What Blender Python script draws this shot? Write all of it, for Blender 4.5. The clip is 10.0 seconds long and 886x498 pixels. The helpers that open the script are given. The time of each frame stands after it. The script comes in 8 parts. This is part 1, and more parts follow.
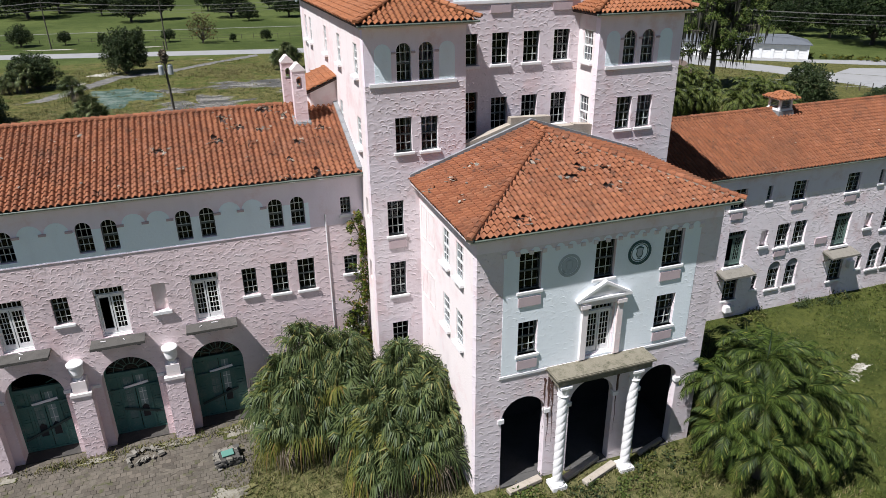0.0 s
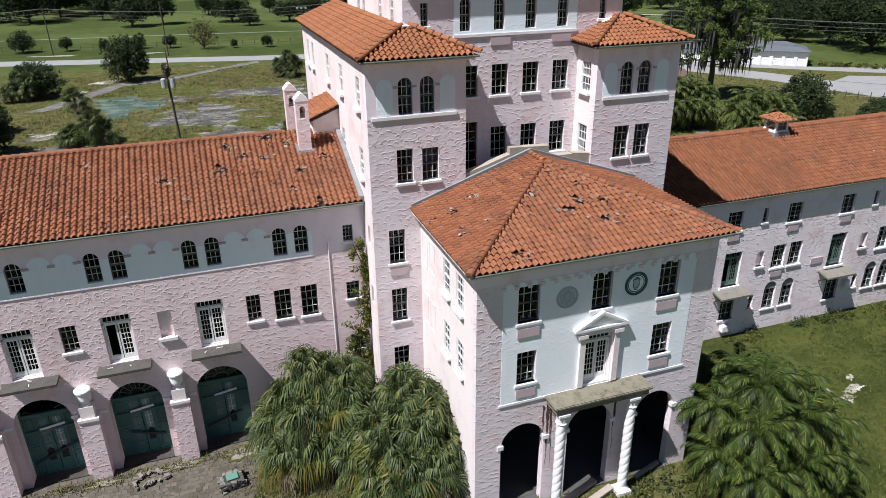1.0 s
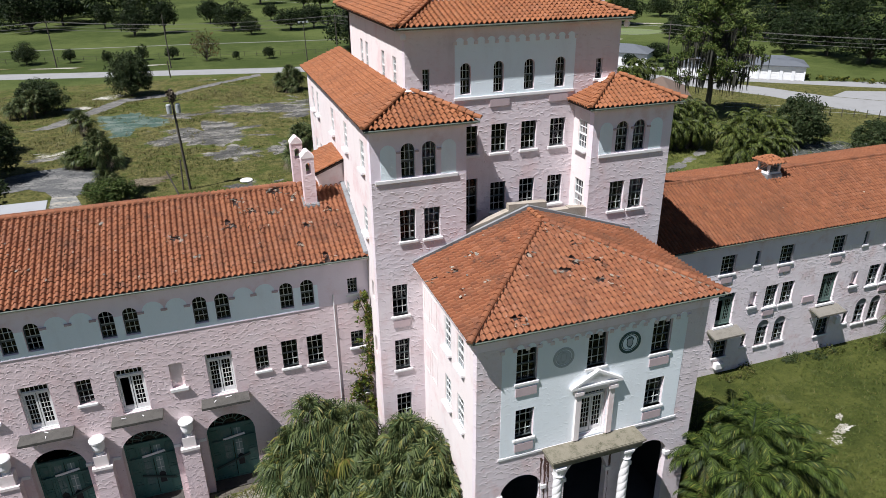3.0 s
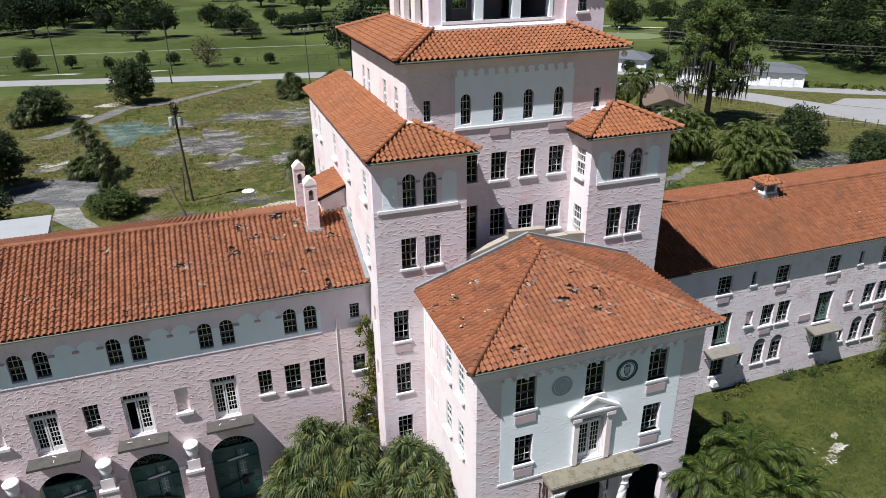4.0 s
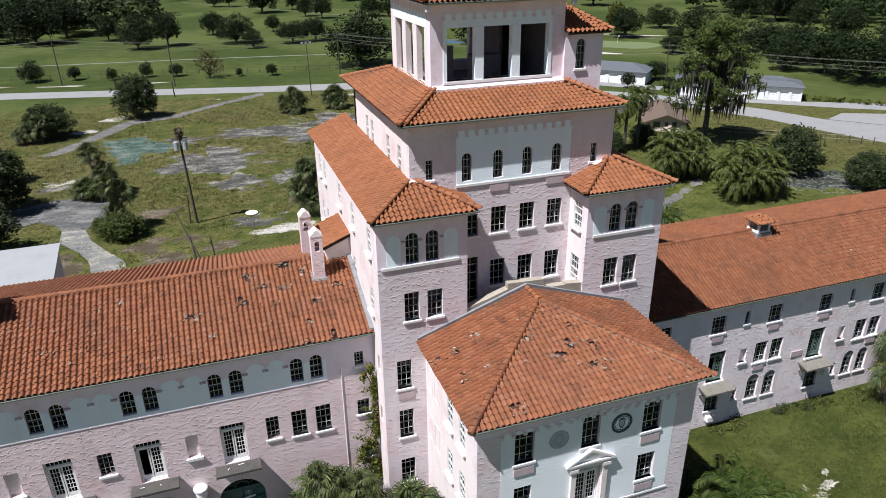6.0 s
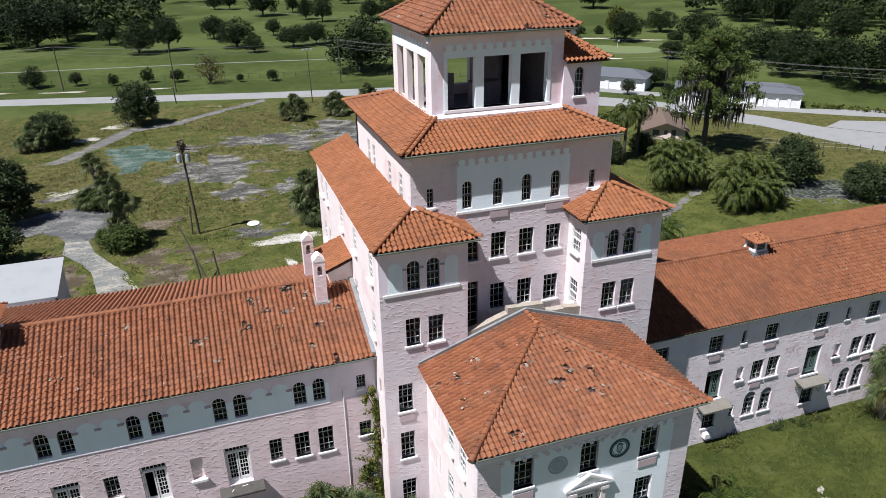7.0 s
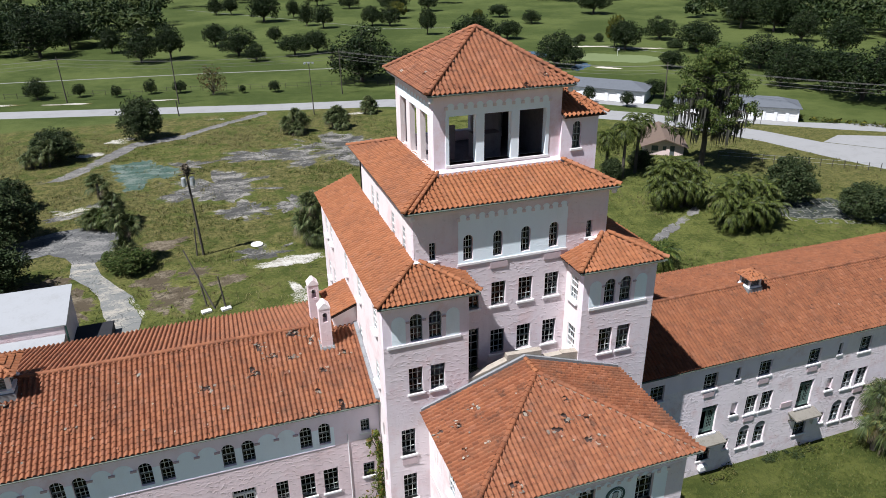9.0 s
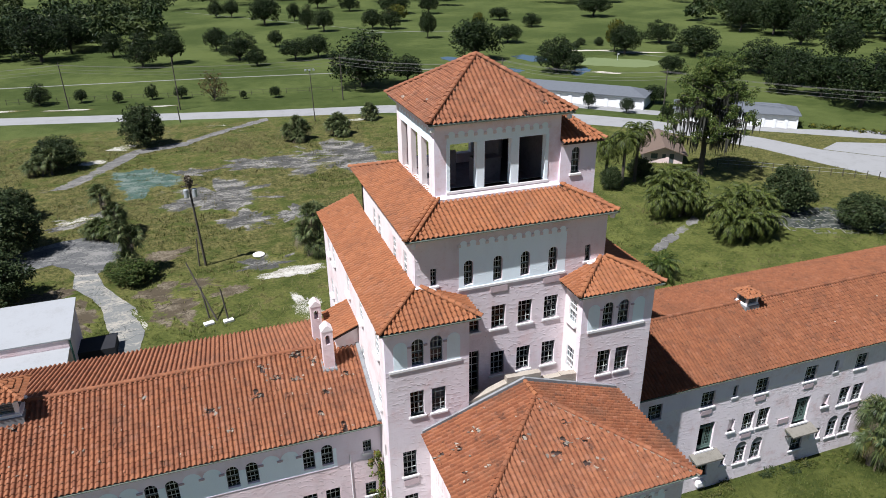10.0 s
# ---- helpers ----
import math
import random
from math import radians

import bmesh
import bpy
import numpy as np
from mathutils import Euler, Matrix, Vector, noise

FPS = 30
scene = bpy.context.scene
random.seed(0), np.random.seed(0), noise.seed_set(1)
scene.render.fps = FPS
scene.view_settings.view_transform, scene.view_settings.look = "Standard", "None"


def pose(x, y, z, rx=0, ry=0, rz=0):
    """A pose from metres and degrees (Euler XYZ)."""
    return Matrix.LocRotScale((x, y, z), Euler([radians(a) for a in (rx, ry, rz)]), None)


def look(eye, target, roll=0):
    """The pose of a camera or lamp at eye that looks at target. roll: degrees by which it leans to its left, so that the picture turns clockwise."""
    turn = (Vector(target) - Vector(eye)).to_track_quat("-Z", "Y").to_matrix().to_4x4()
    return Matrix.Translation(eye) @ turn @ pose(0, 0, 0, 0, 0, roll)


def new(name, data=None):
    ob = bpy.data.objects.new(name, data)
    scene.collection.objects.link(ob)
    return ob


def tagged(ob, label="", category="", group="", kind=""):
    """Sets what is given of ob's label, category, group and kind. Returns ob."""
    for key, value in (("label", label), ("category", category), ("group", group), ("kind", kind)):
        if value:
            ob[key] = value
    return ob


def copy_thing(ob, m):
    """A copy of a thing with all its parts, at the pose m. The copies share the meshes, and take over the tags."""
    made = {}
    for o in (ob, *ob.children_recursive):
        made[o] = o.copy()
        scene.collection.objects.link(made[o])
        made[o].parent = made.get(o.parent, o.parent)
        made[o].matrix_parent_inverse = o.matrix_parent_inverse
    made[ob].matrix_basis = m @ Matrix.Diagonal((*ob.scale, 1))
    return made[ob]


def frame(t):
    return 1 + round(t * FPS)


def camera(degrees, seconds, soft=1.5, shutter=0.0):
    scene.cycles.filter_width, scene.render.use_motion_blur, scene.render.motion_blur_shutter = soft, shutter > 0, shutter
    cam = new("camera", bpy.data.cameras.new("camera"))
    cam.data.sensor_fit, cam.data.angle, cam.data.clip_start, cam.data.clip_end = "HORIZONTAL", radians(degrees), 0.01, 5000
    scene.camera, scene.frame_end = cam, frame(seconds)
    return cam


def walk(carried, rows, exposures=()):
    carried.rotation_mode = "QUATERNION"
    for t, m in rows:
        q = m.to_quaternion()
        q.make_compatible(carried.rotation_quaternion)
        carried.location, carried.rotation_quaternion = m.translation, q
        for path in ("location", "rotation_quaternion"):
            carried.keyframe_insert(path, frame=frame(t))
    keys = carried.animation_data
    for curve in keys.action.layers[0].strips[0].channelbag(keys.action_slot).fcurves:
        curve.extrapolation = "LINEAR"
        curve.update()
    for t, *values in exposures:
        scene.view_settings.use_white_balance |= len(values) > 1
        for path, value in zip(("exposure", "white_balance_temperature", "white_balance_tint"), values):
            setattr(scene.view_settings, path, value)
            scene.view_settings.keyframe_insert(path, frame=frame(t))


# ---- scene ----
U = 0.86  # metres in one plan unit; plan: x along the facade, y to the back, z up from the ground
cam = camera(65.2, 10.0, soft=0.4)
PATH = [
    (0.0, (-16.810, -35.822, 26.166), (-10.853, -18.586, 17.954), -0.646),
    (0.5, (-16.812, -35.827, 27.012), (-10.859, -18.592, 18.795), -0.650),
    (1.0, (-16.814, -35.829, 27.859), (-10.865, -18.595, 19.637), -0.654),
    (1.5, (-16.817, -35.830, 28.707), (-10.871, -18.597, 20.479), -0.658),
    (2.0, (-16.819, -35.828, 29.555), (-10.878, -18.597, 21.322), -0.662),
    (2.5, (-16.822, -35.825, 30.403), (-10.884, -18.595, 22.165), -0.667),
    (4.0, (-16.831, -35.806, 32.951), (-10.904, -18.579, 24.697), -0.679),
    (4.5, (-16.834, -35.796, 33.802), (-10.911, -18.571, 25.542), -0.683),
    (5.0, (-16.837, -35.785, 34.652), (-10.918, -18.561, 26.387), -0.687),
    (5.5, (-16.841, -35.773, 35.504), (-10.926, -18.550, 27.233), -0.691),
    (7.0, (-16.852, -35.728, 38.060), (-10.948, -18.510, 29.774), -0.704),
    (7.5, (-16.855, -35.711, 38.913), (-10.955, -18.494, 30.622), -0.708),
    (8.0, (-16.859, -35.693, 39.767), (-10.963, -18.477, 31.470), -0.712),
    (8.5, (-16.863, -35.674, 40.621), (-10.971, -18.459, 32.319), -0.716),
    (9.0, (-16.867, -35.655, 41.476), (-10.978, -18.441, 33.168), -0.720),
    (9.5, (-16.871, -35.634, 42.331), (-10.986, -18.422, 34.018), -0.724),
    (10.0, (-16.875, -35.613, 43.186), (-10.994, -18.402, 34.868), -0.728),]


def unit(p):
    return (p[0] * U, p[1] * U, p[2] * U)


walk(cam, [(t, look(unit(eye), unit(target), roll)) for t, eye, target, roll in PATH], exposures=[(0.0, 0.64, 6160.0, 12.0), (5.5, 0.59, 6140.0, 12.0), (10.0, 0.71, 6040.0, 12.0)])

# ---- light ----
SUN_WAY = Vector((0.54, 0.198, -1.0)).normalized()
sun = new("sun", bpy.data.lights.new("sun", "SUN"))
sun.data.energy, sun.data.angle, sun.data.color = 5.0, radians(0.53), (1.0, 0.98, 0.95)
sun.rotation_mode = "QUATERNION"
sun.rotation_quaternion = SUN_WAY.to_track_quat("-Z", "Y")
world = bpy.data.worlds.new("sky")
world.use_nodes = True
scene.world = world
sky = world.node_tree.nodes.new("ShaderNodeTexSky")
sky.sky_type, sky.sun_disc = "NISHITA", False
sky.sun_elevation, sky.sun_rotation = math.asin(-SUN_WAY.z), math.atan2(-SUN_WAY.x, -SUN_WAY.y)
back = world.node_tree.nodes["Background"]
world.node_tree.links.new(sky.outputs[0], back.inputs[0])
back.inputs[1].default_value = 0.036
sky.altitude, sky.dust_density, sky.ozone_density = 800.0, 0.3, 2.5


# ---- materials ----
class Nodes:
    """A short way to write node trees."""

    def __init__(self, name):
        self.mat = bpy.data.materials.new(name)
        self.mat.use_nodes = True
        self.tree = self.mat.node_tree
        self.bsdf = self.tree.nodes["Principled BSDF"]
        self.out = self.tree.nodes["Material Output"]
        self.geo = self.add("ShaderNodeNewGeometry")
        self.pos = self.geo.outputs["Position"]

    def add(self, kind, **values):
        n = self.tree.nodes.new(kind)
        for k, v in values.items():
            setattr(n, k, v)
        return n

    def link(self, a, b):
        self.tree.links.new(a, b)

    def put(self, socket, v):
        if isinstance(v, bpy.types.NodeSocket):
            self.link(v, socket)
        elif v is not None:
            socket.default_value = v

    def math(self, op, a, b=None, c=None, clamp=False):
        n = self.add("ShaderNodeMath", operation=op, use_clamp=clamp)
        for i, v in enumerate((a, b, c)):
            if v is not None:
                self.put(n.inputs[i], v)
        return n.outputs[0]

    def vmath(self, op, a, b=None):
        n = self.add("ShaderNodeVectorMath", operation=op)
        self.put(n.inputs[0], a)
        if b is not None:
            self.put(n.inputs[1], b)
        return n.outputs[0]

    def split(self, v):
        n = self.add("ShaderNodeSeparateXYZ")
        self.put(n.inputs[0], v)
        return n.outputs

    def join(self, x, y, z):
        n = self.add("ShaderNodeCombineXYZ")
        for i, v in enumerate((x, y, z)):
            self.put(n.inputs[i], v)
        return n.outputs[0]

    def noise(self, scale, detail=4.0, rough=0.55, at=None, distort=0.0):
        n = self.add("ShaderNodeTexNoise")
        self.link(at or self.pos, n.inputs["Vector"])
        n.inputs["Scale"].default_value, n.inputs["Detail"].default_value = scale, detail
        n.inputs["Roughness"].default_value, n.inputs["Distortion"].default_value = rough, distort
        return n.outputs["Fac"]

    def ramp(self, fac, low, high, a=0.0, b=1.0):
        n = self.add("ShaderNodeMapRange", interpolation_type="SMOOTHSTEP")
        self.put(n.inputs[0], fac)
        for i, v in enumerate((low, high, a, b)):
            n.inputs[i + 1].default_value = v
        return n.outputs[0]

    def mix(self, fac, a, b, blend="MIX"):
        n = self.add("ShaderNodeMix", data_type="RGBA", blend_type=blend)
        self.put(n.inputs[0], fac)
        for i, v in ((6, a), (7, b)):
            self.put(n.inputs[i], (*v, 1.0) if isinstance(v, tuple) and len(v) == 3 else v)
        return n.outputs[2]

    def bump(self, height, strength=0.5, distance=0.02):
        n = self.add("ShaderNodeBump")
        n.inputs["Strength"].default_value, n.inputs["Distance"].default_value = strength, distance
        self.link(height, n.inputs["Height"])
        self.link(n.outputs[0], self.bsdf.inputs["Normal"])

    def done(self, color, rough=0.8, metal=0.0, spec=None):
        c = self.bsdf.inputs["Base Color"]
        self.put(c, (*color, 1.0) if isinstance(color, tuple) else color)
        self.put(self.bsdf.inputs["Roughness"], rough)
        self.bsdf.inputs["Metallic"].default_value = metal
        if spec is not None:
            self.bsdf.inputs["Specular IOR Level"].default_value = spec
        return self.mat


def stucco(name, base, relief=1.0, stain=(0.42, 0.33, 0.33), amount=0.35, stroke=2.9, ripple=0.0):
    """Painted stucco with single arched trowel strokes; relief: how strongly they stand out, stroke: how many to the metre, ripple: how much they run into level waves."""
    n = Nodes(name)
    x, y, z = n.split(n.pos)
    wob = 0.11 + 0.06 * ripple
    u = n.math("ADD", n.math("ADD", x, y), n.math("MULTIPLY", n.math("SUBTRACT", n.noise(2.3, 2.0), 0.5), wob))
    v = n.math("ADD", n.math("MULTIPLY", z, 1.12 + 0.5 * ripple), n.math("MULTIPLY", n.math("SUBTRACT", n.noise(2.9, 2.0), 0.5), wob))
    height = None
    for scale, shift, weight in ((stroke, 0.0, 1.0), (stroke * 0.86, 3.7, 0.42)):
        vor = n.add("ShaderNodeTexVoronoi", voronoi_dimensions="2D", feature="F1")
        vor.inputs["Scale"].default_value, vor.inputs["Randomness"].default_value = scale, 0.85
        at = n.join(n.math("ADD", u, shift), n.math("ADD", v, shift * 0.6), 0.0)
        n.link(at, vor.inputs["Vector"])
        lx, lz, _ = n.split(n.vmath("SUBTRACT", at, vor.outputs["Position"]))
        pick, tilt, _ = n.split(vor.outputs["Color"])
        lz = n.math("ADD", lz, 0.035)
        r = n.math("SQRT", n.math("ADD", n.math("MULTIPLY", lx, lx), n.math("MULTIPLY", lz, lz)))
        edge = n.math("ADD", 0.095, n.math("MULTIPLY", pick, 0.045))
        gap = n.math("SUBTRACT", edge, r)
        turn = n.math("MULTIPLY", n.math("SUBTRACT", tilt, 0.5), 1.5 + ripple)
        lean = n.math("ADD", n.math("MULTIPLY", lx, n.math("SINE", turn)), n.math("MULTIPLY", lz, n.math("COSINE", turn)))
        lip = n.math("MULTIPLY", n.ramp(gap, -0.016, 0.014), n.ramp(gap, 0.0, 0.085, 1.0, 0.0))
        arc = n.math("MULTIPLY", n.math("MULTIPLY", lip, n.ramp(lean, -0.015, 0.06)), n.math("ADD", 0.22 * weight, n.math("MULTIPLY", tilt, 0.78 * weight)))
        height = arc if height is None else n.math("MAXIMUM", height, arc)
    fine = n.noise(11.0, 5.0, 0.62)
    lumps = n.noise(4.6, 4.0, 0.55)
    full = n.math("ADD", n.math("MULTIPLY", height, relief), n.math("ADD", n.math("MULTIPLY", fine, 0.22), n.math("MULTIPLY", lumps, 0.8 * min(1.0, relief))))
    n.bump(full, 1.0, 0.034)
    streak = n.noise(1.0, 5.0, 0.62, at=n.vmath("MULTIPLY", n.pos, (1.1, 1.1, 0.28)))
    blotch = n.noise(0.32, 4.0, 0.6)
    shade = n.math("MULTIPLY", n.ramp(n.math("ADD", n.math("MULTIPLY", streak, 0.6), n.math("MULTIPLY", blotch, 0.5)), 0.52, 0.78), amount)
    color = n.mix(shade, base, stain)
    rosy = n.math("MULTIPLY", n.ramp(n.noise(0.55, 6.0, 0.68), 0.50, 0.68), 0.55 if base[0] - base[1] > 0.08 else 0.0)
    color = n.mix(rosy, color, (0.68, 0.47, 0.46))
    peel = n.math("MULTIPLY", n.ramp(n.noise(0.9, 6.0, 0.75), 0.66, 0.72), 0.6 if base[0] - base[1] > 0.08 else 0.0)
    color = n.mix(peel, color, (0.60, 0.36, 0.33))
    faded = n.ramp(n.noise(0.7, 5.0, 0.6), 0.5, 0.75, 0.0, 0.35)
    color = n.mix(faded, color, tuple(min(1.0, c * 0.5 + 0.40) for c in base))
    # whiter stroke ridges: a highlight put into the colour
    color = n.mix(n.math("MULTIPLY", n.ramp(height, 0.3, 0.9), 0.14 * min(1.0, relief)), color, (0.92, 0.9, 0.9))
    color = n.mix(n.math("MULTIPLY", n.ramp(fine, 0.58, 0.74), 0.22), color, stain)
    return n.done(color, 0.88, spec=0.25)


def plain(name, base, rough=0.7, dirt=(0.2, 0.18, 0.15), amount=0.3, scale=1.2, bump=0.004, metal=0.0):
    n = Nodes(name)
    f = n.math("MULTIPLY", n.ramp(n.math("ADD", n.math("MULTIPLY", n.noise(scale, 5.0, 0.65), 0.65), n.math("MULTIPLY", n.noise(scale * 7, 4.0, 0.6), 0.35)), 0.45, 0.72), amount)
    n.bump(n.noise(scale * 18, 4.0, 0.6), 0.6, bump)
    return n.done(n.mix(f, base, dirt), rough, metal)


def tile_material(name, warm, lichen, grime=0.42, dust=(0.120, 0.054, 0.037), dusty=0.30, tone=(1.0, 1.0, 1.0)):
    n = Nodes(name)
    info = n.add("ShaderNodeObjectInfo")
    rnd = n.math("FRACT", n.math("ADD", n.math("MULTIPLY", n.geo.outputs["Random Per Island"], 3.7), n.math("MULTIPLY", info.outputs["Random"], 5.3)))
    other = n.math("FRACT", n.math("MULTIPLY", rnd, 17.3))
    a = n.mix(rnd, (0.196, 0.066, 0.035), (0.282, 0.107, 0.055))
    a = n.mix(n.math("MULTIPLY", n.ramp(other, 0.80, 1.0), 0.35), a, (0.344, 0.164, 0.112))
    a = n.mix(n.math("MULTIPLY", n.ramp(other, 0.0, 0.16, 1.0, 0.0), 0.4), a, (0.112, 0.050, 0.036))
    a = n.mix(warm, a, (0.352, 0.136, 0.038))
    big = n.noise(0.35, 5.0, 0.6)
    a = n.mix(n.math("MULTIPLY", n.ramp(big, 0.45, 0.72), dusty), a, dust)
    spots = n.ramp(n.noise(7.5, 5.0, 0.72), 0.57, 0.68)
    a = n.mix(n.math("MULTIPLY", spots, lichen), a, (0.288, 0.216, 0.132))
    black = n.ramp(n.noise(1.6, 6.0, 0.75), 0.52, 0.70)
    a = n.mix(n.math("MULTIPLY", black, grime), a, (0.056, 0.032, 0.024))
    soot = n.ramp(n.noise(9.0, 4.0, 0.75), 0.55, 0.68)
    a = n.mix(n.math("MULTIPLY", soot, grime * 0.9), a, (0.072, 0.040, 0.030))
    # one factor over the whole tile colour
    a = n.mix(1.0, a, tone, "MULTIPLY")
    n.bump(n.noise(30.0, 4.0, 0.6), 0.5, 0.006)
    return n.done(a, 0.82, spec=0.3)


def glass_material():
    n = Nodes("window_glass")
    n.tree.nodes.remove(n.bsdf)
    clear, shine, both, fres = n.add("ShaderNodeBsdfTransparent"), n.add("ShaderNodeBsdfGlossy"), n.add("ShaderNodeMixShader"), n.add("ShaderNodeLayerWeight")
    clear.inputs[0].default_value = (0.62, 0.66, 0.68, 1)
    shine.inputs["Roughness"].default_value = 0.050
    fres.inputs[0].default_value = 0.5
    gloss = n.math("ADD", n.math("MULTIPLY", n.math("POWER", fres.outputs["Facing"], 4.0), 0.4), 0.022)
    for a, b in ((gloss, both.inputs[0]), (clear.outputs[0], both.inputs[1]), (shine.outputs[0], both.inputs[2]), (both.outputs[0], n.out.inputs[0])):
        n.link(a, b)
    return n.mat


def leaf_material(name, dark, light, dead, dead_amount=0.12, gloss=0.1, tint=None):
    n = Nodes(name)
    rnd = n.geo.outputs["Random Per Island"]
    c = n.mix(rnd, dark, light)
    c = n.mix(n.math("MULTIPLY", n.ramp(n.noise(0.9, 3.0), 0.5, 0.7), 0.35), c, tuple(v * 0.6 for v in dark))
    c = n.mix(n.math("GREATER_THAN", rnd, 1.0 - dead_amount), c, dead)
    if tint:
        c = n.mix(n.ramp(n.noise(0.055, 3.0, 0.6), 0.5, 0.62, 0.0, 0.7), c, tint)
    return n.done(c, 0.5, spec=gloss)


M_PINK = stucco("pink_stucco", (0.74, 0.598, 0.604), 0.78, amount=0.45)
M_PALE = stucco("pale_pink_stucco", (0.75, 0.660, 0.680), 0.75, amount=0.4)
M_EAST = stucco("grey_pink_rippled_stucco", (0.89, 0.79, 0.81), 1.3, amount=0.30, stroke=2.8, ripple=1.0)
# paler, warmer copy of the pink; on west walls it holds their sunlight
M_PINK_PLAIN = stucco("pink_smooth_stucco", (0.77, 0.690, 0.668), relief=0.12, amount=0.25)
# pink stucco for shaded walls, the lavender of shade mixed into its base
M_SHADE_PINK = stucco("lavender_smooth_stucco", (0.84, 0.74, 0.80), relief=0.08, stain=(0.6, 0.52, 0.56), amount=0.3)
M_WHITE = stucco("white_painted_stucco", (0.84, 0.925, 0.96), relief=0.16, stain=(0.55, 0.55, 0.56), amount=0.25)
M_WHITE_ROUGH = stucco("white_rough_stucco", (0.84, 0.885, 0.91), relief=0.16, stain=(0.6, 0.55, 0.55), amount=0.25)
M_TRIM = plain("white_trim", (0.79, 0.765, 0.755), 0.6, (0.5, 0.45, 0.43), 0.3, 2.0)
M_PANEL = plain("pink_trim", (0.496, 0.392, 0.400), 0.8, (0.336, 0.264, 0.272), 0.4, 2.0)
M_TILE = tile_material("terracotta_tile", 0.12, 0.30, 0.60, tone=(0.95, 0.98, 0.97))
M_TILE_OLD = tile_material("weathered_terracotta_tile", 0.34, 0.26, 0.45)
M_TILE_WORN = tile_material("grimy_terracotta_tile", 0.14, 0.36, 0.75, (0.125, 0.065, 0.042), 0.6, (0.9, 0.86, 0.8))
M_TILE_EAST = tile_material("brown_terracotta_tile", 0.16, 0.16, 0.62, (0.130, 0.058, 0.034), 0.42, (0.77, 0.75, 0.70))
# near black: the dark inside lost-tile holes is put into the colour
M_UNDER = plain("roof_underlay", (0.048, 0.028, 0.022), 0.9, (0.016, 0.014, 0.013), 0.6, 3.0)
M_FLASH = plain("grey_flashing", (0.216, 0.220, 0.224), 0.75, (0.072, 0.072, 0.072), 0.75, 2.6)
M_GUTTER = plain("green_gutter", (0.096, 0.120, 0.096), 0.6, (0.200, 0.160, 0.120), 0.4, 3.0)
M_FRAME = plain("aged_window_paint", (0.60, 0.63, 0.61), 0.6, (0.22, 0.22, 0.2), 0.5, 4.0)
M_FRAME_DARK = plain("dark_window_paint", (0.080, 0.096, 0.096), 0.6, (0.160, 0.160, 0.144), 0.4, 4.0)
M_FRAME_WHITE = plain("white_window_paint", (0.78, 0.78, 0.76), 0.5, (0.4, 0.38, 0.35), 0.35, 4.0)
M_GLASS = glass_material()
M_GREEN = plain("faded_green_door_paint", (0.044, 0.128, 0.108), 0.6, (0.160, 0.176, 0.160), 0.5, 2.5)
# near black: the darkness of the rooms is put into the colour
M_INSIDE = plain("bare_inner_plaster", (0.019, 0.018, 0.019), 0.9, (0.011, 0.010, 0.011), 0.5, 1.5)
M_STONE = plain("weathered_stone", (0.184, 0.168, 0.140), 0.9, (0.072, 0.064, 0.044), 0.7, 2.2, 0.012)
M_IRON = plain("dark_iron", (0.040, 0.036, 0.032), 0.6, (0.096, 0.048, 0.024), 0.4, 5.0)
M_WOOD = plain("grey_pole_wood", (0.068, 0.056, 0.046), 0.85, (0.032, 0.028, 0.024), 0.5, 4.0, 0.01)


# ---- building helpers ----
def part(name, bm, mat, parent=None, label="", m=None, merge=True):
    """Links a bmesh, drawn in plan units, as one mesh object under its thing."""
    if merge:
        bmesh.ops.remove_doubles(bm, verts=bm.verts, dist=0.0005)
        bmesh.ops.recalc_face_normals(bm, faces=bm.faces)
    bmesh.ops.scale(bm, vec=(U, U, U), verts=bm.verts)
    me = bpy.data.meshes.new(name)
    bm.to_mesh(me)
    bm.free()
    me.materials.append(mat)
    ob = new(name, me)
    ob.parent = parent
    if m is not None:
        ob.matrix_basis = m
    if label:
        tagged(ob, label)
    return ob


def place(x, y, z, rz=0.0):
    return pose(x * U, y * U, z * U, 0, 0, rz)


def thing(name, label, category, x=0, y=0, z=0, rz=0, group="", kind=""):
    ob = new(name)
    ob.matrix_basis = place(x, y, z, rz)
    return tagged(ob, label, category, group, kind)


def again(ob, parent, m):
    """The same mesh as another object."""
    o = new(ob.name.split(".")[0], ob.data)
    o.parent = parent
    o.matrix_basis = m
    return o


def box(bm, x0, x1, y0, y1, z0, z1):
    v = [bm.verts.new(p) for p in ((x0, y0, z0), (x1, y0, z0), (x1, y1, z0), (x0, y1, z0), (x0, y0, z1), (x1, y0, z1), (x1, y1, z1), (x0, y1, z1))]
    for f in ((0, 3, 2, 1), (4, 5, 6, 7), (0, 1, 5, 4), (1, 2, 6, 5), (2, 3, 7, 6), (3, 0, 4, 7)):
        bm.faces.new([v[i] for i in f])
    return v


def beam(bm, a, b, w, h=None, n=4):
    """A bar of n sides from a to b."""
    a, b = Vector(a), Vector(b)
    q = (b - a).to_track_quat("Z", "Y")
    h = h or w
    rings = []
    for c in (a, b):
        rings.append([bm.verts.new(c + q @ Vector((w * math.cos(2 * math.pi * (i + 0.5) / n), h * math.sin(2 * math.pi * (i + 0.5) / n), 0))) for i in range(n)])
    for i in range(n):
        bm.faces.new((rings[0][i], rings[0][(i + 1) % n], rings[1][(i + 1) % n], rings[1][i]))
    bm.faces.new(rings[0][::-1])
    bm.faces.new(rings[1])


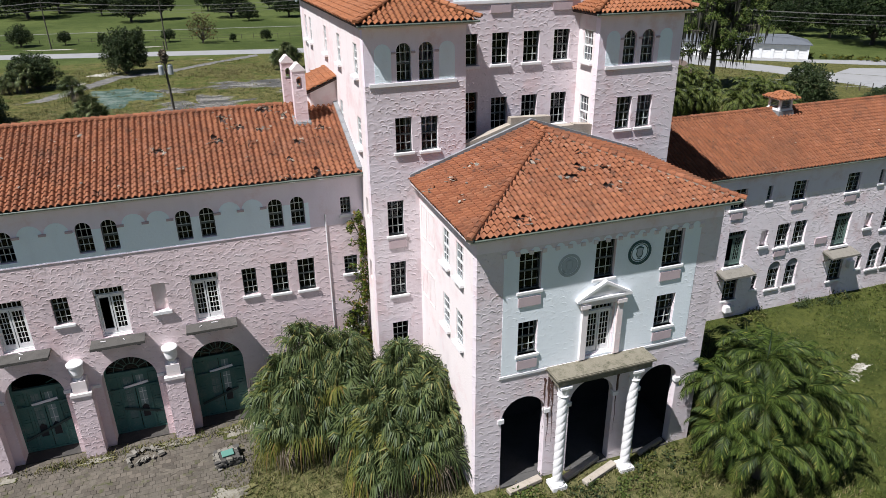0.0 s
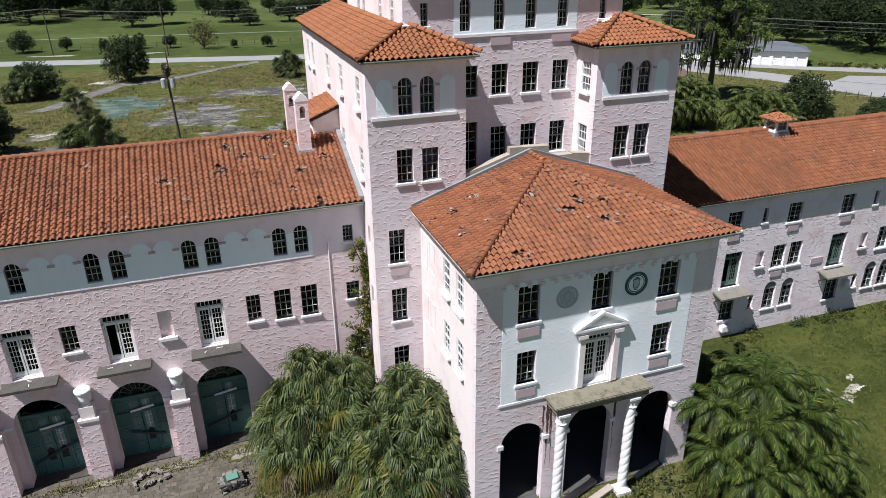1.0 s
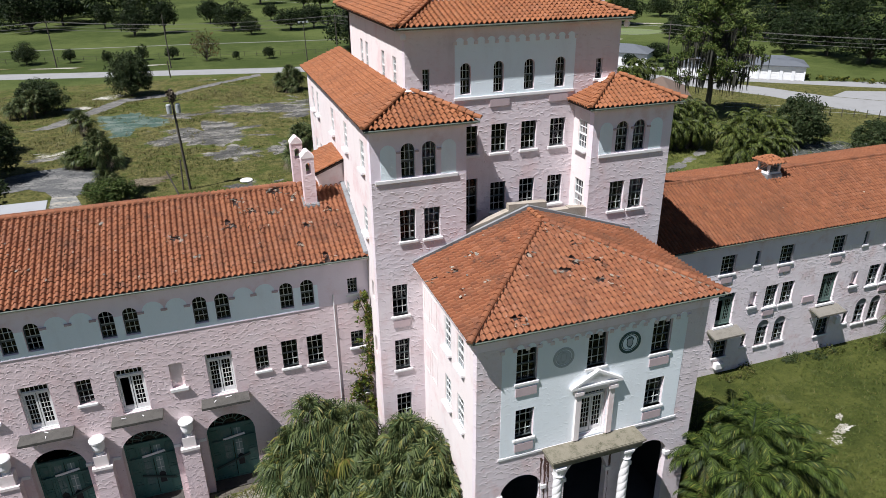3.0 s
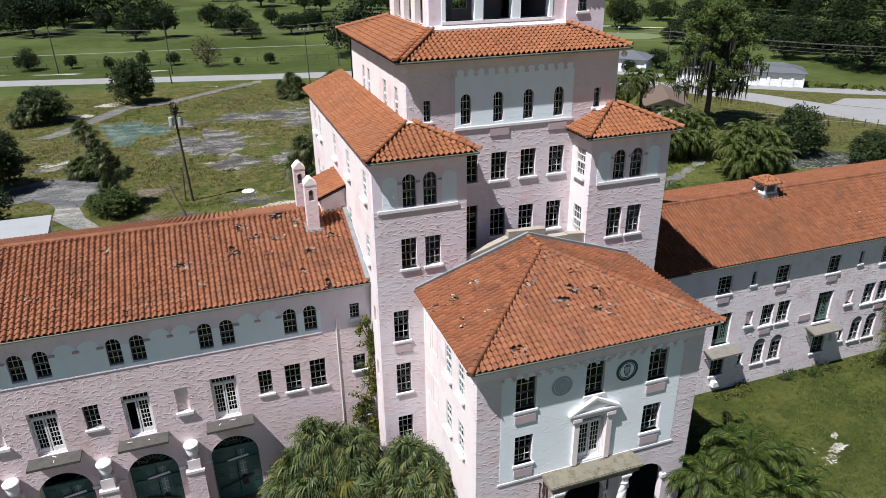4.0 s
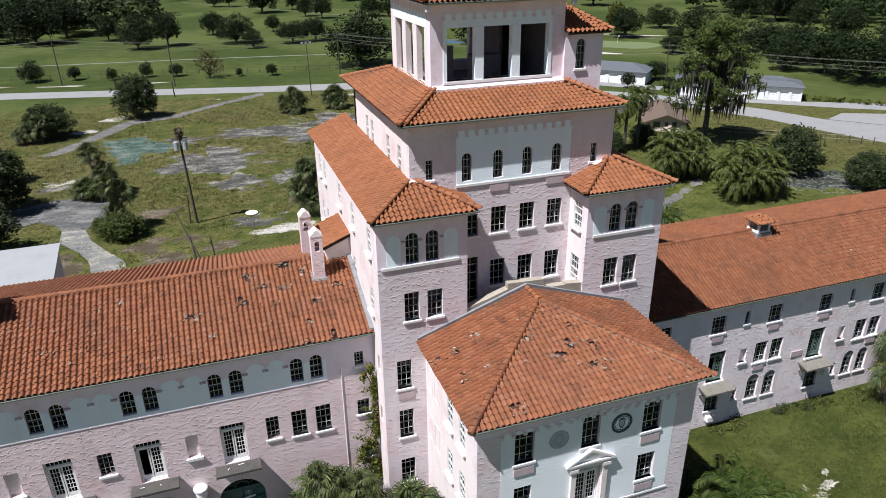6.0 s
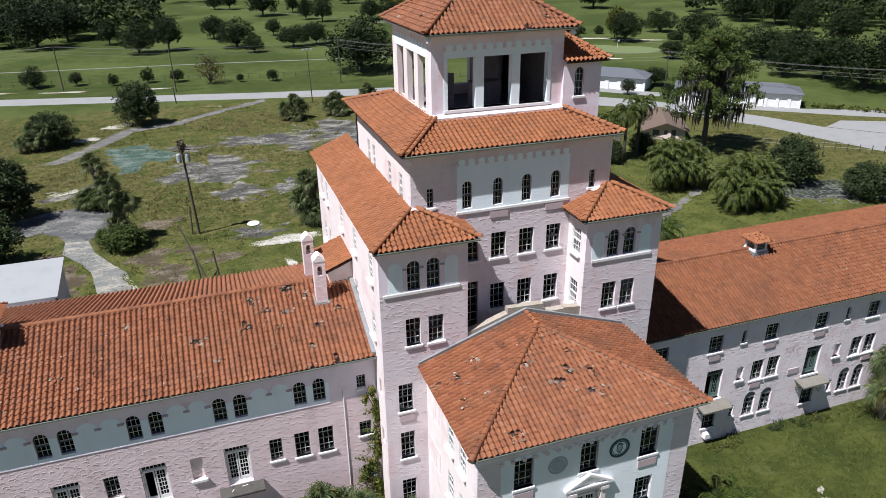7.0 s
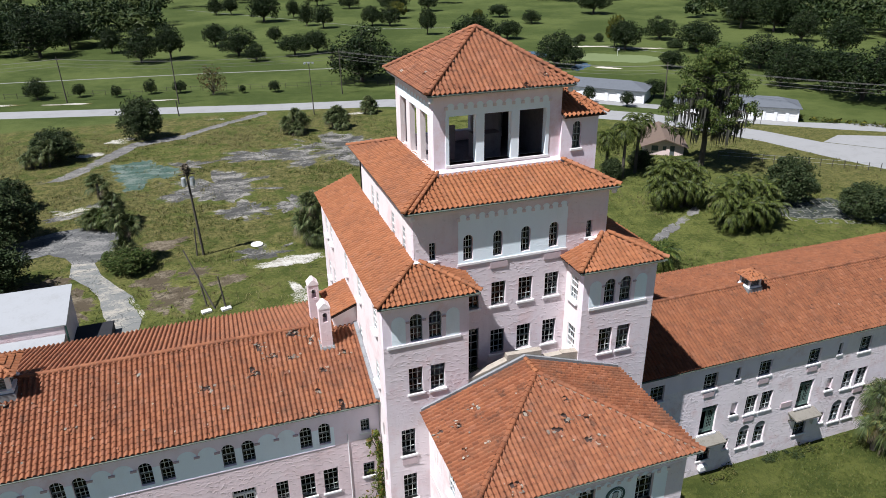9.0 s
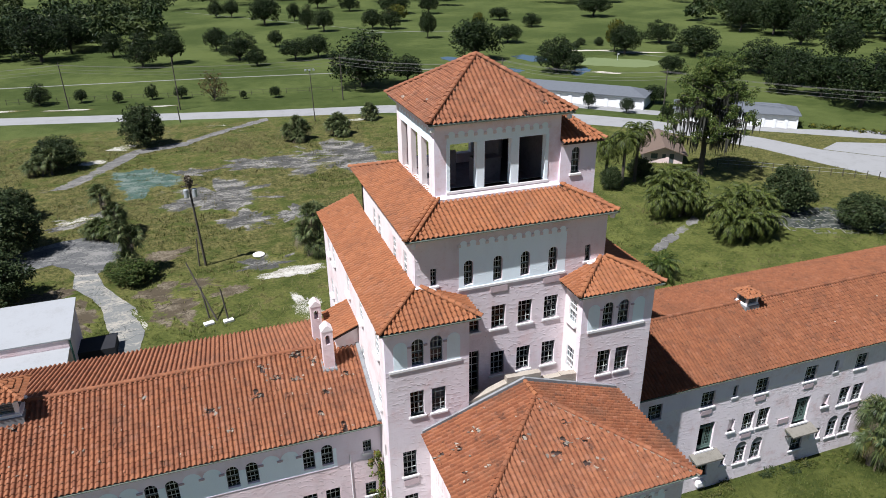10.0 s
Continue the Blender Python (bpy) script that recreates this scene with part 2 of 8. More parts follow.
def lathe(bm, profile, x=0.0, y=0.0, n=16):
    rings = [[bm.verts.new((x + r * math.cos(2 * math.pi * i / n), y + r * math.sin(2 * math.pi * i / n), z)) for i in range(n)] for r, z in profile]
    for a, b in zip(rings, rings[1:]):
        for i in range(n):
            bm.faces.new((a[i], a[(i + 1) % n], b[(i + 1) % n], b[i]))
    bm.faces.new(rings[0][::-1])
    bm.faces.new(rings[-1])


def wall_mesh(bm, axis, at, u0, u1, z0, z1, holes=(), thick=0.45, depths=None, steps=10):
    """A wall in the plane axis = at, whose inside lies on the positive side. holes: (centre, width, bottom, top, arched)."""

    def p(u, z, d):
        return (u, at + d, z) if axis == "y" else (at + d, u, z)

    us = sorted({u0, u1, *(h[0] - h[1] / 2 for h in holes), *(h[0] + h[1] / 2 for h in holes)})
    zs = sorted({z0, z1, *(h[2] for h in holes), *(h[3] for h in holes)})
    us, zs = [u for u in us if u0 <= u <= u1], [z for z in zs if z0 <= z <= z1]

    def solid(i, j):
        if not (0 <= i < len(us) - 1 and 0 <= j < len(zs) - 1):
            return False
        u, z = (us[i] + us[i + 1]) / 2, (zs[j] + zs[j + 1]) / 2
        return not any(abs(u - h[0]) < h[1] / 2 and h[2] < z < h[3] for h in holes)

    def quad(*pts):
        bm.faces.new([bm.verts.new(q) for q in pts])

    for i in range(len(us) - 1):
        for j in range(len(zs) - 1):
            if not solid(i, j):
                continue
            a, b, c, d = us[i], us[i + 1], zs[j], zs[j + 1]
            for dep in (0, thick):
                quad(p(a, c, dep), p(b, c, dep), p(b, d, dep), p(a, d, dep))
            for di, dj, e in ((-1, 0, ((a, c), (a, d))), (1, 0, ((b, c), (b, d))), (0, -1, ((a, c), (b, c))), (0, 1, ((a, d), (b, d)))):
                if not solid(i + di, j + dj):
                    (ua, za), (ub, zb) = e
                    quad(p(ua, za, 0), p(ub, zb, 0), p(ub, zb, thick), p(ua, za, thick))
    for c, w, lo, hi, arched in holes:
        if not arched:
            continue
        r = w / 2
        spring = hi - (r if arched is True else arched)
        arc = [(c + r * math.cos(math.pi * k / (2 * steps)), spring + (hi - spring) * math.sin(math.pi * k / (2 * steps))) for k in range(2 * steps + 1)]
        for dep in (0, thick):
            for half, corner in ((arc[: steps + 1], (c + r, hi)), (arc[steps:], (c - r, hi))):
                for (ua, za), (ub, zb) in zip(half, half[1:]):
                    bm.faces.new([bm.verts.new(q) for q in (p(*corner, dep), p(ua, za, dep), p(ub, zb, dep))])
        for (ua, za), (ub, zb) in zip(arc, arc[1:]):
            quad(p(ua, za, 0), p(ub, zb, 0), p(ub, zb, thick), p(ua, za, thick))


def half_disc(bm, axis, at, c, z, r, thick, steps=8, inner=0.0):
    """A half disc (or half ring) on a wall, standing proud by thick."""

    def p(u, zz, d):
        return (u, at - d, zz) if axis == "y" else (at - d, u, zz)

    pts = [(math.cos(math.pi * k / steps), math.sin(math.pi * k / steps)) for k in range(steps + 1)]
    for (ca, sa), (cb, sb) in zip(pts, pts[1:]):
        lo = ((c + inner * ca, z + inner * sa), (c + inner * cb, z + inner * sb))
        hi = ((c + r * ca, z + r * sa), (c + r * cb, z + r * sb))
        if inner == 0.0:
            bm.faces.new([bm.verts.new(p(*q, thick)) for q in (hi[0], hi[1], lo[0])])
        else:
            bm.faces.new([bm.verts.new(p(*q, thick)) for q in (hi[0], hi[1], lo[1], lo[0])])
        bm.faces.new([bm.verts.new(q) for q in (p(*hi[0], 0), p(*hi[1], 0), p(*hi[1], thick), p(*hi[0], thick))])


# ---- windows and doors of the hotel ----
def outline(w, h, arched, inset=0.0, steps=7):
    """A window's outline, anticlockwise from the lower left corner, in its own x and z."""
    r = w / 2 - inset
    if not arched:
        return [(-r, inset), (r, inset), (r, h - inset), (-r, h - inset)]
    spring = h - w / 2
    return [(-r, inset), (r, inset)] + [(r * math.cos(math.pi * k / (2 * steps)), spring + r * math.sin(math.pi * k / (2 * steps))) for k in range(2 * steps + 1)]


def prism(bm, pts, y0, y1):
    """The polygon pts (x, z), from y0 to y1."""
    a, b = [bm.verts.new((x, y0, z)) for x, z in pts], [bm.verts.new((x, y1, z)) for x, z in pts]
    bm.faces.new(a)
    bm.faces.new(b[::-1])
    for i in range(len(pts)):
        j = (i + 1) % len(pts)
        bm.faces.new((a[i], b[i], b[j], a[j]))


def ring(bm, outer, inner, y0, y1):
    """A frame between two outlines of as many points."""
    n = len(outer)
    rows = [[bm.verts.new((x, y, z)) for x, z in pts] for pts, y in ((outer, y0), (inner, y0), (inner, y1), (outer, y1))]
    for a, b in zip(rows, rows[1:] + rows[:1]):
        for i in range(n):
            bm.faces.new((a[i], a[(i + 1) % n], b[(i + 1) % n], b[i]))


def top_at(w, h, arched, x):
    if not arched:
        return h
    return h - w / 2 + math.sqrt(max((w / 2) ** 2 - x * x, 0.0))


CACHE = {}


def window_parts(w, h, arched, cols, rows, style):
    key = (round(w, 2), round(h, 2), arched, cols, rows, style)
    if key in CACHE:
        return CACHE[key]
    frame_mat = {"sash": M_FRAME_DARK, "dark": M_FRAME_DARK, "white": M_FRAME_WHITE}[style]
    y = 0.20
    out = []
    bm = bmesh.new()
    ring(bm, outline(w + 0.02, h + 0.01, arched, 0.0), outline(w + 0.02, h + 0.01, arched, 0.055), y - 0.03, y + 0.12)
    out.append(("window", bm, frame_mat, None))
    mid = h * 0.5 if not arched else h * 0.46
    bm = bmesh.new()
    for k in range(1, cols):
        x = -w / 2 + w * k / cols
        box(bm, x - 0.014, x + 0.014, y + 0.0, y + 0.04, 0.06, top_at(w, h, arched, x) - 0.05)
    for k in range(1, rows):
        z = h * k / rows
        half = w / 2 - 0.05 if z < h - w / 2 or not arched else math.sqrt(max((w / 2) ** 2 - (z - h + w / 2) ** 2, 0.0)) - 0.04
        box(bm, -half, half, y + 0.003, y + 0.047, z - 0.014, z + 0.014)
    out.append(("glazing_grid", bm, M_FRAME_WHITE if style == "white" else M_FRAME, None))
    bm = bmesh.new()
    box(bm, -w / 2 + 0.05, w / 2 - 0.05, y - 0.02, y + 0.07, mid - 0.04, mid + 0.04)
    out.append(("meeting_rail", bm, frame_mat, None))
    bm = bmesh.new()
    prism(bm, [(-w / 2 + 0.06, 0.06), (w / 2 - 0.06, 0.06), (w / 2 - 0.06, mid), (-w / 2 + 0.06, mid)], y + 0.02, y + 0.03)
    out.append(("lower_pane", bm, M_GLASS, None))
    bm = bmesh.new()
    pts = [q for q in outline(w, h, arched, 0.06) if q[1] > mid + 0.02]
    prism(bm, [(-w / 2 + 0.06, mid), (w / 2 - 0.06, mid)] + pts, y + 0.026, y + 0.036)
    out.append(("upper_pane", bm, M_GLASS, None))
    bm = bmesh.new()
    box(bm, -w / 2 - 0.12, w / 2 + 0.12, -0.09, 0.20, -0.16, 0.0)
    bmesh.ops.bevel(bm, geom=[e for e in bm.edges], offset=0.02, segments=1, affect="EDGES")
    out.append(("window_sill", bm, M_TRIM, None))
    made = []
    for n, b, m, _ in out:
        o = part(n, b, m)
        made.append((n, o.data))
        bpy.data.objects.remove(o)
    CACHE[key] = made
    return made


def window(parent, axis, at, c, w, z0, z1, arched=False, cols=3, rows=4, style="sash", sill=True, broken=0):
    """A sash window in the wall axis = at; broken: 1, 2 for a lost lower or upper pane."""
    m = place(c, at, z0) if axis == "y" else place(at - 0.13, c, z0, -90)
    head = None
    for kind, mesh in window_parts(w, z1 - z0, arched, cols, rows, style):
        if (kind == "window_sill" and not sill) or (kind == "lower_pane" and broken & 1) or (kind == "upper_pane" and broken & 2):
            continue
        o = new(kind, mesh)
        o.parent, o.matrix_basis = (hotel, m) if head is None else (head, Matrix())
        o.visible_shadow = "pane" not in kind
        head = head or o
    return head


def french_door(parent, c, at, w, z0, z1, missing=False, paint=None):
    """Two white leaves of small panes under a dark transom light."""
    paint = paint or M_FRAME_WHITE
    h = z1 - z0
    t = h * 0.83
    y = 0.22
    bm = bmesh.new()
    ring(bm, outline(w, h, False), outline(w, h, False, 0.09), y - 0.05, y + 0.15)
    box(bm, -w / 2, w / 2, y - 0.05, y + 0.12, t - 0.05, t + 0.05)
    door = part("french_door", bm, paint, parent, "double french door under a transom light", place(c, at, z0))
    for side in (-1, 1):
        bm = bmesh.new()
        x0, x1 = (0.02, w / 2 - 0.1) if side > 0 else (-w / 2 + 0.1, -0.02)
        pts = [(x0, 0.1), (x1, 0.1), (x1, t - 0.06), (x0, t - 0.06)]
        s = 0.085
        inner = [(x0 + s, 0.1 + 0.28), (x1 - s, 0.1 + 0.28), (x1 - s, t - 0.06 - s), (x0 + s, t - 0.06 - s)]
        ring(bm, pts, inner, y, y + 0.07)
        leaf = part("door_leaf", bm, paint, door)
        if missing and side < 0:
            continue
        bm = bmesh.new()
        for k in range(1, 3):
            x = inner[0][0] + (inner[1][0] - inner[0][0]) * k / 3
            box(bm, x - 0.012, x + 0.012, y + 0.01, y + 0.05, inner[0][1], inner[2][1])
        for k in range(1, 6):
            z = inner[0][1] + (inner[2][1] - inner[0][1]) * k / 6
            box(bm, inner[0][0], inner[1][0], y + 0.013, y + 0.047, z - 0.012, z + 0.012)
        part("glazing_grid", bm, paint, leaf)
        bm = bmesh.new()
        prism(bm, inner, y + 0.03, y + 0.04)
        part("pane", bm, M_GLASS, leaf).visible_shadow = False
    bm = bmesh.new()
    for k in range(1, 6):
        x = -w / 2 + 0.09 + (w - 0.18) * k / 6
        box(bm, x - 0.015, x + 0.015, y + 0.01, y + 0.05, t + 0.05, h - 0.09)
    box(bm, -w / 2 + 0.09, w / 2 - 0.09, y + 0.012, y + 0.048, t + 0.06, t + 0.09)
    part("transom_grid", bm, paint, door)
    bm = bmesh.new()
    prism(bm, [(-w / 2 + 0.09, t + 0.05), (w / 2 - 0.09, t + 0.05), (w / 2 - 0.09, h - 0.09), (-w / 2 + 0.09, h - 0.09)], y + 0.02, y + 0.03)
    part("transom_pane", bm, M_GLASS, door).visible_shadow = False
    return door


# ---- the hotel ----
hotel = thing("hotel_building", "abandoned pink stucco resort hotel with terracotta tile roofs and stepped tower", "building")


def walls(name, axis, at, u0, u1, z0, z1, holes=(), mat=None, thick=0.45, label=""):
    bm = bmesh.new()
    wall_mesh(bm, axis, at, u0, u1, z0, z1, holes, thick)
    return part(name, bm, mat or M_PALE, hotel, label)


def fill(axis, at, specs, style="sash", sill=True):
    """Sash windows for a list of openings."""
    for i, (c, w, lo, hi, arched) in enumerate(specs):
        window(hotel, axis, at, c, w, lo, hi, bool(arched), 3 if w > 0.5 else 2, 4, style, sill, broken=(0, 0, 1, 0, 2, 0, 0)[(i * 5 + int(abs(at) * 3)) % 7])


def slab(name, x0, x1, y0, y1, z0, z1, mat, parent=None, label="", bevel=0.0):
    bm = bmesh.new()
    box(bm, x0, x1, y0, y1, z0, z1)
    if bevel:
        bmesh.ops.bevel(bm, geom=list(bm.edges), offset=bevel, segments=2, affect="EDGES")
    return part(name, bm, mat, parent or hotel, label)


# west wing, with its arcade of garden doors
LW_X0, TOWER = -37.0, 9.15
ARCADE = [-12.75 - 1.172 * i for i in range(20)]
lw_arched = [(x, 0.74, 11.87, 13.5, True) for i, x in enumerate(ARCADE) if i % 4 in (0, 1)]
lw_small = [(-15.73, 0.76, 8.1, 9.72, False), (-14.1, 0.92, 7.95, 9.78, False), (-12.6, 0.94, 7.9, 9.8, False), (-25.15, 0.78, 8.1, 9.64, False), (-34.6, 0.78, 8.1, 9.64, False),
            (-10.12, 0.56, 12.15, 13.15, False), (-10.04, 0.76, 8.5, 9.58, False), (-9.93, 0.88, 5.0, 6.05, False)]
LW_DOORS = [-18.08, -22.82, -27.5, -32.2]
lw_niches = [(x, 0.7, 8.02, 9.64, False) for x in (-20.42, -29.85)]
lw_doors = [(x, 1.46, 6.95, 9.82, False) for x in LW_DOORS]
ARCHES = [-18.1, -22.75, -27.4, -32.05]
lw_arches = [(x, 2.8, 0.0, 5.55, True) for x in ARCHES]
lw_high = lw_arched + [h for h in lw_small if h[2] > 12]
walls("wall", "y", 0.0, LW_X0, -9.15, -0.3, 11.6, [h for h in lw_small if h[2] < 11] + lw_doors + lw_arches + lw_niches, mat=M_PINK, label="pink stucco front wall with arched trowel strokes")
walls("wall", "y", 0.0, LW_X0, -9.15, 11.6, 14.5, lw_high, mat=M_SHADE_PINK, label="smooth pink stucco wall below the eaves, toned lavender like shade")
walls("wall", "y", 13.2, LW_X0, -9.15, -0.3, 14.45, mat=M_PINK_PLAIN)
walls("wall", "x", LW_X0, 0.45, 13.2, -0.3, 16.5, mat=M_PINK_PLAIN)
fill("y", 0.0, lw_arched, "dark", sill=False)
fill("y", 0.0, lw_small)
for i, x in enumerate(LW_DOORS):
    french_door(hotel, x, 0.0, 1.46, 6.95, 9.82, missing=i == 1)
# painted white arcade under the eaves
bm = bmesh.new()
wall_mesh(bm, "y", -0.012, ARCADE[-1] - 0.6, -12.15, 11.62, 13.1, [(c, w, lo, 13.1, False) for c, w, lo, hi, a in lw_arched], 0.012)
for i, x in enumerate(ARCADE):
    if i % 4 > 1:
        half_disc(bm, "y", 0.0, x, 13.1, 0.56, 0.012)
part("white_arcade", bm, M_WHITE, hotel, "white painted blind arcade under the eaves")
for i, x in enumerate(ARCADE[:-1]):
    if i % 4 != 0:
        slab("corbel", x - 0.84 + 0.05, x - 0.37 - 0.08, -0.11, 0.0, 13.06, 13.17, M_PANEL)
slab("sill_course", ARCADE[-1] - 0.6, -12.15, -0.03, 0.0, 11.57, 11.63, M_SHADE_PINK)
for x in (-20.42, -29.85):
    slab("blind_niche", x - 0.37, x + 0.37, 0.2, 0.35, 8.0, 9.66, M_PINK_PLAIN)
    slab("window_sill", x - 0.48, x + 0.48, -0.14, 0.0, 7.84, 8.01, M_TRIM)


def urn(x, y, z):
    ob = thing("stone_urn", "white painted stone urn on a stucco pier", "urn", x, y, z, group="urns of the arcade")
    bm = bmesh.new()
    lathe(bm, [(0.24, 0.0), (0.25, 0.08), (0.17, 0.14), (0.19, 0.20), (0.31, 0.30), (0.345, 0.42), (0.35, 0.84), (0.42, 0.88), (0.425, 0.98), (0.36, 1.04), (0.1, 1.07)], n=20)
    part("bowl", bm, M_TRIM, ob)
    return ob


M_OLD_STONE = plain("dark_weathered_slab", (0.076, 0.070, 0.062), 0.95, (0.028, 0.026, 0.022), 0.8, 2.4, 0.015)


def balcony(x, z, w=2.66, out=0.95):
    """A thin slab on brackets below a garden door, its railing gone."""
    bm = bmesh.new()
    box(bm, x - w / 2, x + w / 2, -out, 0.0, z - 0.15, z)
    b = part("balcony_slab", bm, M_OLD_STONE, hotel, "weathered grey balcony slab without railing")
    for s in (-1, 1):
        bm = bmesh.new()
        xx = x + s * (w / 2 - 0.35)
        for k, d in enumerate((0.75, 0.5, 0.28)):
            box(bm, xx - 0.07, xx + 0.07, -d, 0.0, z - 0.15 - 0.14 * (k + 1), z - 0.155 - 0.14 * k)
        part("bracket", bm, M_OLD_STONE, b)


bits = random.Random(3)
for x in (-18.07, -22.82, -27.4, -32.1):
    balcony(x, 6.9)
    for _ in range(2):
        u, v, a, l = x + bits.uniform(-1.0, 0.6), -bits.uniform(0.2, 0.8), bits.uniform(0, 3.1), bits.uniform(0.15, 0.4)
        bm = bmesh.new()
        beam(bm, (u, v, 6.92), (u + l * math.cos(a), max(-0.9, min(-0.1, v + l * math.sin(a) * 0.6)), 6.93), 0.022)
        part("broken_railing", bm, M_TRIM, hotel, "loose white bit of broken railing")
for x in (-20.43, -25.13, -29.8, -34.4):
    bm = bmesh.new()
    box(bm, x - 0.5, x + 0.5, -0.68, 0.0, -0.2, 4.05)
    pier = part("pier", bm, M_PINK, hotel, "stucco pier between arched doors")
    bm = bmesh.new()
    box(bm, x - 0.53, x + 0.53, -0.74, 0.0, 4.05, 4.22)
    box(bm, x - 0.36, x + 0.36, -0.62, 0.0, 4.22, 4.95)
    part("pier_cap", bm, M_PINK_PLAIN, pier)
    urn(x, -0.34, 4.95)
    for s in (-1, 1):
        slab("impost", x + s * 0.5 - (0.42 if s < 0 else 0), x + s * 0.5 + (0.42 if s > 0 else 0), -0.07, 0.06, 4.02, 4.2, M_TRIM)


def garden_door(x, number=0):
    """A faded green arched double door with fanlight, set deep in its arch."""
    y = 0.95
    bm = bmesh.new()
    ring(bm, outline(2.86, 5.6, True, 0.0), outline(2.86, 5.6, True, 0.14), y - 0.06, y + 0.12)
    box(bm, -1.36, 1.36, y - 0.08, y + 0.1, 3.95, 4.16)
    for s in (-0.72, 0.72):
        box(bm, s - 0.06, s + 0.06, y - 0.05, y + 0.08, 0.0, 3.95)
    door = part("garden_door", bm, M_GREEN, hotel, "faded green boarded garden door with fanlight", place(x, 0, 0.0))
    for lo, hi, dx in ((-0.66, -0.02, -0.0), (0.02, 0.66, 0.0)):
        bm = bmesh.new()
        pts = [(lo, 0.02), (hi, 0.02), (hi, 3.9), (lo, 3.9)]
        ring(bm, pts, [(lo + 0.12, 0.9), (hi - 0.12, 0.9), (hi - 0.12, 3.75), (lo + 0.12, 3.75)], y, y + 0.07)
        leaf = part("door_leaf", bm, M_GREEN, door)
        bm = bmesh.new()
        for k in range(1, 5):
            z = 0.9 + 2.85 * k / 5
            box(bm, lo + 0.1, hi - 0.1, y + 0.015, y + 0.055, z - 0.02, z + 0.02)
        box(bm, (lo + hi) / 2 - 0.018, (lo + hi) / 2 + 0.018, y + 0.02, y + 0.05, 0.9, 3.75)
        box(bm, lo + 0.1, hi - 0.1, y + 0.03, y + 0.05, 0.1, 0.88)
        # right leaf in paler grid and glass: its lit look is painted in
        part("glazing_grid", bm, M_GREEN if lo < 0 else M_FRAME, leaf)
        bm = bmesh.new()
        prism(bm, [(lo + 0.12, 0.9), (hi - 0.12, 0.9), (hi - 0.12, 3.75), (lo + 0.12, 3.75)], y + 0.03, y + 0.04)
        part("pane", bm, M_PANE_DUSTY if lo < 0 else M_PANE_LIT, leaf)
        if lo > 0 or number % 3 == 2:
            # near-black sheet over the glass; the dark behind it is in its colour
            bm = bmesh.new()
            prism(bm, [(lo + 0.14, 0.9), (hi - 0.14, 0.92), (hi - 0.14, 1.62), (lo + 0.3, 1.78), (lo + 0.14, 1.6)], y - 0.004, y + 0.002)
            part("dark_pane_sheet", bm, M_INSIDE, leaf, "near-black sheet standing for the hole of a broken pane")
    for lo, hi in ((-1.34, -0.78), (0.78, 1.34)):
        bm = bmesh.new()
        prism(bm, [(lo, 0.0), (hi, 0.0), (hi, 3.95), (lo, 3.95)], y + 0.02, y + 0.06)
        for k in range(4):
            z = 0.25 + k * 0.93
            ring(bm, [(lo + 0.06, z), (hi - 0.06, z), (hi - 0.06, z + 0.8), (lo + 0.06, z + 0.8)], [(lo + 0.12, z + 0.06), (hi - 0.12, z + 0.06), (hi - 0.12, z + 0.74), (lo + 0.12, z + 0.74)], y - 0.012, y + 0.018)
        part("side_panel", bm, M_GREEN, door)
    bm = bmesh.new()
    for k in range(1, 8) if number != 2 else (1,):
        a = math.pi * k / 8
        beam(bm, (0.42 * math.cos(a), y, 4.16 + 0.42 * math.sin(a)), (1.32 * math.cos(a), y, 4.16 + 1.32 * math.sin(a)), 0.025)
    for r in (0.42, 0.9) if number != 2 else ():
        arc = [(r * math.cos(math.pi * k / 12), r * math.sin(math.pi * k / 12)) for k in range(13)]
        for (a, b), (c, d) in zip(arc, arc[1:]):
            beam(bm, (a, y, 4.16 + b), (c, y, 4.16 + d), 0.022)
    part("fanlight_grid", bm, M_GREEN, door)
    bm = bmesh.new()
    if number == 2:
        prism(bm, [(-1.3, 4.14), (-0.7, 4.16), (-1.1, 4.5)], y + 0.02, y + 0.03)
    else:
        prism(bm, [(1.33 * math.cos(math.pi * k / 14), 4.14 + 1.33 * math.sin(math.pi * k / 14)) for k in range(15)], y + 0.02, y + 0.03)
    part("fanlight_pane", bm, M_GLASS, door).visible_shadow = False
    # loose boards nailed across
    low = (((-1.2, 1.0), (0.9, 1.7)), ((-0.75, 1.75), (1.1, 1.15)), ((-1.25, 0.9), (1.15, 1.9)))[number % 3]
    for (xa, za), (xb, zb), mat in ((*low, M_GREEN_DARK), ((-0.55, 3.12), (0.75, 3.32), M_TRIM), ((-1.3, 3.0), (1.3, 3.08), M_GREEN)):
        bm = bmesh.new()
        beam(bm, (xa, y - 0.1, za), (xb, y - 0.1, zb), 0.03, 0.10)
        part("board", bm, mat, door)
    return door


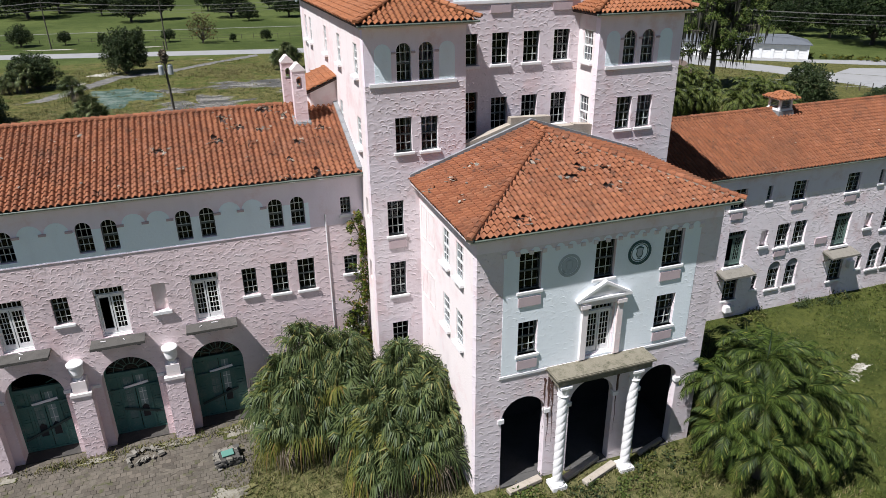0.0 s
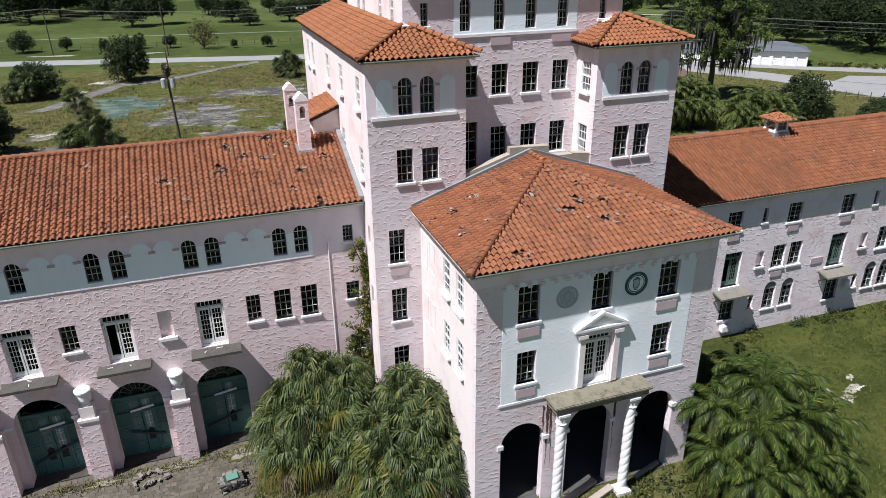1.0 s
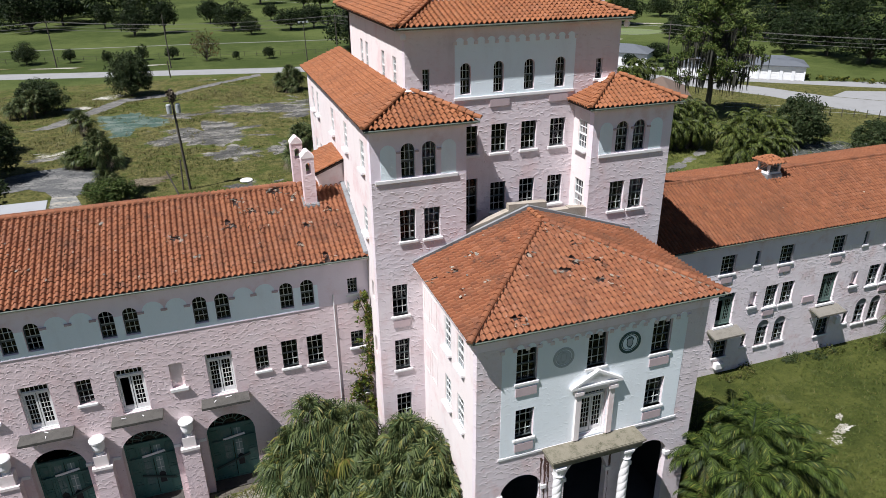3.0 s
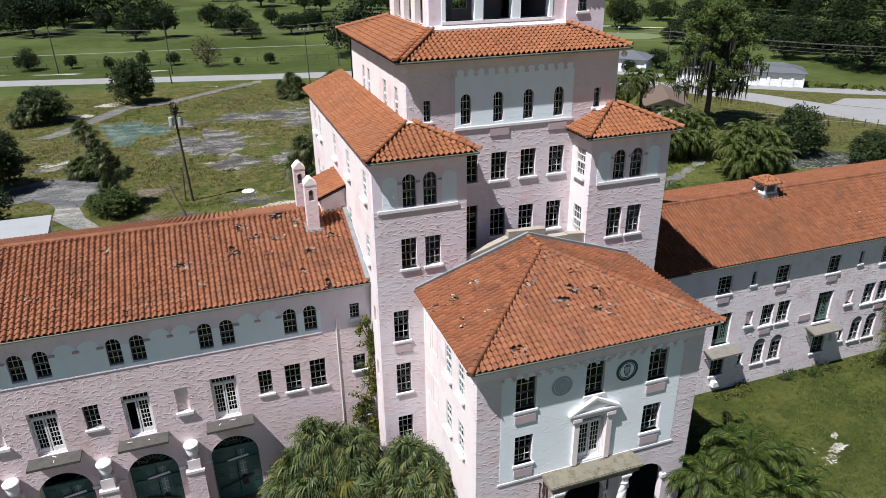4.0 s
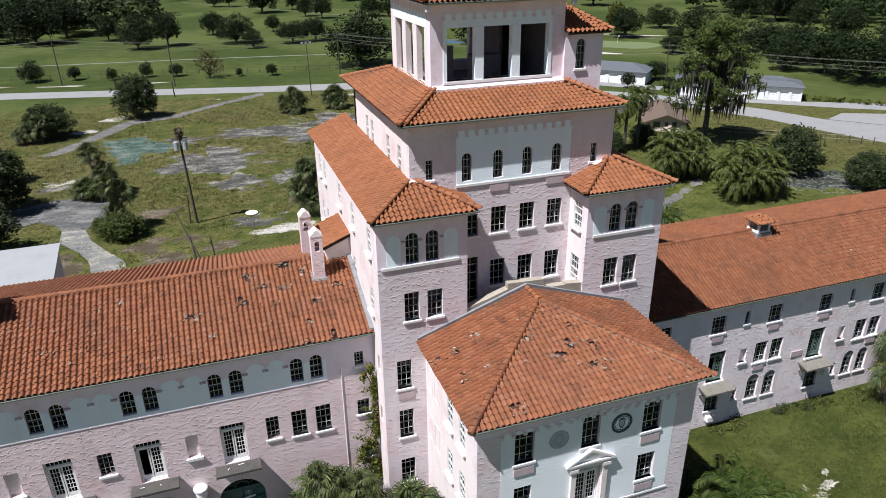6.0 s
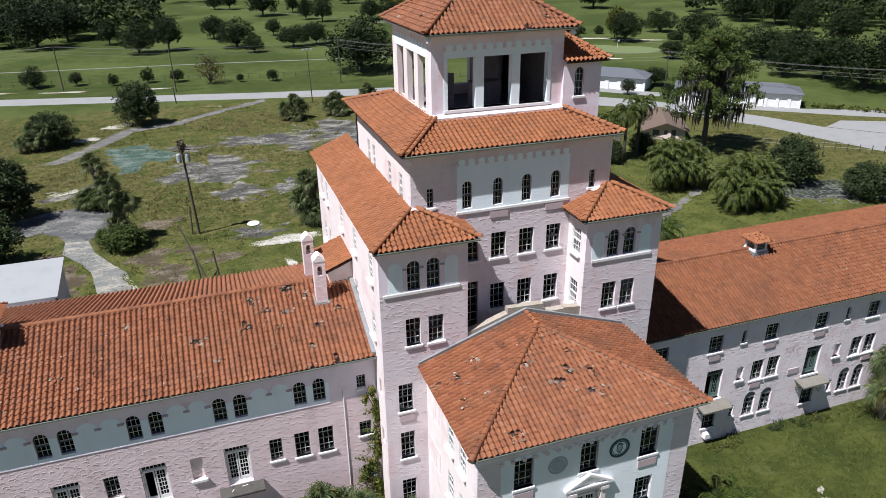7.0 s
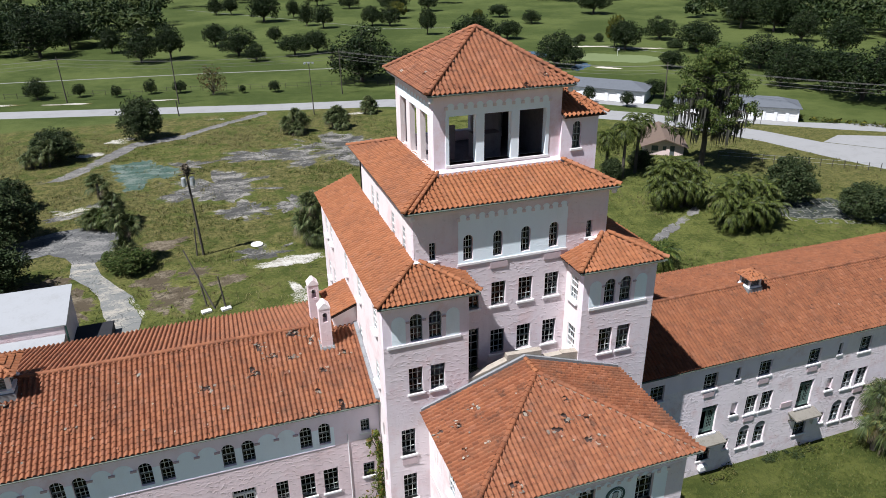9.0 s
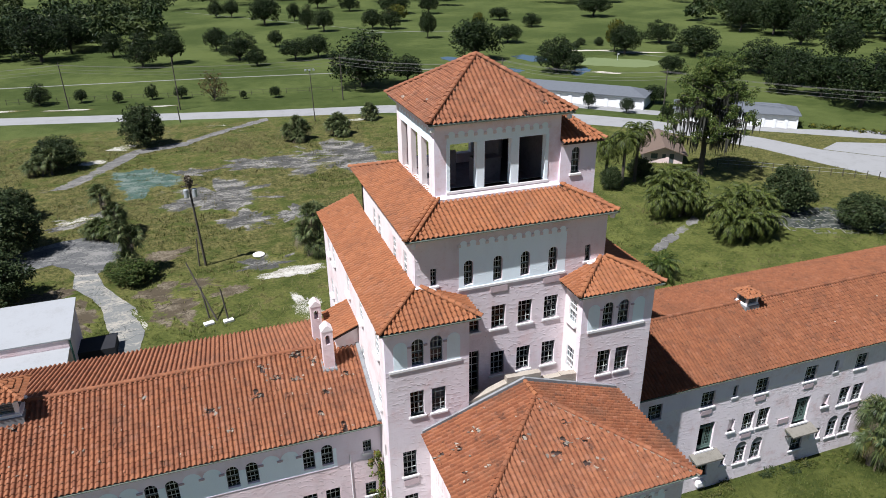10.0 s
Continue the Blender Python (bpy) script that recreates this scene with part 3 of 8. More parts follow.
M_PANE_DUSTY = plain("dusty_door_glass", (0.096, 0.160, 0.152), 0.25, (0.240, 0.288, 0.280), 0.8, 1.6)
# dark dirt; on the door thresholds it also holds the doorway's shade
M_DIRT_SHADE = plain("dark_threshold_dirt", (0.040, 0.036, 0.032), 0.95, (0.096, 0.084, 0.068), 0.6, 1.8)
M_PANE_LIT = plain("pale_dusty_door_glass", (0.160, 0.240, 0.228), 0.3, (0.336, 0.384, 0.368), 0.8, 1.2)
M_GREEN_DARK = plain("dark_wet_board", (0.018, 0.040, 0.036), 0.7, (0.048, 0.064, 0.056), 0.5, 3.0)
for k, x in enumerate(ARCHES):
    garden_door(x, k)
    bm = bmesh.new()
    wall_mesh(bm, "y", 0.44, x - 1.75, x + 1.75, -0.2, 6.0, [(x, 2.8, -0.2, 5.55, True)], 0.75)
    part("arch_reveal", bm, M_PINK_PLAIN, hotel)
    slab("threshold", x - 1.4, x + 1.4, -0.05, 1.3, -0.15, 0.06, M_DIRT_SHADE)

# main tower block
row5 = [(-7.12, 0.76, 19.62, 21.47, True), (-5.95, 0.78, 19.62, 21.47, True)]
row4 = [(-7.24, 0.88, 16.0, 17.8, False), (-5.84, 0.92, 15.97, 17.76, False)]
low = [(-7.84, 0.9, 11.4, 13.36, False), (-7.82, 0.9, 7.75, 9.78, False), (-7.82, 0.92, 4.2, 5.97, False)]
walls("wall", "y", -2.2, -9.15, -3.85, -0.3, 19.5, row4 + low)
walls("wall", "y", -2.2, -9.15, -3.85, 19.5, 22.45, row5, M_SHADE_PINK)
fill("y", -2.2, row5, "dark", sill=False)
fill("y", -2.2, row4 + low)
row5r = [(5.8, 0.82, 19.66, 21.45, True), (6.95, 0.84, 19.66, 21.45, True)]
row4r = [(5.78, 0.98, 16.0, 17.84, False), (7.14, 0.98, 16.0, 17.84, False)]
walls("wall", "y", -2.2, 3.85, 9.15, -0.3, 19.5, row4r)
walls("wall", "y", -2.2, 3.85, 9.15, 19.5, 22.45, row5r, M_SHADE_PINK)
fill("y", -2.2, row5r, "dark", sill=False)
fill("y", -2.2, row4r)
for x0, x1, blind in ((-8.95, -4.35, (-8.2, -4.86)), (4.3, 8.6, (4.72, 8.08))):
    for c in blind:
        bm = bmesh.new()
        wall_mesh(bm, "y", -2.214, c - 0.42, c + 0.42, 19.62, 21.05, (), 0.014)
        half_disc(bm, "y", -2.2, c, 21.05, 0.42, 0.014)
        part("blind_arch", bm, M_WHITE, hotel, "white painted blind arch")
    slab("sill_course", x0, x1, -2.27, -2.2, 19.4, 19.6, M_TRIM, bevel=0.02)
    for c in (blind[0] + 0.55, (x0 + x1) / 2, blind[1] - 0.55):
        slab("corbel", c - 0.11, c + 0.11, -2.29, -2.2, 20.98, 21.08, M_PANEL)
side5 = [(-0.35, 0.85, 19.75, 21.35, False), (3.9, 0.85, 19.75, 21.35, False), (7.9, 0.85, 19.75, 21.35, False), (13.3, 0.8, 19.75, 21.35, False), (15.2, 0.8, 19.75, 21.35, False)]
side4 = [(-0.35, 0.85, 16.0, 17.6, False), (4.2, 0.85, 16.0, 17.6, False), (13.3, 0.8, 16.0, 17.6, False), (15.2, 0.8, 16.0, 17.6, False)]
sidelow = [(-1.2, 0.5, 12.3, 13.4, False), (-1.2, 0.5, 8.6, 9.7, False)]
walls("wall", "x", -9.15, -2.2 + 0.45, 16.9, -0.3, 22.4, side5 + side4 + sidelow, M_PINK_PLAIN)
fill("x", -9.15, side5 + side4, "white")
inner5 = [(-1.05, 0.95, 19.75, 21.45, False), (-1.05, 0.95, 16.0, 17.85, False)]
walls("wall", "x", 3.85, -2.2 + 0.45, 0.0, 14.0, 22.4, inner5, M_PINK_PLAIN)
fill("x", 3.85, inner5, "white")
walls("wall", "x", -4.3, -2.2 + 0.45, 0.0, 14.0, 22.4)
walls("wall", "x", 8.7, -2.2 + 0.45, 16.9, -0.3, 22.4)
walls("wall", "y", 16.9, -9.15, 9.15, -0.3, 22.4)
cols = (-2.8, -0.98, 0.9, 2.77)
court = [(c, 0.98, 19.75, 21.42, False) for c in cols] + [(c, 0.98, 16.1, 17.92, False) for c in cols[1:]] + [(-2.75, 0.9, 14.9, 18.3, False)]
t5_main = [(-3.06, 0.6, 23.25, 24.93, True), (-1.1, 0.6, 23.25, 24.93, True), (0.78, 0.62, 23.25, 24.93, True), (2.72, 0.62, 23.25, 24.93, True), (-5.33, 0.4, 23.6, 24.75, False), (5.25, 0.42, 23.55, 24.68, False)]
walls("wall", "y", 0.0, -6.5, 6.5, 13.5, 27.0, [h for h in court] + t5_main)
fill("y", 0.0, court[:7])
window(hotel, "y", 0.0, -2.75, 0.9, 14.9, 18.3, False, 2, 6, "dark", False)
fill("y", 0.0, t5_main[:4], "dark", sill=False)
fill("y", 0.0, t5_main[4:])
for x0, x1 in ((-1.6, -0.42), (2.1, 3.3)):
    slab("air_grille", x0, x1, -0.06, 0.0, 22.45, 22.85, M_PANEL)
slab("air_grille", -8.3, -7.35, -2.26, -2.2, 10.65, 11.1, M_PANEL)


def scallop(axis, at, u, z, r, proud, mat, field):
    bm = bmesh.new()
    half_disc(bm, axis, at, u, z, r, proud, 6)
    part("scallop", bm, mat, field)


def scalloped(axis, at, u0, u1, z0, z1, holes, pitch, r, proud, mat, label):
    """A painted field whose upper edge is a row of small arches."""
    bm = bmesh.new()
    wall_mesh(bm, axis, at - proud, u0, u1, z0, z1, [(c, w, max(lo, z0), min(hi - w / 2 if a else hi, z1), False) for c, w, lo, hi, a in holes], proud)
    n = int((u1 - u0) / pitch)
    field = part("painted_field", bm, mat, hotel, label)
    for i in range(n):
        scallop(axis, at, u0 + (i + 0.5) * (u1 - u0) / n, z1, r, proud, mat, field)
    return field


def corbels(axis, at, u0, u1, z, pitch, out=0.09, gaps=()):
    """Little corbels between the arches of a scalloped edge, one by one."""
    n = int((u1 - u0) / pitch)
    first = None
    for i in range(n + 1):
        u = u0 + i * (u1 - u0) / n
        if any(abs(u - c) < w / 2 + 0.12 for c, w, *_ in gaps):
            continue
        m = place(u, at, z)
        if first is None:
            bm = bmesh.new()
            box(bm, -0.1, 0.1, -out, 0.0, -0.1, 0.08)
            first = part("corbel", bm, M_PINK_PLAIN, hotel, m=m)
        else:
            again(first, hotel, m)


bm = bmesh.new()
wall_mesh(bm, "y", -0.013, -3.7, 3.62, 23.05, 26.05, [(c, w + 0.02, lo, hi + 0.01, True) for c, w, lo, hi, a in t5_main[:4]], 0.013)
field = part("painted_field", bm, M_WHITE, hotel, "white painted field with scalloped head")
for i in range(12):
    scallop("y", 0.0, -3.7 + (i + 0.5) * 0.61, 26.05, 0.24, 0.013, M_WHITE, field)
corbels("y", 0.0, -3.7, 3.62, 26.02, 0.61)
slab("sill_course", -3.75, 3.68, -0.07, 0.0, 22.92, 23.1, M_TRIM, bevel=0.02)
t5_side = [(y, 0.7, 23.5, 25.2, False) for y in (2.1, 4.6, 8.6, 10.0)]
walls("wall", "x", -6.5, 0.45, 13.8, 22.0, 27.0, t5_side, M_PINK_PLAIN)
fill("x", -6.5, t5_side, "white")
walls("wall", "x", 6.05, 0.45, 13.8, 22.0, 27.0, mat=M_PINK_PLAIN)
walls("wall", "y", 13.35, -6.5, 6.5, 22.0, 27.0, mat=M_PINK_PLAIN)
# the open belvedere
BV = 4.25
front_hole = [(-0.02, 6.7, 28.5, 31.5, False)]
# toned well below the outer walls: the bays' dimness is in the colour
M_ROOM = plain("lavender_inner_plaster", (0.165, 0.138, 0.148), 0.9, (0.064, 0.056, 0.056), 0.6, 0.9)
walls("wall", "y", 2.75, -BV, BV, 27.4, 33.0, front_hole, M_SHADE_PINK, 0.55)
side_hole = [(4.6, 1.5, 28.2, 31.5, False), (6.9, 1.5, 28.2, 31.5, False), (9.2, 1.5, 28.2, 31.5, False)]
walls("wall", "x", -BV, 3.3, 10.5, 27.4, 33.0, side_hole, thick=0.35, mat=M_PINK_PLAIN)
walls("wall", "x", BV - 0.5, 3.3, 10.5, 27.4, 33.0, thick=0.5, mat=M_PINK_PLAIN)
walls("wall", "y", 10.5, -BV, BV, 27.4, 33.0, [(-2.4, 2.0, 28.4, 31.5, False), (0.2, 1.9, 28.4, 31.5, False)], thick=0.5, mat=M_PINK_PLAIN)
for x in (-1.24, 1.1):
    slab("belvedere_post", x - 0.27, x + 0.27, 2.72, 3.2, 28.5, 31.5, M_WHITE, label="white square post")
for x in (-3.37, 3.33):
    slab("belvedere_post", x - 0.11, x + 0.11, 2.71, 3.2, 28.5, 31.5, M_WHITE)
slab("belvedere_sill", -3.5, 3.5, 2.66, 3.35, 28.34, 28.5, M_TRIM)
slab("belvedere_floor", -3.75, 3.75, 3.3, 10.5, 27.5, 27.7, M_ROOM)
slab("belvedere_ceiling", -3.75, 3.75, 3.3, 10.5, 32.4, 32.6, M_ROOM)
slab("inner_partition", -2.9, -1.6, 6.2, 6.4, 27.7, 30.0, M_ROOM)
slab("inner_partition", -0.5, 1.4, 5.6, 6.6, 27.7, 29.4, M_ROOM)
# linings added over the sunlit inner walls to darken the bays
slab("darkening_lining", 3.66, 3.745, 3.3, 10.48, 27.7, 32.4, M_ROOM)
slab("darkening_lining", 1.3, 3.6, 10.4, 10.48, 27.7, 32.4, M_ROOM)
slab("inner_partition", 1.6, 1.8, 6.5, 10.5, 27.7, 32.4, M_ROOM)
scalloped("y", 2.75, -3.45, 3.42, 31.5, 32.05, (), 0.62, 0.24, 0.013, M_WHITE, "white lintel with scalloped head")
corbels("y", 2.75, -3.45, 3.42, 32.02, 0.62)
scalloped("x", -BV, 3.4, 10.4, 31.5, 32.05, (), 0.62, 0.24, 0.013, M_WHITE, "white lintel with scalloped head")
bm = bmesh.new()
for v in box(bm, -4.2, 4.25, 2.42, 2.75, 27.95, 28.30):
    if v.co.y < 2.5 and v.co.z > 28.1:
        v.co.z -= 0.16
part("belvedere_curb", bm, M_PALE, hotel, "pale stucco curb under the open belvedere")
# side annex of the belvedere
annex = [(5.35, 0.62, 28.75, 30.5, True)]
walls("wall", "y", 2.55, 4.25, 6.85, 27.2, 31.0, annex, M_SHADE_PINK)
fill("y", 2.55, annex, "dark")
walls("wall", "x", 6.4, 3.0, 9.0, 27.2, 31.2, mat=M_PINK_PLAIN)
walls("wall", "y", 9.0, 4.25, 6.85, 27.2, 31.2, mat=M_PINK_PLAIN)

# front pavilion
PX = 6.5
pf3 = [(-3.88, 1.1, 11.36, 13.26, False), (0.0, 1.06, 11.34, 13.28, False), (3.78, 1.14, 11.36, 13.26, False)]
pf2 = [(-3.88, 1.0, 7.93, 9.72, False), (3.75, 1.1, 7.93, 9.74, False)]
pfd = [(0.06, 1.5, 7.05, 9.95, False)]
pfa = [(-3.9, 2.42, -0.2, 5.45, True), (-0.03, 2.6, -0.2, 5.62, True), (3.95, 2.42, -0.2, 5.5, True)]
walls("wall", "y", -10.5, -PX, PX, -0.3, 14.4, pf3 + pf2 + pfd + pfa)
fill("y", -10.5, pf3 + pf2)
french_door(hotel, 0.06, -10.5, 1.5, 7.05, 9.95)
ps = [(-6.45, 0.95, 11.35, 13.2, False), (-8.35, 0.95, 11.35, 13.2, False), (-6.45, 0.95, 7.8, 9.6, False), (-8.35, 0.95, 7.8, 9.6, False)]
psa = [(-4.3, 4.6, -0.2, 4.3, True)]
walls("wall", "x", -PX, -10.05, -2.2, -0.3, 14.3, ps + psa, M_PINK_PLAIN)
fill("x", -PX, ps, "white")
for y in (-2.95, -4.2):
    for z in (11.35, 7.8):
        bm = bmesh.new()
        ring(bm, outline(0.9, 1.85, False), outline(0.9, 1.85, False, 0.07), -0.03, 0.0)
        part("blind_window_surround", bm, M_PINK_PLAIN, hotel, m=place(-PX, y, z, -90))
walls("wall", "x", PX - 0.45, -10.05, -2.2, -0.3, 14.3, mat=M_PINK_PLAIN)
M_LOGGIA = plain("grimy_loggia_floor", (0.072, 0.068, 0.064), 0.95, (0.032, 0.032, 0.028), 0.7, 1.2)
# near-black ceiling and walls: the loggia's shade is in their colour
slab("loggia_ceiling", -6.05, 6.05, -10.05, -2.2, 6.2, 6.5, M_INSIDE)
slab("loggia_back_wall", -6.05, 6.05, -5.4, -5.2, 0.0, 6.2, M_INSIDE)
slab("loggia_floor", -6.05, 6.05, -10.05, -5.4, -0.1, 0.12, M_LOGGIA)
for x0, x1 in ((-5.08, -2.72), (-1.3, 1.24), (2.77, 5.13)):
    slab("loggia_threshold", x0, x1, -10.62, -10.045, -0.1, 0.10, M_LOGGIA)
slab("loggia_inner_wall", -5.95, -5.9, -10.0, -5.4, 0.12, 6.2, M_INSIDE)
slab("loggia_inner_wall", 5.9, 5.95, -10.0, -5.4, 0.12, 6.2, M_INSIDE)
bm = bmesh.new()
wall_mesh(bm, "y", -10.513, -5.2, 5.28, 6.95, 13.3, [(c, w + 0.02, lo - 0.01, min(hi + 0.01, 13.3), False) for c, w, lo, hi, a in pf3 + pf2 + pfd], 0.013)
field = part("painted_field", bm, M_WHITE_ROUGH, hotel, "white painted field with scalloped head")
bm = bmesh.new()
wall_mesh(bm, "y", -10.508, -PX, PX, 13.56, 14.38, (), 0.008)
part("smooth_frieze", bm, M_SHADE_PINK, hotel, "smooth painted band below the eaves, toned lavender like shade")
n_sc = 17
for i in range(n_sc):
    scallop("y", -10.5, -5.2 + (i + 0.5) * 10.48 / n_sc, 13.3, 0.22, 0.013, M_WHITE_ROUGH, field)
corbels("y", -10.5, -5.2, 5.28, 13.3, 0.617)
for c, w, lo, hi, a in pf3[::2] + pf2:
    slab("air_grille", c - w / 2 - 0.02, c + w / 2 + 0.02, -10.57, -10.5, lo - 0.78, lo - 0.3, M_PANEL)
slab("string_course", -5.3, 5.4, -10.55, -10.5, 6.78, 6.92, M_TRIM, bevel=0.01)


# ---- roofs ----
M_PARAPET = plain("pale_weathered_stone", (0.352, 0.304, 0.248), 0.95, (0.160, 0.136, 0.104), 0.6, 1.8, 0.015)
M_CHIP = plain("pale_mortar_chip", (0.320, 0.272, 0.216), 0.95, (0.240, 0.200, 0.160), 0.5, 6.0)
PITCH, COURSE = 0.31, 0.365
PROFILE = [(0.0, -0.010), (0.03, 0.052), (0.072, 0.104), (0.116, 0.118), (0.162, 0.096), (0.20, 0.040), (0.232, -0.014), (0.272, -0.030), (0.31, -0.010)]


def tile_shape(lift, skew):
    """Points and faces of one wavy tile, in eave, slope and normal directions, at its lower left corner."""
    pts = [(a, -0.05, h + 0.056 + lift) for a, h in PROFILE] + [(a + skew, COURSE + 0.02, h * 0.95 + lift * 0.3 - 0.012) for a, h in PROFILE] + [(a, -0.046, h + 0.022 + lift) for a, h in PROFILE]
    n = len(PROFILE)
    faces = [(i, i + 1, n + i + 1, n + i) for i in range(n - 1)] + [(2 * n + i, 2 * n + i + 1, i + 1, i) for i in range(n - 1)]
    return pts, faces


def inside(a, b, poly):
    got = False
    for (x0, y0), (x1, y1) in zip(poly, poly[1:] + poly[:1]):
        if (y0 > b) != (y1 > b) and a < (x1 - x0) * (b - y0) / (y1 - y0) + x0:
            got = not got
    return got


def slope(name, start, along, up, poly, mat, holes=(), singles=False, sheet=0.16, chips=0):
    """A tiled roof slope. start: the eave's corner; along, up: directions; poly: its outline in metres along and up the slope; holes: (a, b, r) of lost tiles."""
    start, along, up = Vector(start), Vector(along).normalized(), Vector(up).normalized()
    out = along.cross(up)
    rnd = random.Random(name + str(start[:]) + str(up[:]))
    bm = bmesh.new()
    lower = [bm.verts.new(start + a * along + b * up - sheet * out) for a, b in poly]
    upper = [bm.verts.new(start + a * along + b * up - 0.055 * out) for a, b in poly]
    bm.faces.new(upper)
    bm.faces.new(lower[::-1])
    for i in range(len(poly)):
        j = (i + 1) % len(poly)
        bm.faces.new((lower[i], lower[j], upper[j], upper[i]))
    roof = part("roof", bm, M_UNDER, hotel, "red clay barrel tile roof slope", merge=False)
    verts, faces, count = [], [], 0
    shapes = {}
    amax, bmax = max(p[0] for p in poly), max(p[1] for p in poly)
    for j in range(int(bmax / COURSE) + 1):
        for i in range(int(amax / PITCH) + 1):
            a, b = i * PITCH, j * COURSE
            if not inside(a + PITCH / 2, b + COURSE * 0.45, poly):
                continue
            if any(math.hypot(a + 0.17 - ha, (b + 0.2 - hb)) < hr * rnd.uniform(0.5, 0.95) for ha, hb, hr in holes):
                continue
            lift, skew = rnd.choice((0, 0, 0.004, 0.008, 0.014)), rnd.choice((0, 0, 0.006, -0.006))
            if rnd.random() < 0.012:
                lift, skew = 0.035, rnd.choice((0.05, -0.05))
            if singles and count < 300 and 0 <= b < 3.2:
                key = (lift, skew)
                if key not in shapes:
                    pts, fs = tile_shape(lift, skew)
                    me = bpy.data.meshes.new("roof_tile")
                    me.from_pydata([(Vector(p) * U)[:] for p in pts], [], fs)
                    me.materials.append(mat)
                    shapes[key] = me
                o = new("roof_tile", shapes[key])
                p = (start + a * along + (b + rnd.uniform(-0.012, 0.012)) * up) * U
                o.parent = roof
                o.matrix_basis = Matrix.Translation(p) @ Matrix((along, up, out)).transposed().to_4x4()
                count += 1
                continue
            pts, fs = tile_shape(lift, skew)
            db = b + rnd.uniform(-0.012, 0.012)
            k = len(verts)
            verts += [((start + (a + p[0]) * along + (db + p[1]) * up + p[2] * out) * U)[:] for p in pts]
            faces += [tuple(k + v for v in f) for f in fs]
    me = bpy.data.meshes.new("roof_tiles")
    me.from_pydata(verts, [], faces)
    me.polygons.foreach_set("use_smooth", [False] * len(me.polygons))
    me.materials.append(mat)
    o = new("roof_tiles", me)
    o.parent = roof
    tagged(o, kind="stuff")
    # loose pale chips lying on the tiles
    for _ in range(chips):
        a, b = rnd.uniform(0.3, amax), rnd.uniform(0.2, bmax)
        if not inside(a, b, poly):
            continue
        s = rnd.uniform(0.035, 0.10)
        q = Euler((rnd.uniform(-0.5, 0.5), rnd.uniform(-0.5, 0.5), rnd.uniform(0, 6))).to_quaternion()
        bm = bmesh.new()
        c = start + a * along + b * up + 0.12 * out
        vs = [bm.verts.new(c + q @ Vector((s * rnd.uniform(0.6, 1.1) * math.cos(k * 1.2566), s * rnd.uniform(0.6, 1.1) * math.sin(k * 1.2566), h))) for h in (0, 0.03) for k in range(5)]
        bm.faces.new(vs[4::-1])
        bm.faces.new(vs[5:])
        for k in range(5):
            bm.faces.new((vs[k], vs[(k + 1) % 5], vs[5 + (k + 1) % 5], vs[5 + k]))
        part("broken_tile", bm, rnd.choice((M_CHIP, M_CHIP, M_STONE, mat)), roof, merge=False)
    # broken bits round the holes
    if holes:
        for ha, hb, hr in holes:
            for _ in range(int(16 * hr / 0.5)):
                a, b = ha + rnd.gauss(0, hr * 0.75), hb - abs(rnd.gauss(0, hr * 0.8)) + hr * 0.3
                if not inside(a, b, poly):
                    continue
                c = start + a * along + b * up + 0.10 * out
                s = rnd.uniform(0.05, 0.16)
                q = Euler((rnd.uniform(-0.5, 0.5), rnd.uniform(-0.5, 0.5), rnd.uniform(0, 6))).to_quaternion()
                bm = bmesh.new()
                vs = box(bm, -s, s, -s * 0.7, s * 0.7, -0.015, 0.02)
                for v in vs:
                    v.co = c + q @ Vector((v.co.x * rnd.uniform(0.5, 1.1), v.co.y * rnd.uniform(0.5, 1.1), v.co.z))
                part("broken_tile", bm, mat if rnd.random() < 0.55 else rnd.choice((M_STONE, M_CHIP)), roof, merge=False)
    return roof


def caps(a, b, mat, r=0.15, step=0.42):
    """Overlapping half-round cap tiles along a ridge or hip."""
    a, b = Vector(a), Vector(b)
    n = max(1, int((b - a).length / step))
    way = (b - a).normalized()
    side = way.cross(Vector((0, 0, 1))).normalized()
    up = side.cross(way)
    size = (b - a).length / n
    key = (round(r, 3), round(size, 3), mat.name)
    for i in range(n):
        if key not in CAPS:
            verts, faces = [], []
            for t0, rr, lift in ((-0.05, r * 1.12, 0.035), (size + 0.03, r * 0.9, 0.0)):
                for s in range(7):
                    t = math.pi * s / 6
                    verts.append((rr * math.cos(t) * 1.05 * U, t0 * U, (rr * math.sin(t) + lift) * U))
            faces = [(s, s + 1, 8 + s, 7 + s) for s in range(6)] + [tuple(range(6, -1, -1))]
            me = bpy.data.meshes.new("ridge_cap")
            me.from_pydata(verts, [], faces)
            me.materials.append(mat)
            CAPS[key] = me
        o = new("ridge_cap", CAPS[key])
        o.parent = hotel
        o.matrix_basis = Matrix.Translation((a + way * size * i) * U) @ Matrix((side, way, up)).transposed().to_4x4()


CAPS = {}


def gutter(a, b, mat=None):
    bm = bmesh.new()
    beam(bm, a, b, 0.055, 0.055, 8)
    part("gutter", bm, mat or M_GUTTER, hotel)


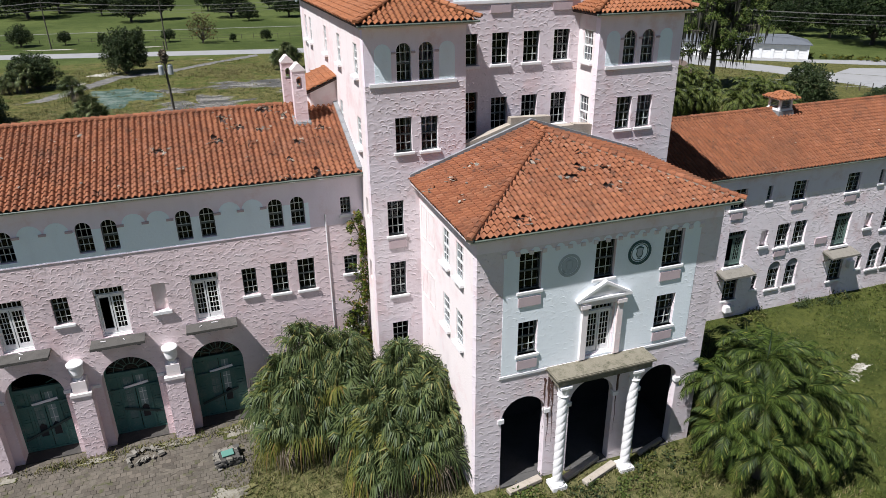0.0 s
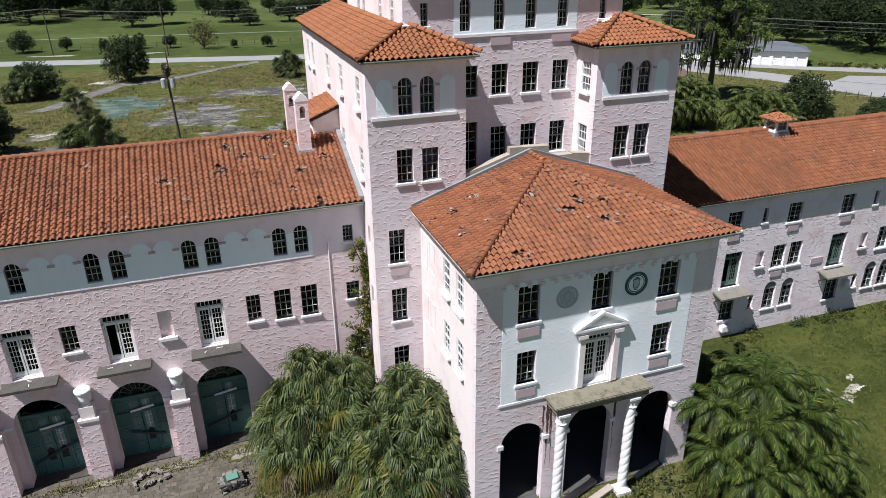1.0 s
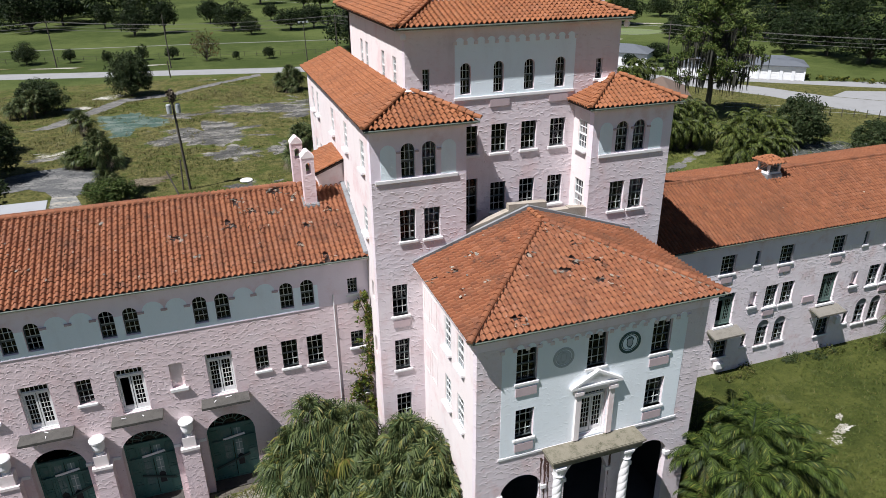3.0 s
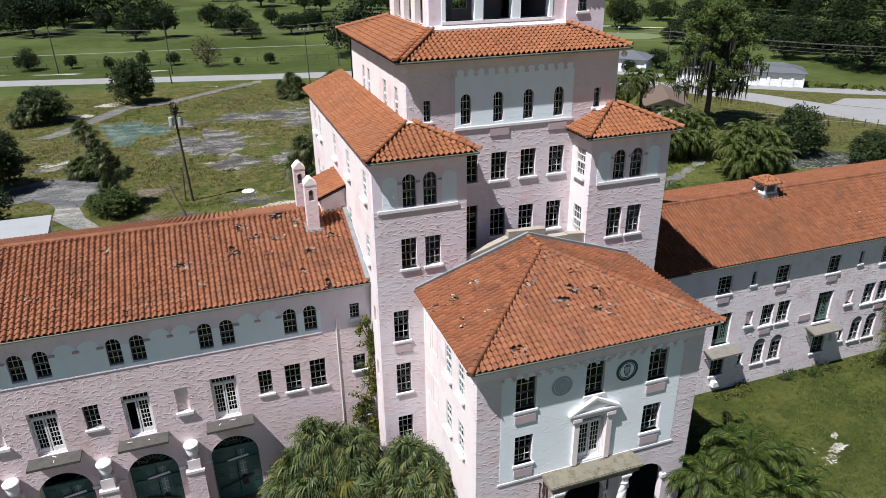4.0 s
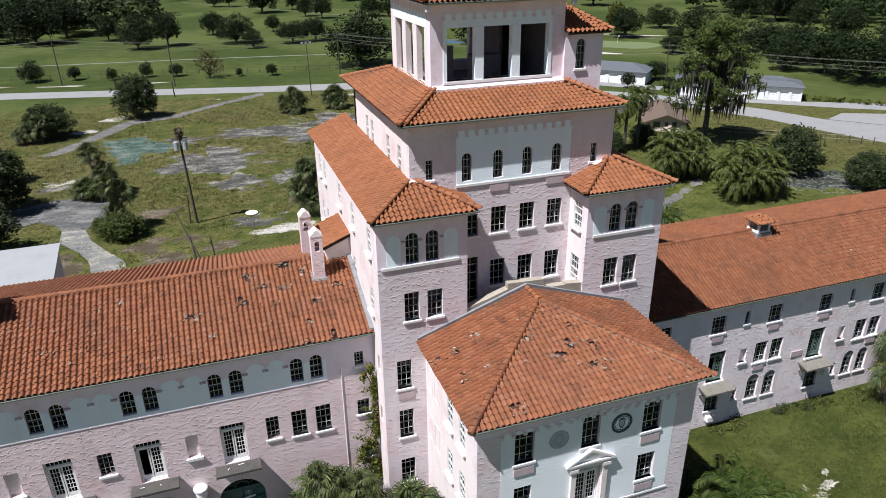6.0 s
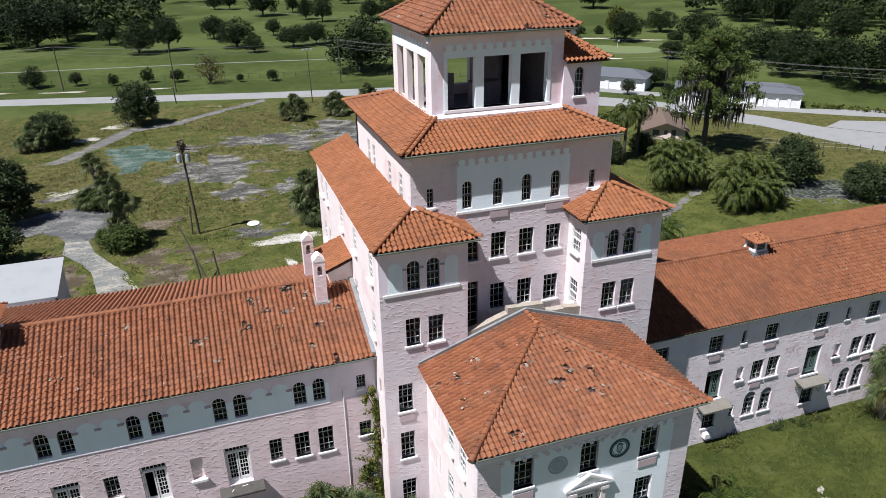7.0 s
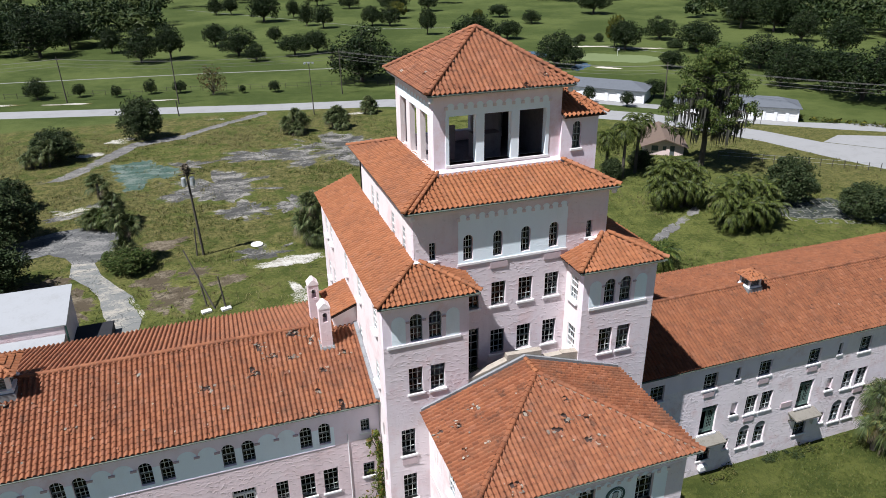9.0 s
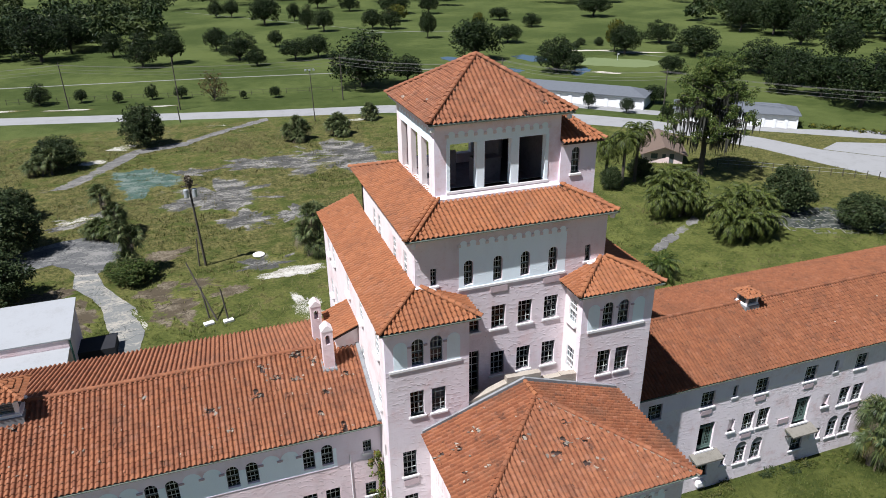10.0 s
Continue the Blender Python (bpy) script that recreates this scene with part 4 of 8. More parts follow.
# west wing
W = -9.15 - LW_X0 + 0.4
slope("west_front", (LW_X0 - 0.4, -0.50, 14.66), (1, 0, 0), (0, 6.3, 2.59), [(0, 0), (W, 0), (W, 6.81), (0, 6.81)], M_TILE,
      holes=[(21.0, 4.0, 0.45), (17.9, 3.5, 0.35), (24.0, 6.6, 0.5), (21.6, 6.0, 0.35), (22.2, 5.0, 0.35), (25.8, 0.35, 0.35), (24.3, 0.2, 0.25), (23.5, 4.6, 0.25), (19.1, 1.8, 0.2), (26.3, 5.2, 0.2), (14.0, 5.6, 0.2), (10.5, 2.6, 0.2), (25.2, 3.2, 0.2), (25.0, 5.8, 0.25), (26.8, 4.2, 0.2), (24.6, 1.6, 0.16), (26.2, 6.3, 0.25), (23.0, 3.4, 0.16), (7.0, 5.0, 0.16)], chips=70)
slope("west_back", (-9.15, 13.95, 14.65), (-1, 0, 0), (0, -8.15, 2.6), [(0, 0), (W, 0), (W, 8.55), (0, 8.55)], M_TILE)
caps((LW_X0, 5.8, 17.27), (-12.4, 5.8, 17.27), M_TILE)
slab("eave_soffit", LW_X0, -9.15, -0.47, 0.0, 14.42, 14.52, M_PINK_PLAIN)
gutter((LW_X0, -0.55, 14.58), (-9.15, -0.55, 14.58))
bm = bmesh.new()
for y0, y1 in ((-0.45, 5.6),):
    box(bm, -9.42, -9.153, y0, y1, 0, 0.16)
for v in bm.verts:
    v.co.z += 14.74 + (v.co.y + 0.50) * 0.411
part("step_flashing", bm, M_FLASH, hotel, "grey step flashing")
# east wing
RW_X1 = 54.0
W = RW_X1 - 9.15
slope("east_front", (9.15, -0.47, 11.27), (1, 0, 0), (0, 5.97, 2.68), [(0, 0), (W, 0), (W, 6.54), (0, 6.54)], M_TILE_EAST, chips=14)
slope("east_back", (RW_X1, 13.4, 11.6), (-1, 0, 0), (0, -7.9, 2.35), [(0, 0), (W, 0), (W, 8.24), (0, 8.24)], M_TILE_EAST)
caps((9.2, 5.5, 13.98), (RW_X1, 5.5, 13.98), M_TILE)
slab("eave_soffit", 9.15, RW_X1, -0.44, -0.1, 11.03, 11.12, M_PINK_PLAIN)
gutter((9.15, -0.52, 11.18), (RW_X1, -0.52, 11.18))
# front pavilion
APEX = -3.85
slope("pavilion_front", (-7.05, -11.05, 14.53), (1, 0, 0), (0, APEX + 11.05, 2.29), [(0, 0), (14.05, 0), (7.0, math.hypot(APEX + 11.05, 2.29))], M_TILE, singles=True,
      holes=[(6.6, 3.6, 0.35), (7.3, 4.0, 0.3), (8.6, 3.9, 0.35), (8.2, 2.4, 0.38), (2.9, 1.0, 0.45), (9.9, 5.0, 0.3), (8.0, 5.2, 0.22), (5.2, 5.0, 0.2), (11.0, 3.4, 0.22), (6.9, 6.6, 0.22)], chips=30)
slope("pavilion_west", (-7.05, -2.3, 14.5), (0, -1, 0), (7.0, 0, 2.32), [(0, 0), (8.6, 0), (-2.35 - APEX, 7.37), (0, 7.37)], M_TILE_WORN, holes=[(2.0, 3.2, 0.3), (2.6, 1.6, 0.3), (4.6, 1.4, 0.25), (2.4, 0.4, 0.3), (5.0, 2.6, 0.2)], chips=16)
slope("pavilion_east", (7.0, -10.95, 14.5), (0, 1, 0), (-7.0, 0, 2.32), [(0, 0), (8.6, 0), (8.6, 7.37), (8.6 + 2.35 + APEX, 7.37)], M_TILE_WORN)
PEAK = (-0.05, APEX, 16.86)
caps((-0.05, APEX - 0.1, 16.89), (-0.05, -2.25, 16.89), M_TILE_OLD)
for a in ((-7.1, -11.1, 14.55), (7.05, -11.1, 14.55)):
    bm = bmesh.new()
    beam(bm, a, (PEAK[0], PEAK[1], PEAK[2] - 0.04), 0.17, 0.12, 6)
    part("hip_mortar", bm, M_CHIP, hotel, "pale mortar bed along the hip")
caps((-7.1, -11.1, 14.6), PEAK, M_TILE_WORN)
caps((7.05, -11.1, 14.6), PEAK, M_TILE_WORN)
bm = bmesh.new()
for x0, x1, z0, z1 in ((-7.0, -0.05, 14.62, 16.98), (-0.05, 6.95, 16.98, 14.62)):
    vs = box(bm, x0, x1, -2.32, -2.14, -0.1, 0.15)
    for v in vs:
        v.co.z += z0 + (z1 - z0) * (v.co.x - x0) / (x1 - x0)
part("roof_flashing", bm, M_FLASH, hotel, "grey metal flashing along the pavilion roof")
bm = bmesh.new()
for x0, x1, z0, z1 in ((-3.85, -2.4, 15.95, 16.35), (-2.4, -1.2, 16.36, 16.75), (-1.2, 1.2, 17.12, 17.0), (1.2, 2.7, 16.38, 16.36), (2.7, 3.85, 16.42, 16.3)):
    vs = box(bm, x0, x1, -2.1, -1.65, -1.8, 0.12)
    for v in vs:
        v.co.z += z0 + (z1 - z0) * (v.co.x - x0) / (x1 - x0)
part("terrace_parapet", bm, M_PARAPET, hotel, "weathered stone parapet of the small roof terrace")
slab("terrace_floor", -3.85, 3.85, -2.2, 0.0, 14.4, 14.75, M_STONE)
slab("eave_soffit", -7.0, 6.95, -11.0, -10.5, 14.3, 14.4, M_PINK_PLAIN)
slab("eave_soffit", -7.0, -6.5, -10.5, -2.3, 14.28, 14.38, M_PINK_PLAIN)
gutter((-7.05, -11.1, 14.47), (7.0, -11.1, 14.47))
# tower shoulders
EY, EZ = -2.64, 22.46
for s in (-1, 1):
    xo, xi = 9.5 * s, 3.3 * s
    x0 = min(xo, xi)
    slope("shoulder_front", (x0, EY, EZ), (1, 0, 0), (0, -EY, 1.2), [(0, 0), (6.2, 0), (3.32, 2.9), (2.88, 2.9)], M_TILE_OLD)
    if s < 0:
        slope("shoulder_outer", (xo, 17.6, EZ), (0, -1, 0), (3.0, 0, 1.2), [(0, 0), (17.6 - EY, 0), (17.6, 3.12), (17.6, 3.23), (0, 3.23)], M_TILE_OLD)
        slope("shoulder_inner", (xi, EY, EZ), (0, 1, 0), (-3.0, 0, 1.2), [(0, 0), (-EY, 0), (-EY, 3.12)], M_TILE_OLD)
    else:
        slope("shoulder_outer", (xo, EY, EZ), (0, 1, 0), (-3.0, 0, 1.2), [(0, 0), (17.6 - EY, 0), (17.6 - EY, 3.23), (-EY, 3.23), (-EY, 3.12)], M_TILE_OLD)
        slope("shoulder_inner", (xi, 0.0, EZ), (0, -1, 0), (3.0, 0, 1.2), [(0, 0), (-EY, 0), (0, 3.12)], M_TILE_OLD)
    caps((xo + 0.03 * s, EY - 0.03, EZ + 0.09), (6.6 * s, -0.05, EZ + 1.28), M_TILE_OLD)
    caps((xi - 0.03 * s, EY - 0.03, EZ + 0.09), (6.2 * s, -0.05, EZ + 1.28), M_TILE_OLD)
    slab("eave_soffit", x0 + 0.1, x0 + 6.1, EY + 0.04, -2.2, EZ - 0.22, EZ - 0.14, M_PINK_PLAIN)
    gutter((x0, EY - 0.05, EZ - 0.08), (x0 + 6.2, EY - 0.05, EZ - 0.08))
# upper tower
slope("tower_front", (-7.15, -0.5, 27.0), (1, 0, 0), (0, 3.3, 1.08), [(0, 0), (14.0, 0), (11.3, 3.47), (2.85, 3.47)], M_TILE_OLD)
slope("tower_west", (-7.15, 14.3, 27.0), (0, -1, 0), (2.9, 0, 1.08), [(0, 0), (14.8, 0), (11.5, 3.09), (3.3, 3.09)], M_TILE_OLD)
slope("tower_east", (6.85, -0.5, 27.0), (0, 1, 0), (-2.6, 0, 1.08), [(0, 0), (14.8, 0), (11.5, 2.95), (3.3, 2.95)], M_TILE_OLD)
slope("tower_back", (7.0, 14.3, 27.0), (-1, 0, 0), (0, -3.3, 1.08), [(0, 0), (14.15, 0), (11.3, 3.47), (2.85, 3.47)], M_TILE_OLD)
for a, b in (((-7.2, -0.55, 27.08), (-4.3, 2.75, 28.16)), ((6.9, -0.55, 27.08), (4.3, 2.75, 28.16)), ((-7.2, 14.35, 27.08), (-4.3, 11.0, 28.16))):
    caps(a, b, M_TILE_OLD)
caps((-6.75, -0.5, 27.12), (-4.05, 2.62, 28.2), M_TILE_OLD, r=0.12)
slab("eave_soffit", -7.05, 6.9, -0.45, 0.0, 26.78, 26.88, M_PINK_PLAIN)
gutter((-7.15, -0.55, 26.93), (7.0, -0.55, 26.93))
# belvedere
BX0, BX1, BY0, BY1, BZ, BTOP = -4.75, 4.88, 2.2, 11.6, 32.98, 3.05
for tag, corner, along, up, holes in (("front", (BX0, BY0, BZ), (1, 0, 0), (0, 4.7, BTOP), [(6.4, 0.2, 0.18), (7.9, 0.9, 0.2)]), ("west", (BX0, BY1, BZ), (0, -1, 0), (4.82, 0, BTOP), [(6.2, 1.2, 0.16), (3.0, 0.5, 0.14)]),
                                      ("east", (BX1, BY0, BZ), (0, 1, 0), (-4.82, 0, BTOP), ()), ("back", (BX1, BY1, BZ), (-1, 0, 0), (0, -4.7, BTOP), ())):
    base = 9.63 if tag in ("front", "back") else 9.4
    slope("belvedere_" + tag, corner, along, up, [(0, 0), (base, 0), (base / 2, math.hypot(4.7 if base > 9.5 else 4.82, BTOP))], M_TILE, holes=holes, chips=5 if tag in ("front", "west") else 0)
for x in (BX0 - 0.05, BX1 + 0.05):
    for y in (BY0 - 0.05, BY1 + 0.05):
        caps((x, y, BZ + 0.08), (0.06, 6.9, 36.08), M_TILE)
slab("eave_soffit", BX0 + 0.05, BX1 - 0.05, BY0 + 0.05, 2.75, 32.78, 32.88, M_PINK_PLAIN)
slab("eave_soffit", BX0 + 0.05, -4.25, 2.75, BY1 - 0.1, 32.78, 32.88, M_PINK_PLAIN)
gutter((BX0, BY0 - 0.05, 32.91), (BX1, BY0 - 0.05, 32.91))
slope("annex_roof", (4.25, 2.2, 30.95), (1, 0, 0), (0, 3.4, 1.3), [(0, 0), (3.0, 0), (1.2, 3.64), (0, 3.64)], M_TILE_OLD)
slope("annex_side_roof", (7.25, 2.2, 30.95), (0, 1, 0), (-1.8, 0, 1.3), [(0, 0), (7.0, 0), (7.0, 2.2), (3.4, 2.2)], M_TILE_OLD)
caps((7.28, 2.17, 31.0), (5.45, 5.6, 32.3), M_TILE_OLD, r=0.12)

# white outlets below the eave corners
for x, y, z in ((-4.5, 2.35, 32.45), (4.6, 2.4, 32.45), (-6.6, -0.2, 26.35), (6.75, -0.15, 26.4)):
    bm = bmesh.new()
    lathe(bm, [(0.08, 0.0), (0.16, 0.05), (0.18, 0.2), (0.12, 0.3), (0.05, 0.36)], x, y, 10)
    for v in bm.verts:
        v.co.z += z
    part("rain_outlet", bm, M_TRIM, hotel, "small white rain outlet below the eaves")
# pale mortar where the shoulder roofs meet the tower
mortar_rnd = random.Random(8)
for x0, x1 in ((-6.7, -5.4), (5.4, 6.7)):
    for k in range(7):
        x, w = mortar_rnd.uniform(x0, x1), mortar_rnd.uniform(0.15, 0.4)
        bm = bmesh.new()
        bmesh.ops.create_icosphere(bm, subdivisions=2, radius=1.0)
        for v in bm.verts:
            v.co = Vector((x + v.co.x * w * (1 + 0.3 * noise.noise(v.co * 2)), -0.12 + v.co.y * 0.16, 23.70 - 0.38 * max(0.0, 6.3 - abs(x)) - 0.2 * max(0.0, abs(x) - 6.6) + v.co.z * 0.07))
        part("mortar_patch", bm, M_PINK_PLAIN, hotel, "rough white mortar patch at the tower foot")

# floors and walls inside, coloured near black, so that rooms are dark behind their windows
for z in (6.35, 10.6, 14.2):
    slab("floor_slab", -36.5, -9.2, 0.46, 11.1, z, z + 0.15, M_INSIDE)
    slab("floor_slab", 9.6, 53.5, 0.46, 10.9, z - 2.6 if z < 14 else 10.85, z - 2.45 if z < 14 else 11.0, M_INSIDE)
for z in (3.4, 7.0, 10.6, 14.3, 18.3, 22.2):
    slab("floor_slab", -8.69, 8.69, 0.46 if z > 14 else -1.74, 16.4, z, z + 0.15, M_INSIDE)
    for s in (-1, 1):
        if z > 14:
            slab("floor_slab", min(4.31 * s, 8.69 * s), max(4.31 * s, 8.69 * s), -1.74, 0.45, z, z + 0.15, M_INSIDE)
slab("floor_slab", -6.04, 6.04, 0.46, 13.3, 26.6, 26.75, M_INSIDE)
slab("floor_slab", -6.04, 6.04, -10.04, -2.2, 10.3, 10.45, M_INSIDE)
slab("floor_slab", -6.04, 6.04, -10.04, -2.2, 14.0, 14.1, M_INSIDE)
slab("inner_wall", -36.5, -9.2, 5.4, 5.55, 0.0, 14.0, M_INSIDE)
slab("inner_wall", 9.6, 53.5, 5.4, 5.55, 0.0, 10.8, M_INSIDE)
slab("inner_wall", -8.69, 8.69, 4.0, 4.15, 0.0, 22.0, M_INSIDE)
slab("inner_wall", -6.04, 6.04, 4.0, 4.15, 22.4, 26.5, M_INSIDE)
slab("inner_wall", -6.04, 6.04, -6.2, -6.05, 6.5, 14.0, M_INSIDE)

# east wing walls
M_LUNETTE = plain("grey_board_infill", (0.240, 0.248, 0.256), 0.9, (0.144, 0.144, 0.144), 0.5, 2.0)
rw3 = [(x, 1.25, 8.72, 10.18, False) for x in (12.3, 17.2, 22.5, 27.5, 33.0)] + [(x, 0.42, 9.05, 10.13, False) for x in (19.8, 30.2)]
rw2w = [(21.75, 1.15, 5.15, 6.98, False), (23.3, 1.15, 5.15, 7.02, False), (32.0, 1.15, 5.15, 6.98, False), (33.5, 1.15, 5.15, 6.98, False)]
rw2n = [(20.05, 0.62, 5.5, 6.72, False), (29.95, 0.62, 5.5, 6.72, False)]
rw2d = [(17.6, 1.5, 4.3, 7.0, False), (27.4, 1.5, 4.4, 7.05, False)]
rw1 = [(21.6, 1.1, 1.75, 4.0, True), (23.25, 1.1, 1.75, 4.0, True), (31.55, 1.1, 1.75, 4.0, True), (33.1, 1.1, 1.75, 4.0, True)]
rw1w = [(17.75, 1.2, 1.5, 3.2, False), (27.75, 1.3, 1.4, 3.2, False), (19.9, 0.45, 2.0, 3.1, False), (30.05, 0.45, 2.0, 3.1, False)]
walls("wall", "y", -0.1, 9.15, RW_X1, -0.3, 11.1, rw3 + rw2w + rw2n + rw2d + rw1 + rw1w, M_EAST, label="pink stucco wall with arched trowel strokes")
bm = bmesh.new()
wall_mesh(bm, "y", -0.112, 9.2, 30.9, 9.2, 10.95, [(c, w + 0.02, max(lo, 9.2), hi + 0.01, False) for c, w, lo, hi, a in rw3 if c < 30.5], 0.012)
part("smooth_frieze", bm, M_SHADE_PINK, hotel, "smooth painted band below the eaves, toned lavender like shade")
walls("wall", "y", 12.6, 9.15, RW_X1, -0.3, 11.1, mat=M_PINK_PLAIN)
walls("wall", "x", RW_X1 - 0.45, -0.1, 12.6, -0.3, 13.0, mat=M_PINK_PLAIN)
fill("y", -0.1, rw3 + rw2w + rw1 + rw1w)
for c, w, lo, hi, a in rw2n:
    slab("blind_niche", c - w / 2, c + w / 2, 0.15, 0.3, lo, hi, M_PINK_PLAIN)
    slab("window_sill", c - w / 2 - 0.12, c + w / 2 + 0.12, -0.22, 0.1, lo - 0.16, lo, M_TRIM)
M_FRAME_GREEN = plain("faded_green_frame", (0.104, 0.160, 0.136), 0.6, (0.048, 0.072, 0.064), 0.6, 3.0)
for c, w, lo, hi, a in rw1:
    bm = bmesh.new()
    prism(bm, [(c + w / 2 * math.cos(math.pi * k / 12) * 1.01, hi - w / 2 - 0.12 + (w / 2 * math.sin(math.pi * k / 12) * 1.01 + 0.12 if 0 < k < 12 else 0.0)) for k in range(13)], 0.0, 0.07)
    part("filled_lunette", bm, M_LUNETTE, hotel, "grey filled arch above a window")
for c, w, lo, hi, a in rw2d:
    french_door(hotel, c, -0.1, w, lo, hi, missing=c < 20, paint=M_FRAME_GREEN)
    slab("door_sill", c - 0.9, c + 0.9, -0.25, 0.1, lo - 0.16, lo, M_TRIM)
    bm = bmesh.new()
    vs = box(bm, c - 1.35, c + 1.35, -1.15, -0.1, 0.0, 0.14)
    for v in vs:
        v.co.z += 4.02 + (v.co.y + 0.1) * 0.22
    hood = part("door_hood", bm, M_STONE, hotel, "weathered grey slab hood over a door")
    for s in (-1, 1):
        bm = bmesh.new()
        beam(bm, (c + s * 1.1, -0.1, 3.2), (c + s * 1.1, -0.95, 3.85), 0.06)
        part("bracket", bm, M_IRON, hood)
for c, w, lo, hi, a in rw3[1:4] + rw2w[::3]:
    slab("air_grille", c - 0.5, c + 0.5, -0.17, -0.1, lo - 0.72, lo - 0.3, M_PANEL)
slab("air_grille", 25.0, 26.1, -0.16, -0.1, 4.85, 5.35, M_PANEL)
slab("air_conditioner", 28.75, 29.25, -0.45, -0.1, 2.35, 2.95, M_TRIM, label="white wall air conditioner", bevel=0.03)
slab("air_conditioner", 17.35, 18.15, -0.5, -0.1, 0.6, 1.1, M_TRIM, label="white wall air conditioner", bevel=0.03)
slab("air_vent", 21.3, 22.2, -0.13, -0.1, 4.45, 4.8, M_IRON)

# chimneys, lean-to and cupola
for x, y, z0, top in ((-11.5, 4.25, 15.9, 19.85), (-11.62, 8.0, 15.5, 19.75)):
    bm = bmesh.new()
    w = 0.36
    wall_mesh(bm, "y", y - w, x - w, x + w, z0, top - 0.42, [(x, 0.30, top - 1.40, top - 0.72, True)], 2 * w)
    chimney = part("chimney", bm, M_PINK, hotel, "pink stucco chimney with arched flue and gabled top")
    bm = bmesh.new()
    prism(bm, [(x - w - 0.03, top - 0.42), (x + w + 0.03, top - 0.42), (x + w + 0.03, top - 0.34), (x + 0.06, top), (x - 0.06, top), (x - w - 0.03, top - 0.34)], y - w - 0.03, y + w + 0.03)
    part("chimney_top", bm, M_PINK_PLAIN, chimney)
    bm = bmesh.new()
    lathe(bm, [(0.10, 0.0), (0.09, 0.08), (0.05, 0.2), (0.03, 0.24)], x, y - 0.1, 10)
    for v in bm.verts:
        v.co.z += top - 1.12
    part("bell", bm, M_IRON, chimney, "small dark bell in the flue arch")
    roof_z = 14.66 + 0.411 * (y + 0.5) if y < 6 else 17.2 - 0.319 * (y - 5.8)
    bm = bmesh.new()
    for v in box(bm, x - w - 0.13, x + w + 0.13, y - w - 0.17, y + w + 0.1, roof_z - 0.45, roof_z + 0.15):
        v.co.z += (v.co.y - y) * (0.36 if y < 6 else -0.28)
    bmesh.ops.bevel(bm, geom=list(bm.edges), offset=0.05, segments=2, affect="EDGES")
    part("chimney_flashing", bm, M_FLASH, chimney, "grey flashing collar")
bm = bmesh.new()
prism(bm, [(-10.75, 15.5), (-9.15, 15.5), (-9.15, 18.72), (-10.75, 18.08)], 5.35, 8.75)
part("wall", bm, M_PINK_PLAIN, hotel, "pale pink wall of the lean-to")
slope("lean_to", (-11.0, 8.95, 18.02), (0, -1, 0), (1.85, 0, 0.74), [(0, 0), (3.8, 0), (3.8, 1.99), (0, 1.99)], M_TILE_OLD)
caps((-11.0, 5.13, 18.1), (-9.2, 5.13, 18.82), M_TILE_OLD, r=0.1)


def cupola(x, y, z, k0=1.0):
    """A louvred roof ventilator under a tiled hip cap; k0: its size."""

    def bx(bm, x0, x1, y0, y1, z0, z1):
        box(bm, x + x0 * k0, x + x1 * k0, y + y0 * k0, y + y1 * k0, z + z0 * k0, z + z1 * k0)

    bm = bmesh.new()
    for sx in (-0.75, 0.75):
        for sy in (-0.75, 0.75):
            bx(bm, sx - 0.12, sx + 0.12, sy - 0.12, sy + 0.12, -0.6, 1.15)
    bx(bm, -0.95, 0.95, -0.95, 0.95, -0.9, 0.15)
    c = part("cupola", bm, M_TRIM, hotel, "white roof ventilator with a small tiled cap")
    bm = bmesh.new()
    for k in range(5):
        for (xa, xb, ya, yb) in ((-0.7, 0.7, -0.78, -0.7), (-0.78, -0.7, -0.7, 0.7), (0.7, 0.78, -0.7, 0.7)):
            bx(bm, xa, xb, ya, yb, 0.2 + k * 0.18, 0.3 + k * 0.18)
    part("louvre", bm, M_FRAME_DARK, c)
    bm = bmesh.new()
    bx(bm, -1.25, 1.25, -1.25, 1.25, 1.15, 1.24)
    part("cap_board", bm, M_TRIM, c)
    bm = bmesh.new()
    bx(bm, -1.05, 1.05, -1.1, 1.05, -0.9, -0.05)
    part("curb_flashing", bm, M_FLASH, c)
    top = Vector((x, y, z + 1.95 * k0))
    for k in range(4):
        q = Matrix.Rotation(math.pi / 2 * k, 3, "Z")
        a = q @ Vector((-1.3 * k0, -1.3 * k0, 0)) + Vector((x, y, z + 1.25 * k0))
        slope("cupola_roof", a, q @ Vector((1, 0, 0)), q @ Vector((0, 1.3, 0.7)), [(0, 0), (2.6 * k0, 0), (1.3 * k0, 1.476 * k0)], M_TILE_OLD, sheet=0.06)
        caps(a, top, M_TILE_OLD, r=0.1, step=0.36)


cupola(24.65, 5.3, 14.0, 0.68)
cupola(-30.9, 5.4, 17.2)

M_MOSSY = plain("mossy_stone", (0.184, 0.164, 0.120), 0.95, (0.040, 0.042, 0.018), 0.95, 2.2, 0.02)
M_RUST = plain("rusty_peeling_stain", (0.120, 0.060, 0.048), 0.95, (0.044, 0.024, 0.020), 0.9, 3.4, 0.01)
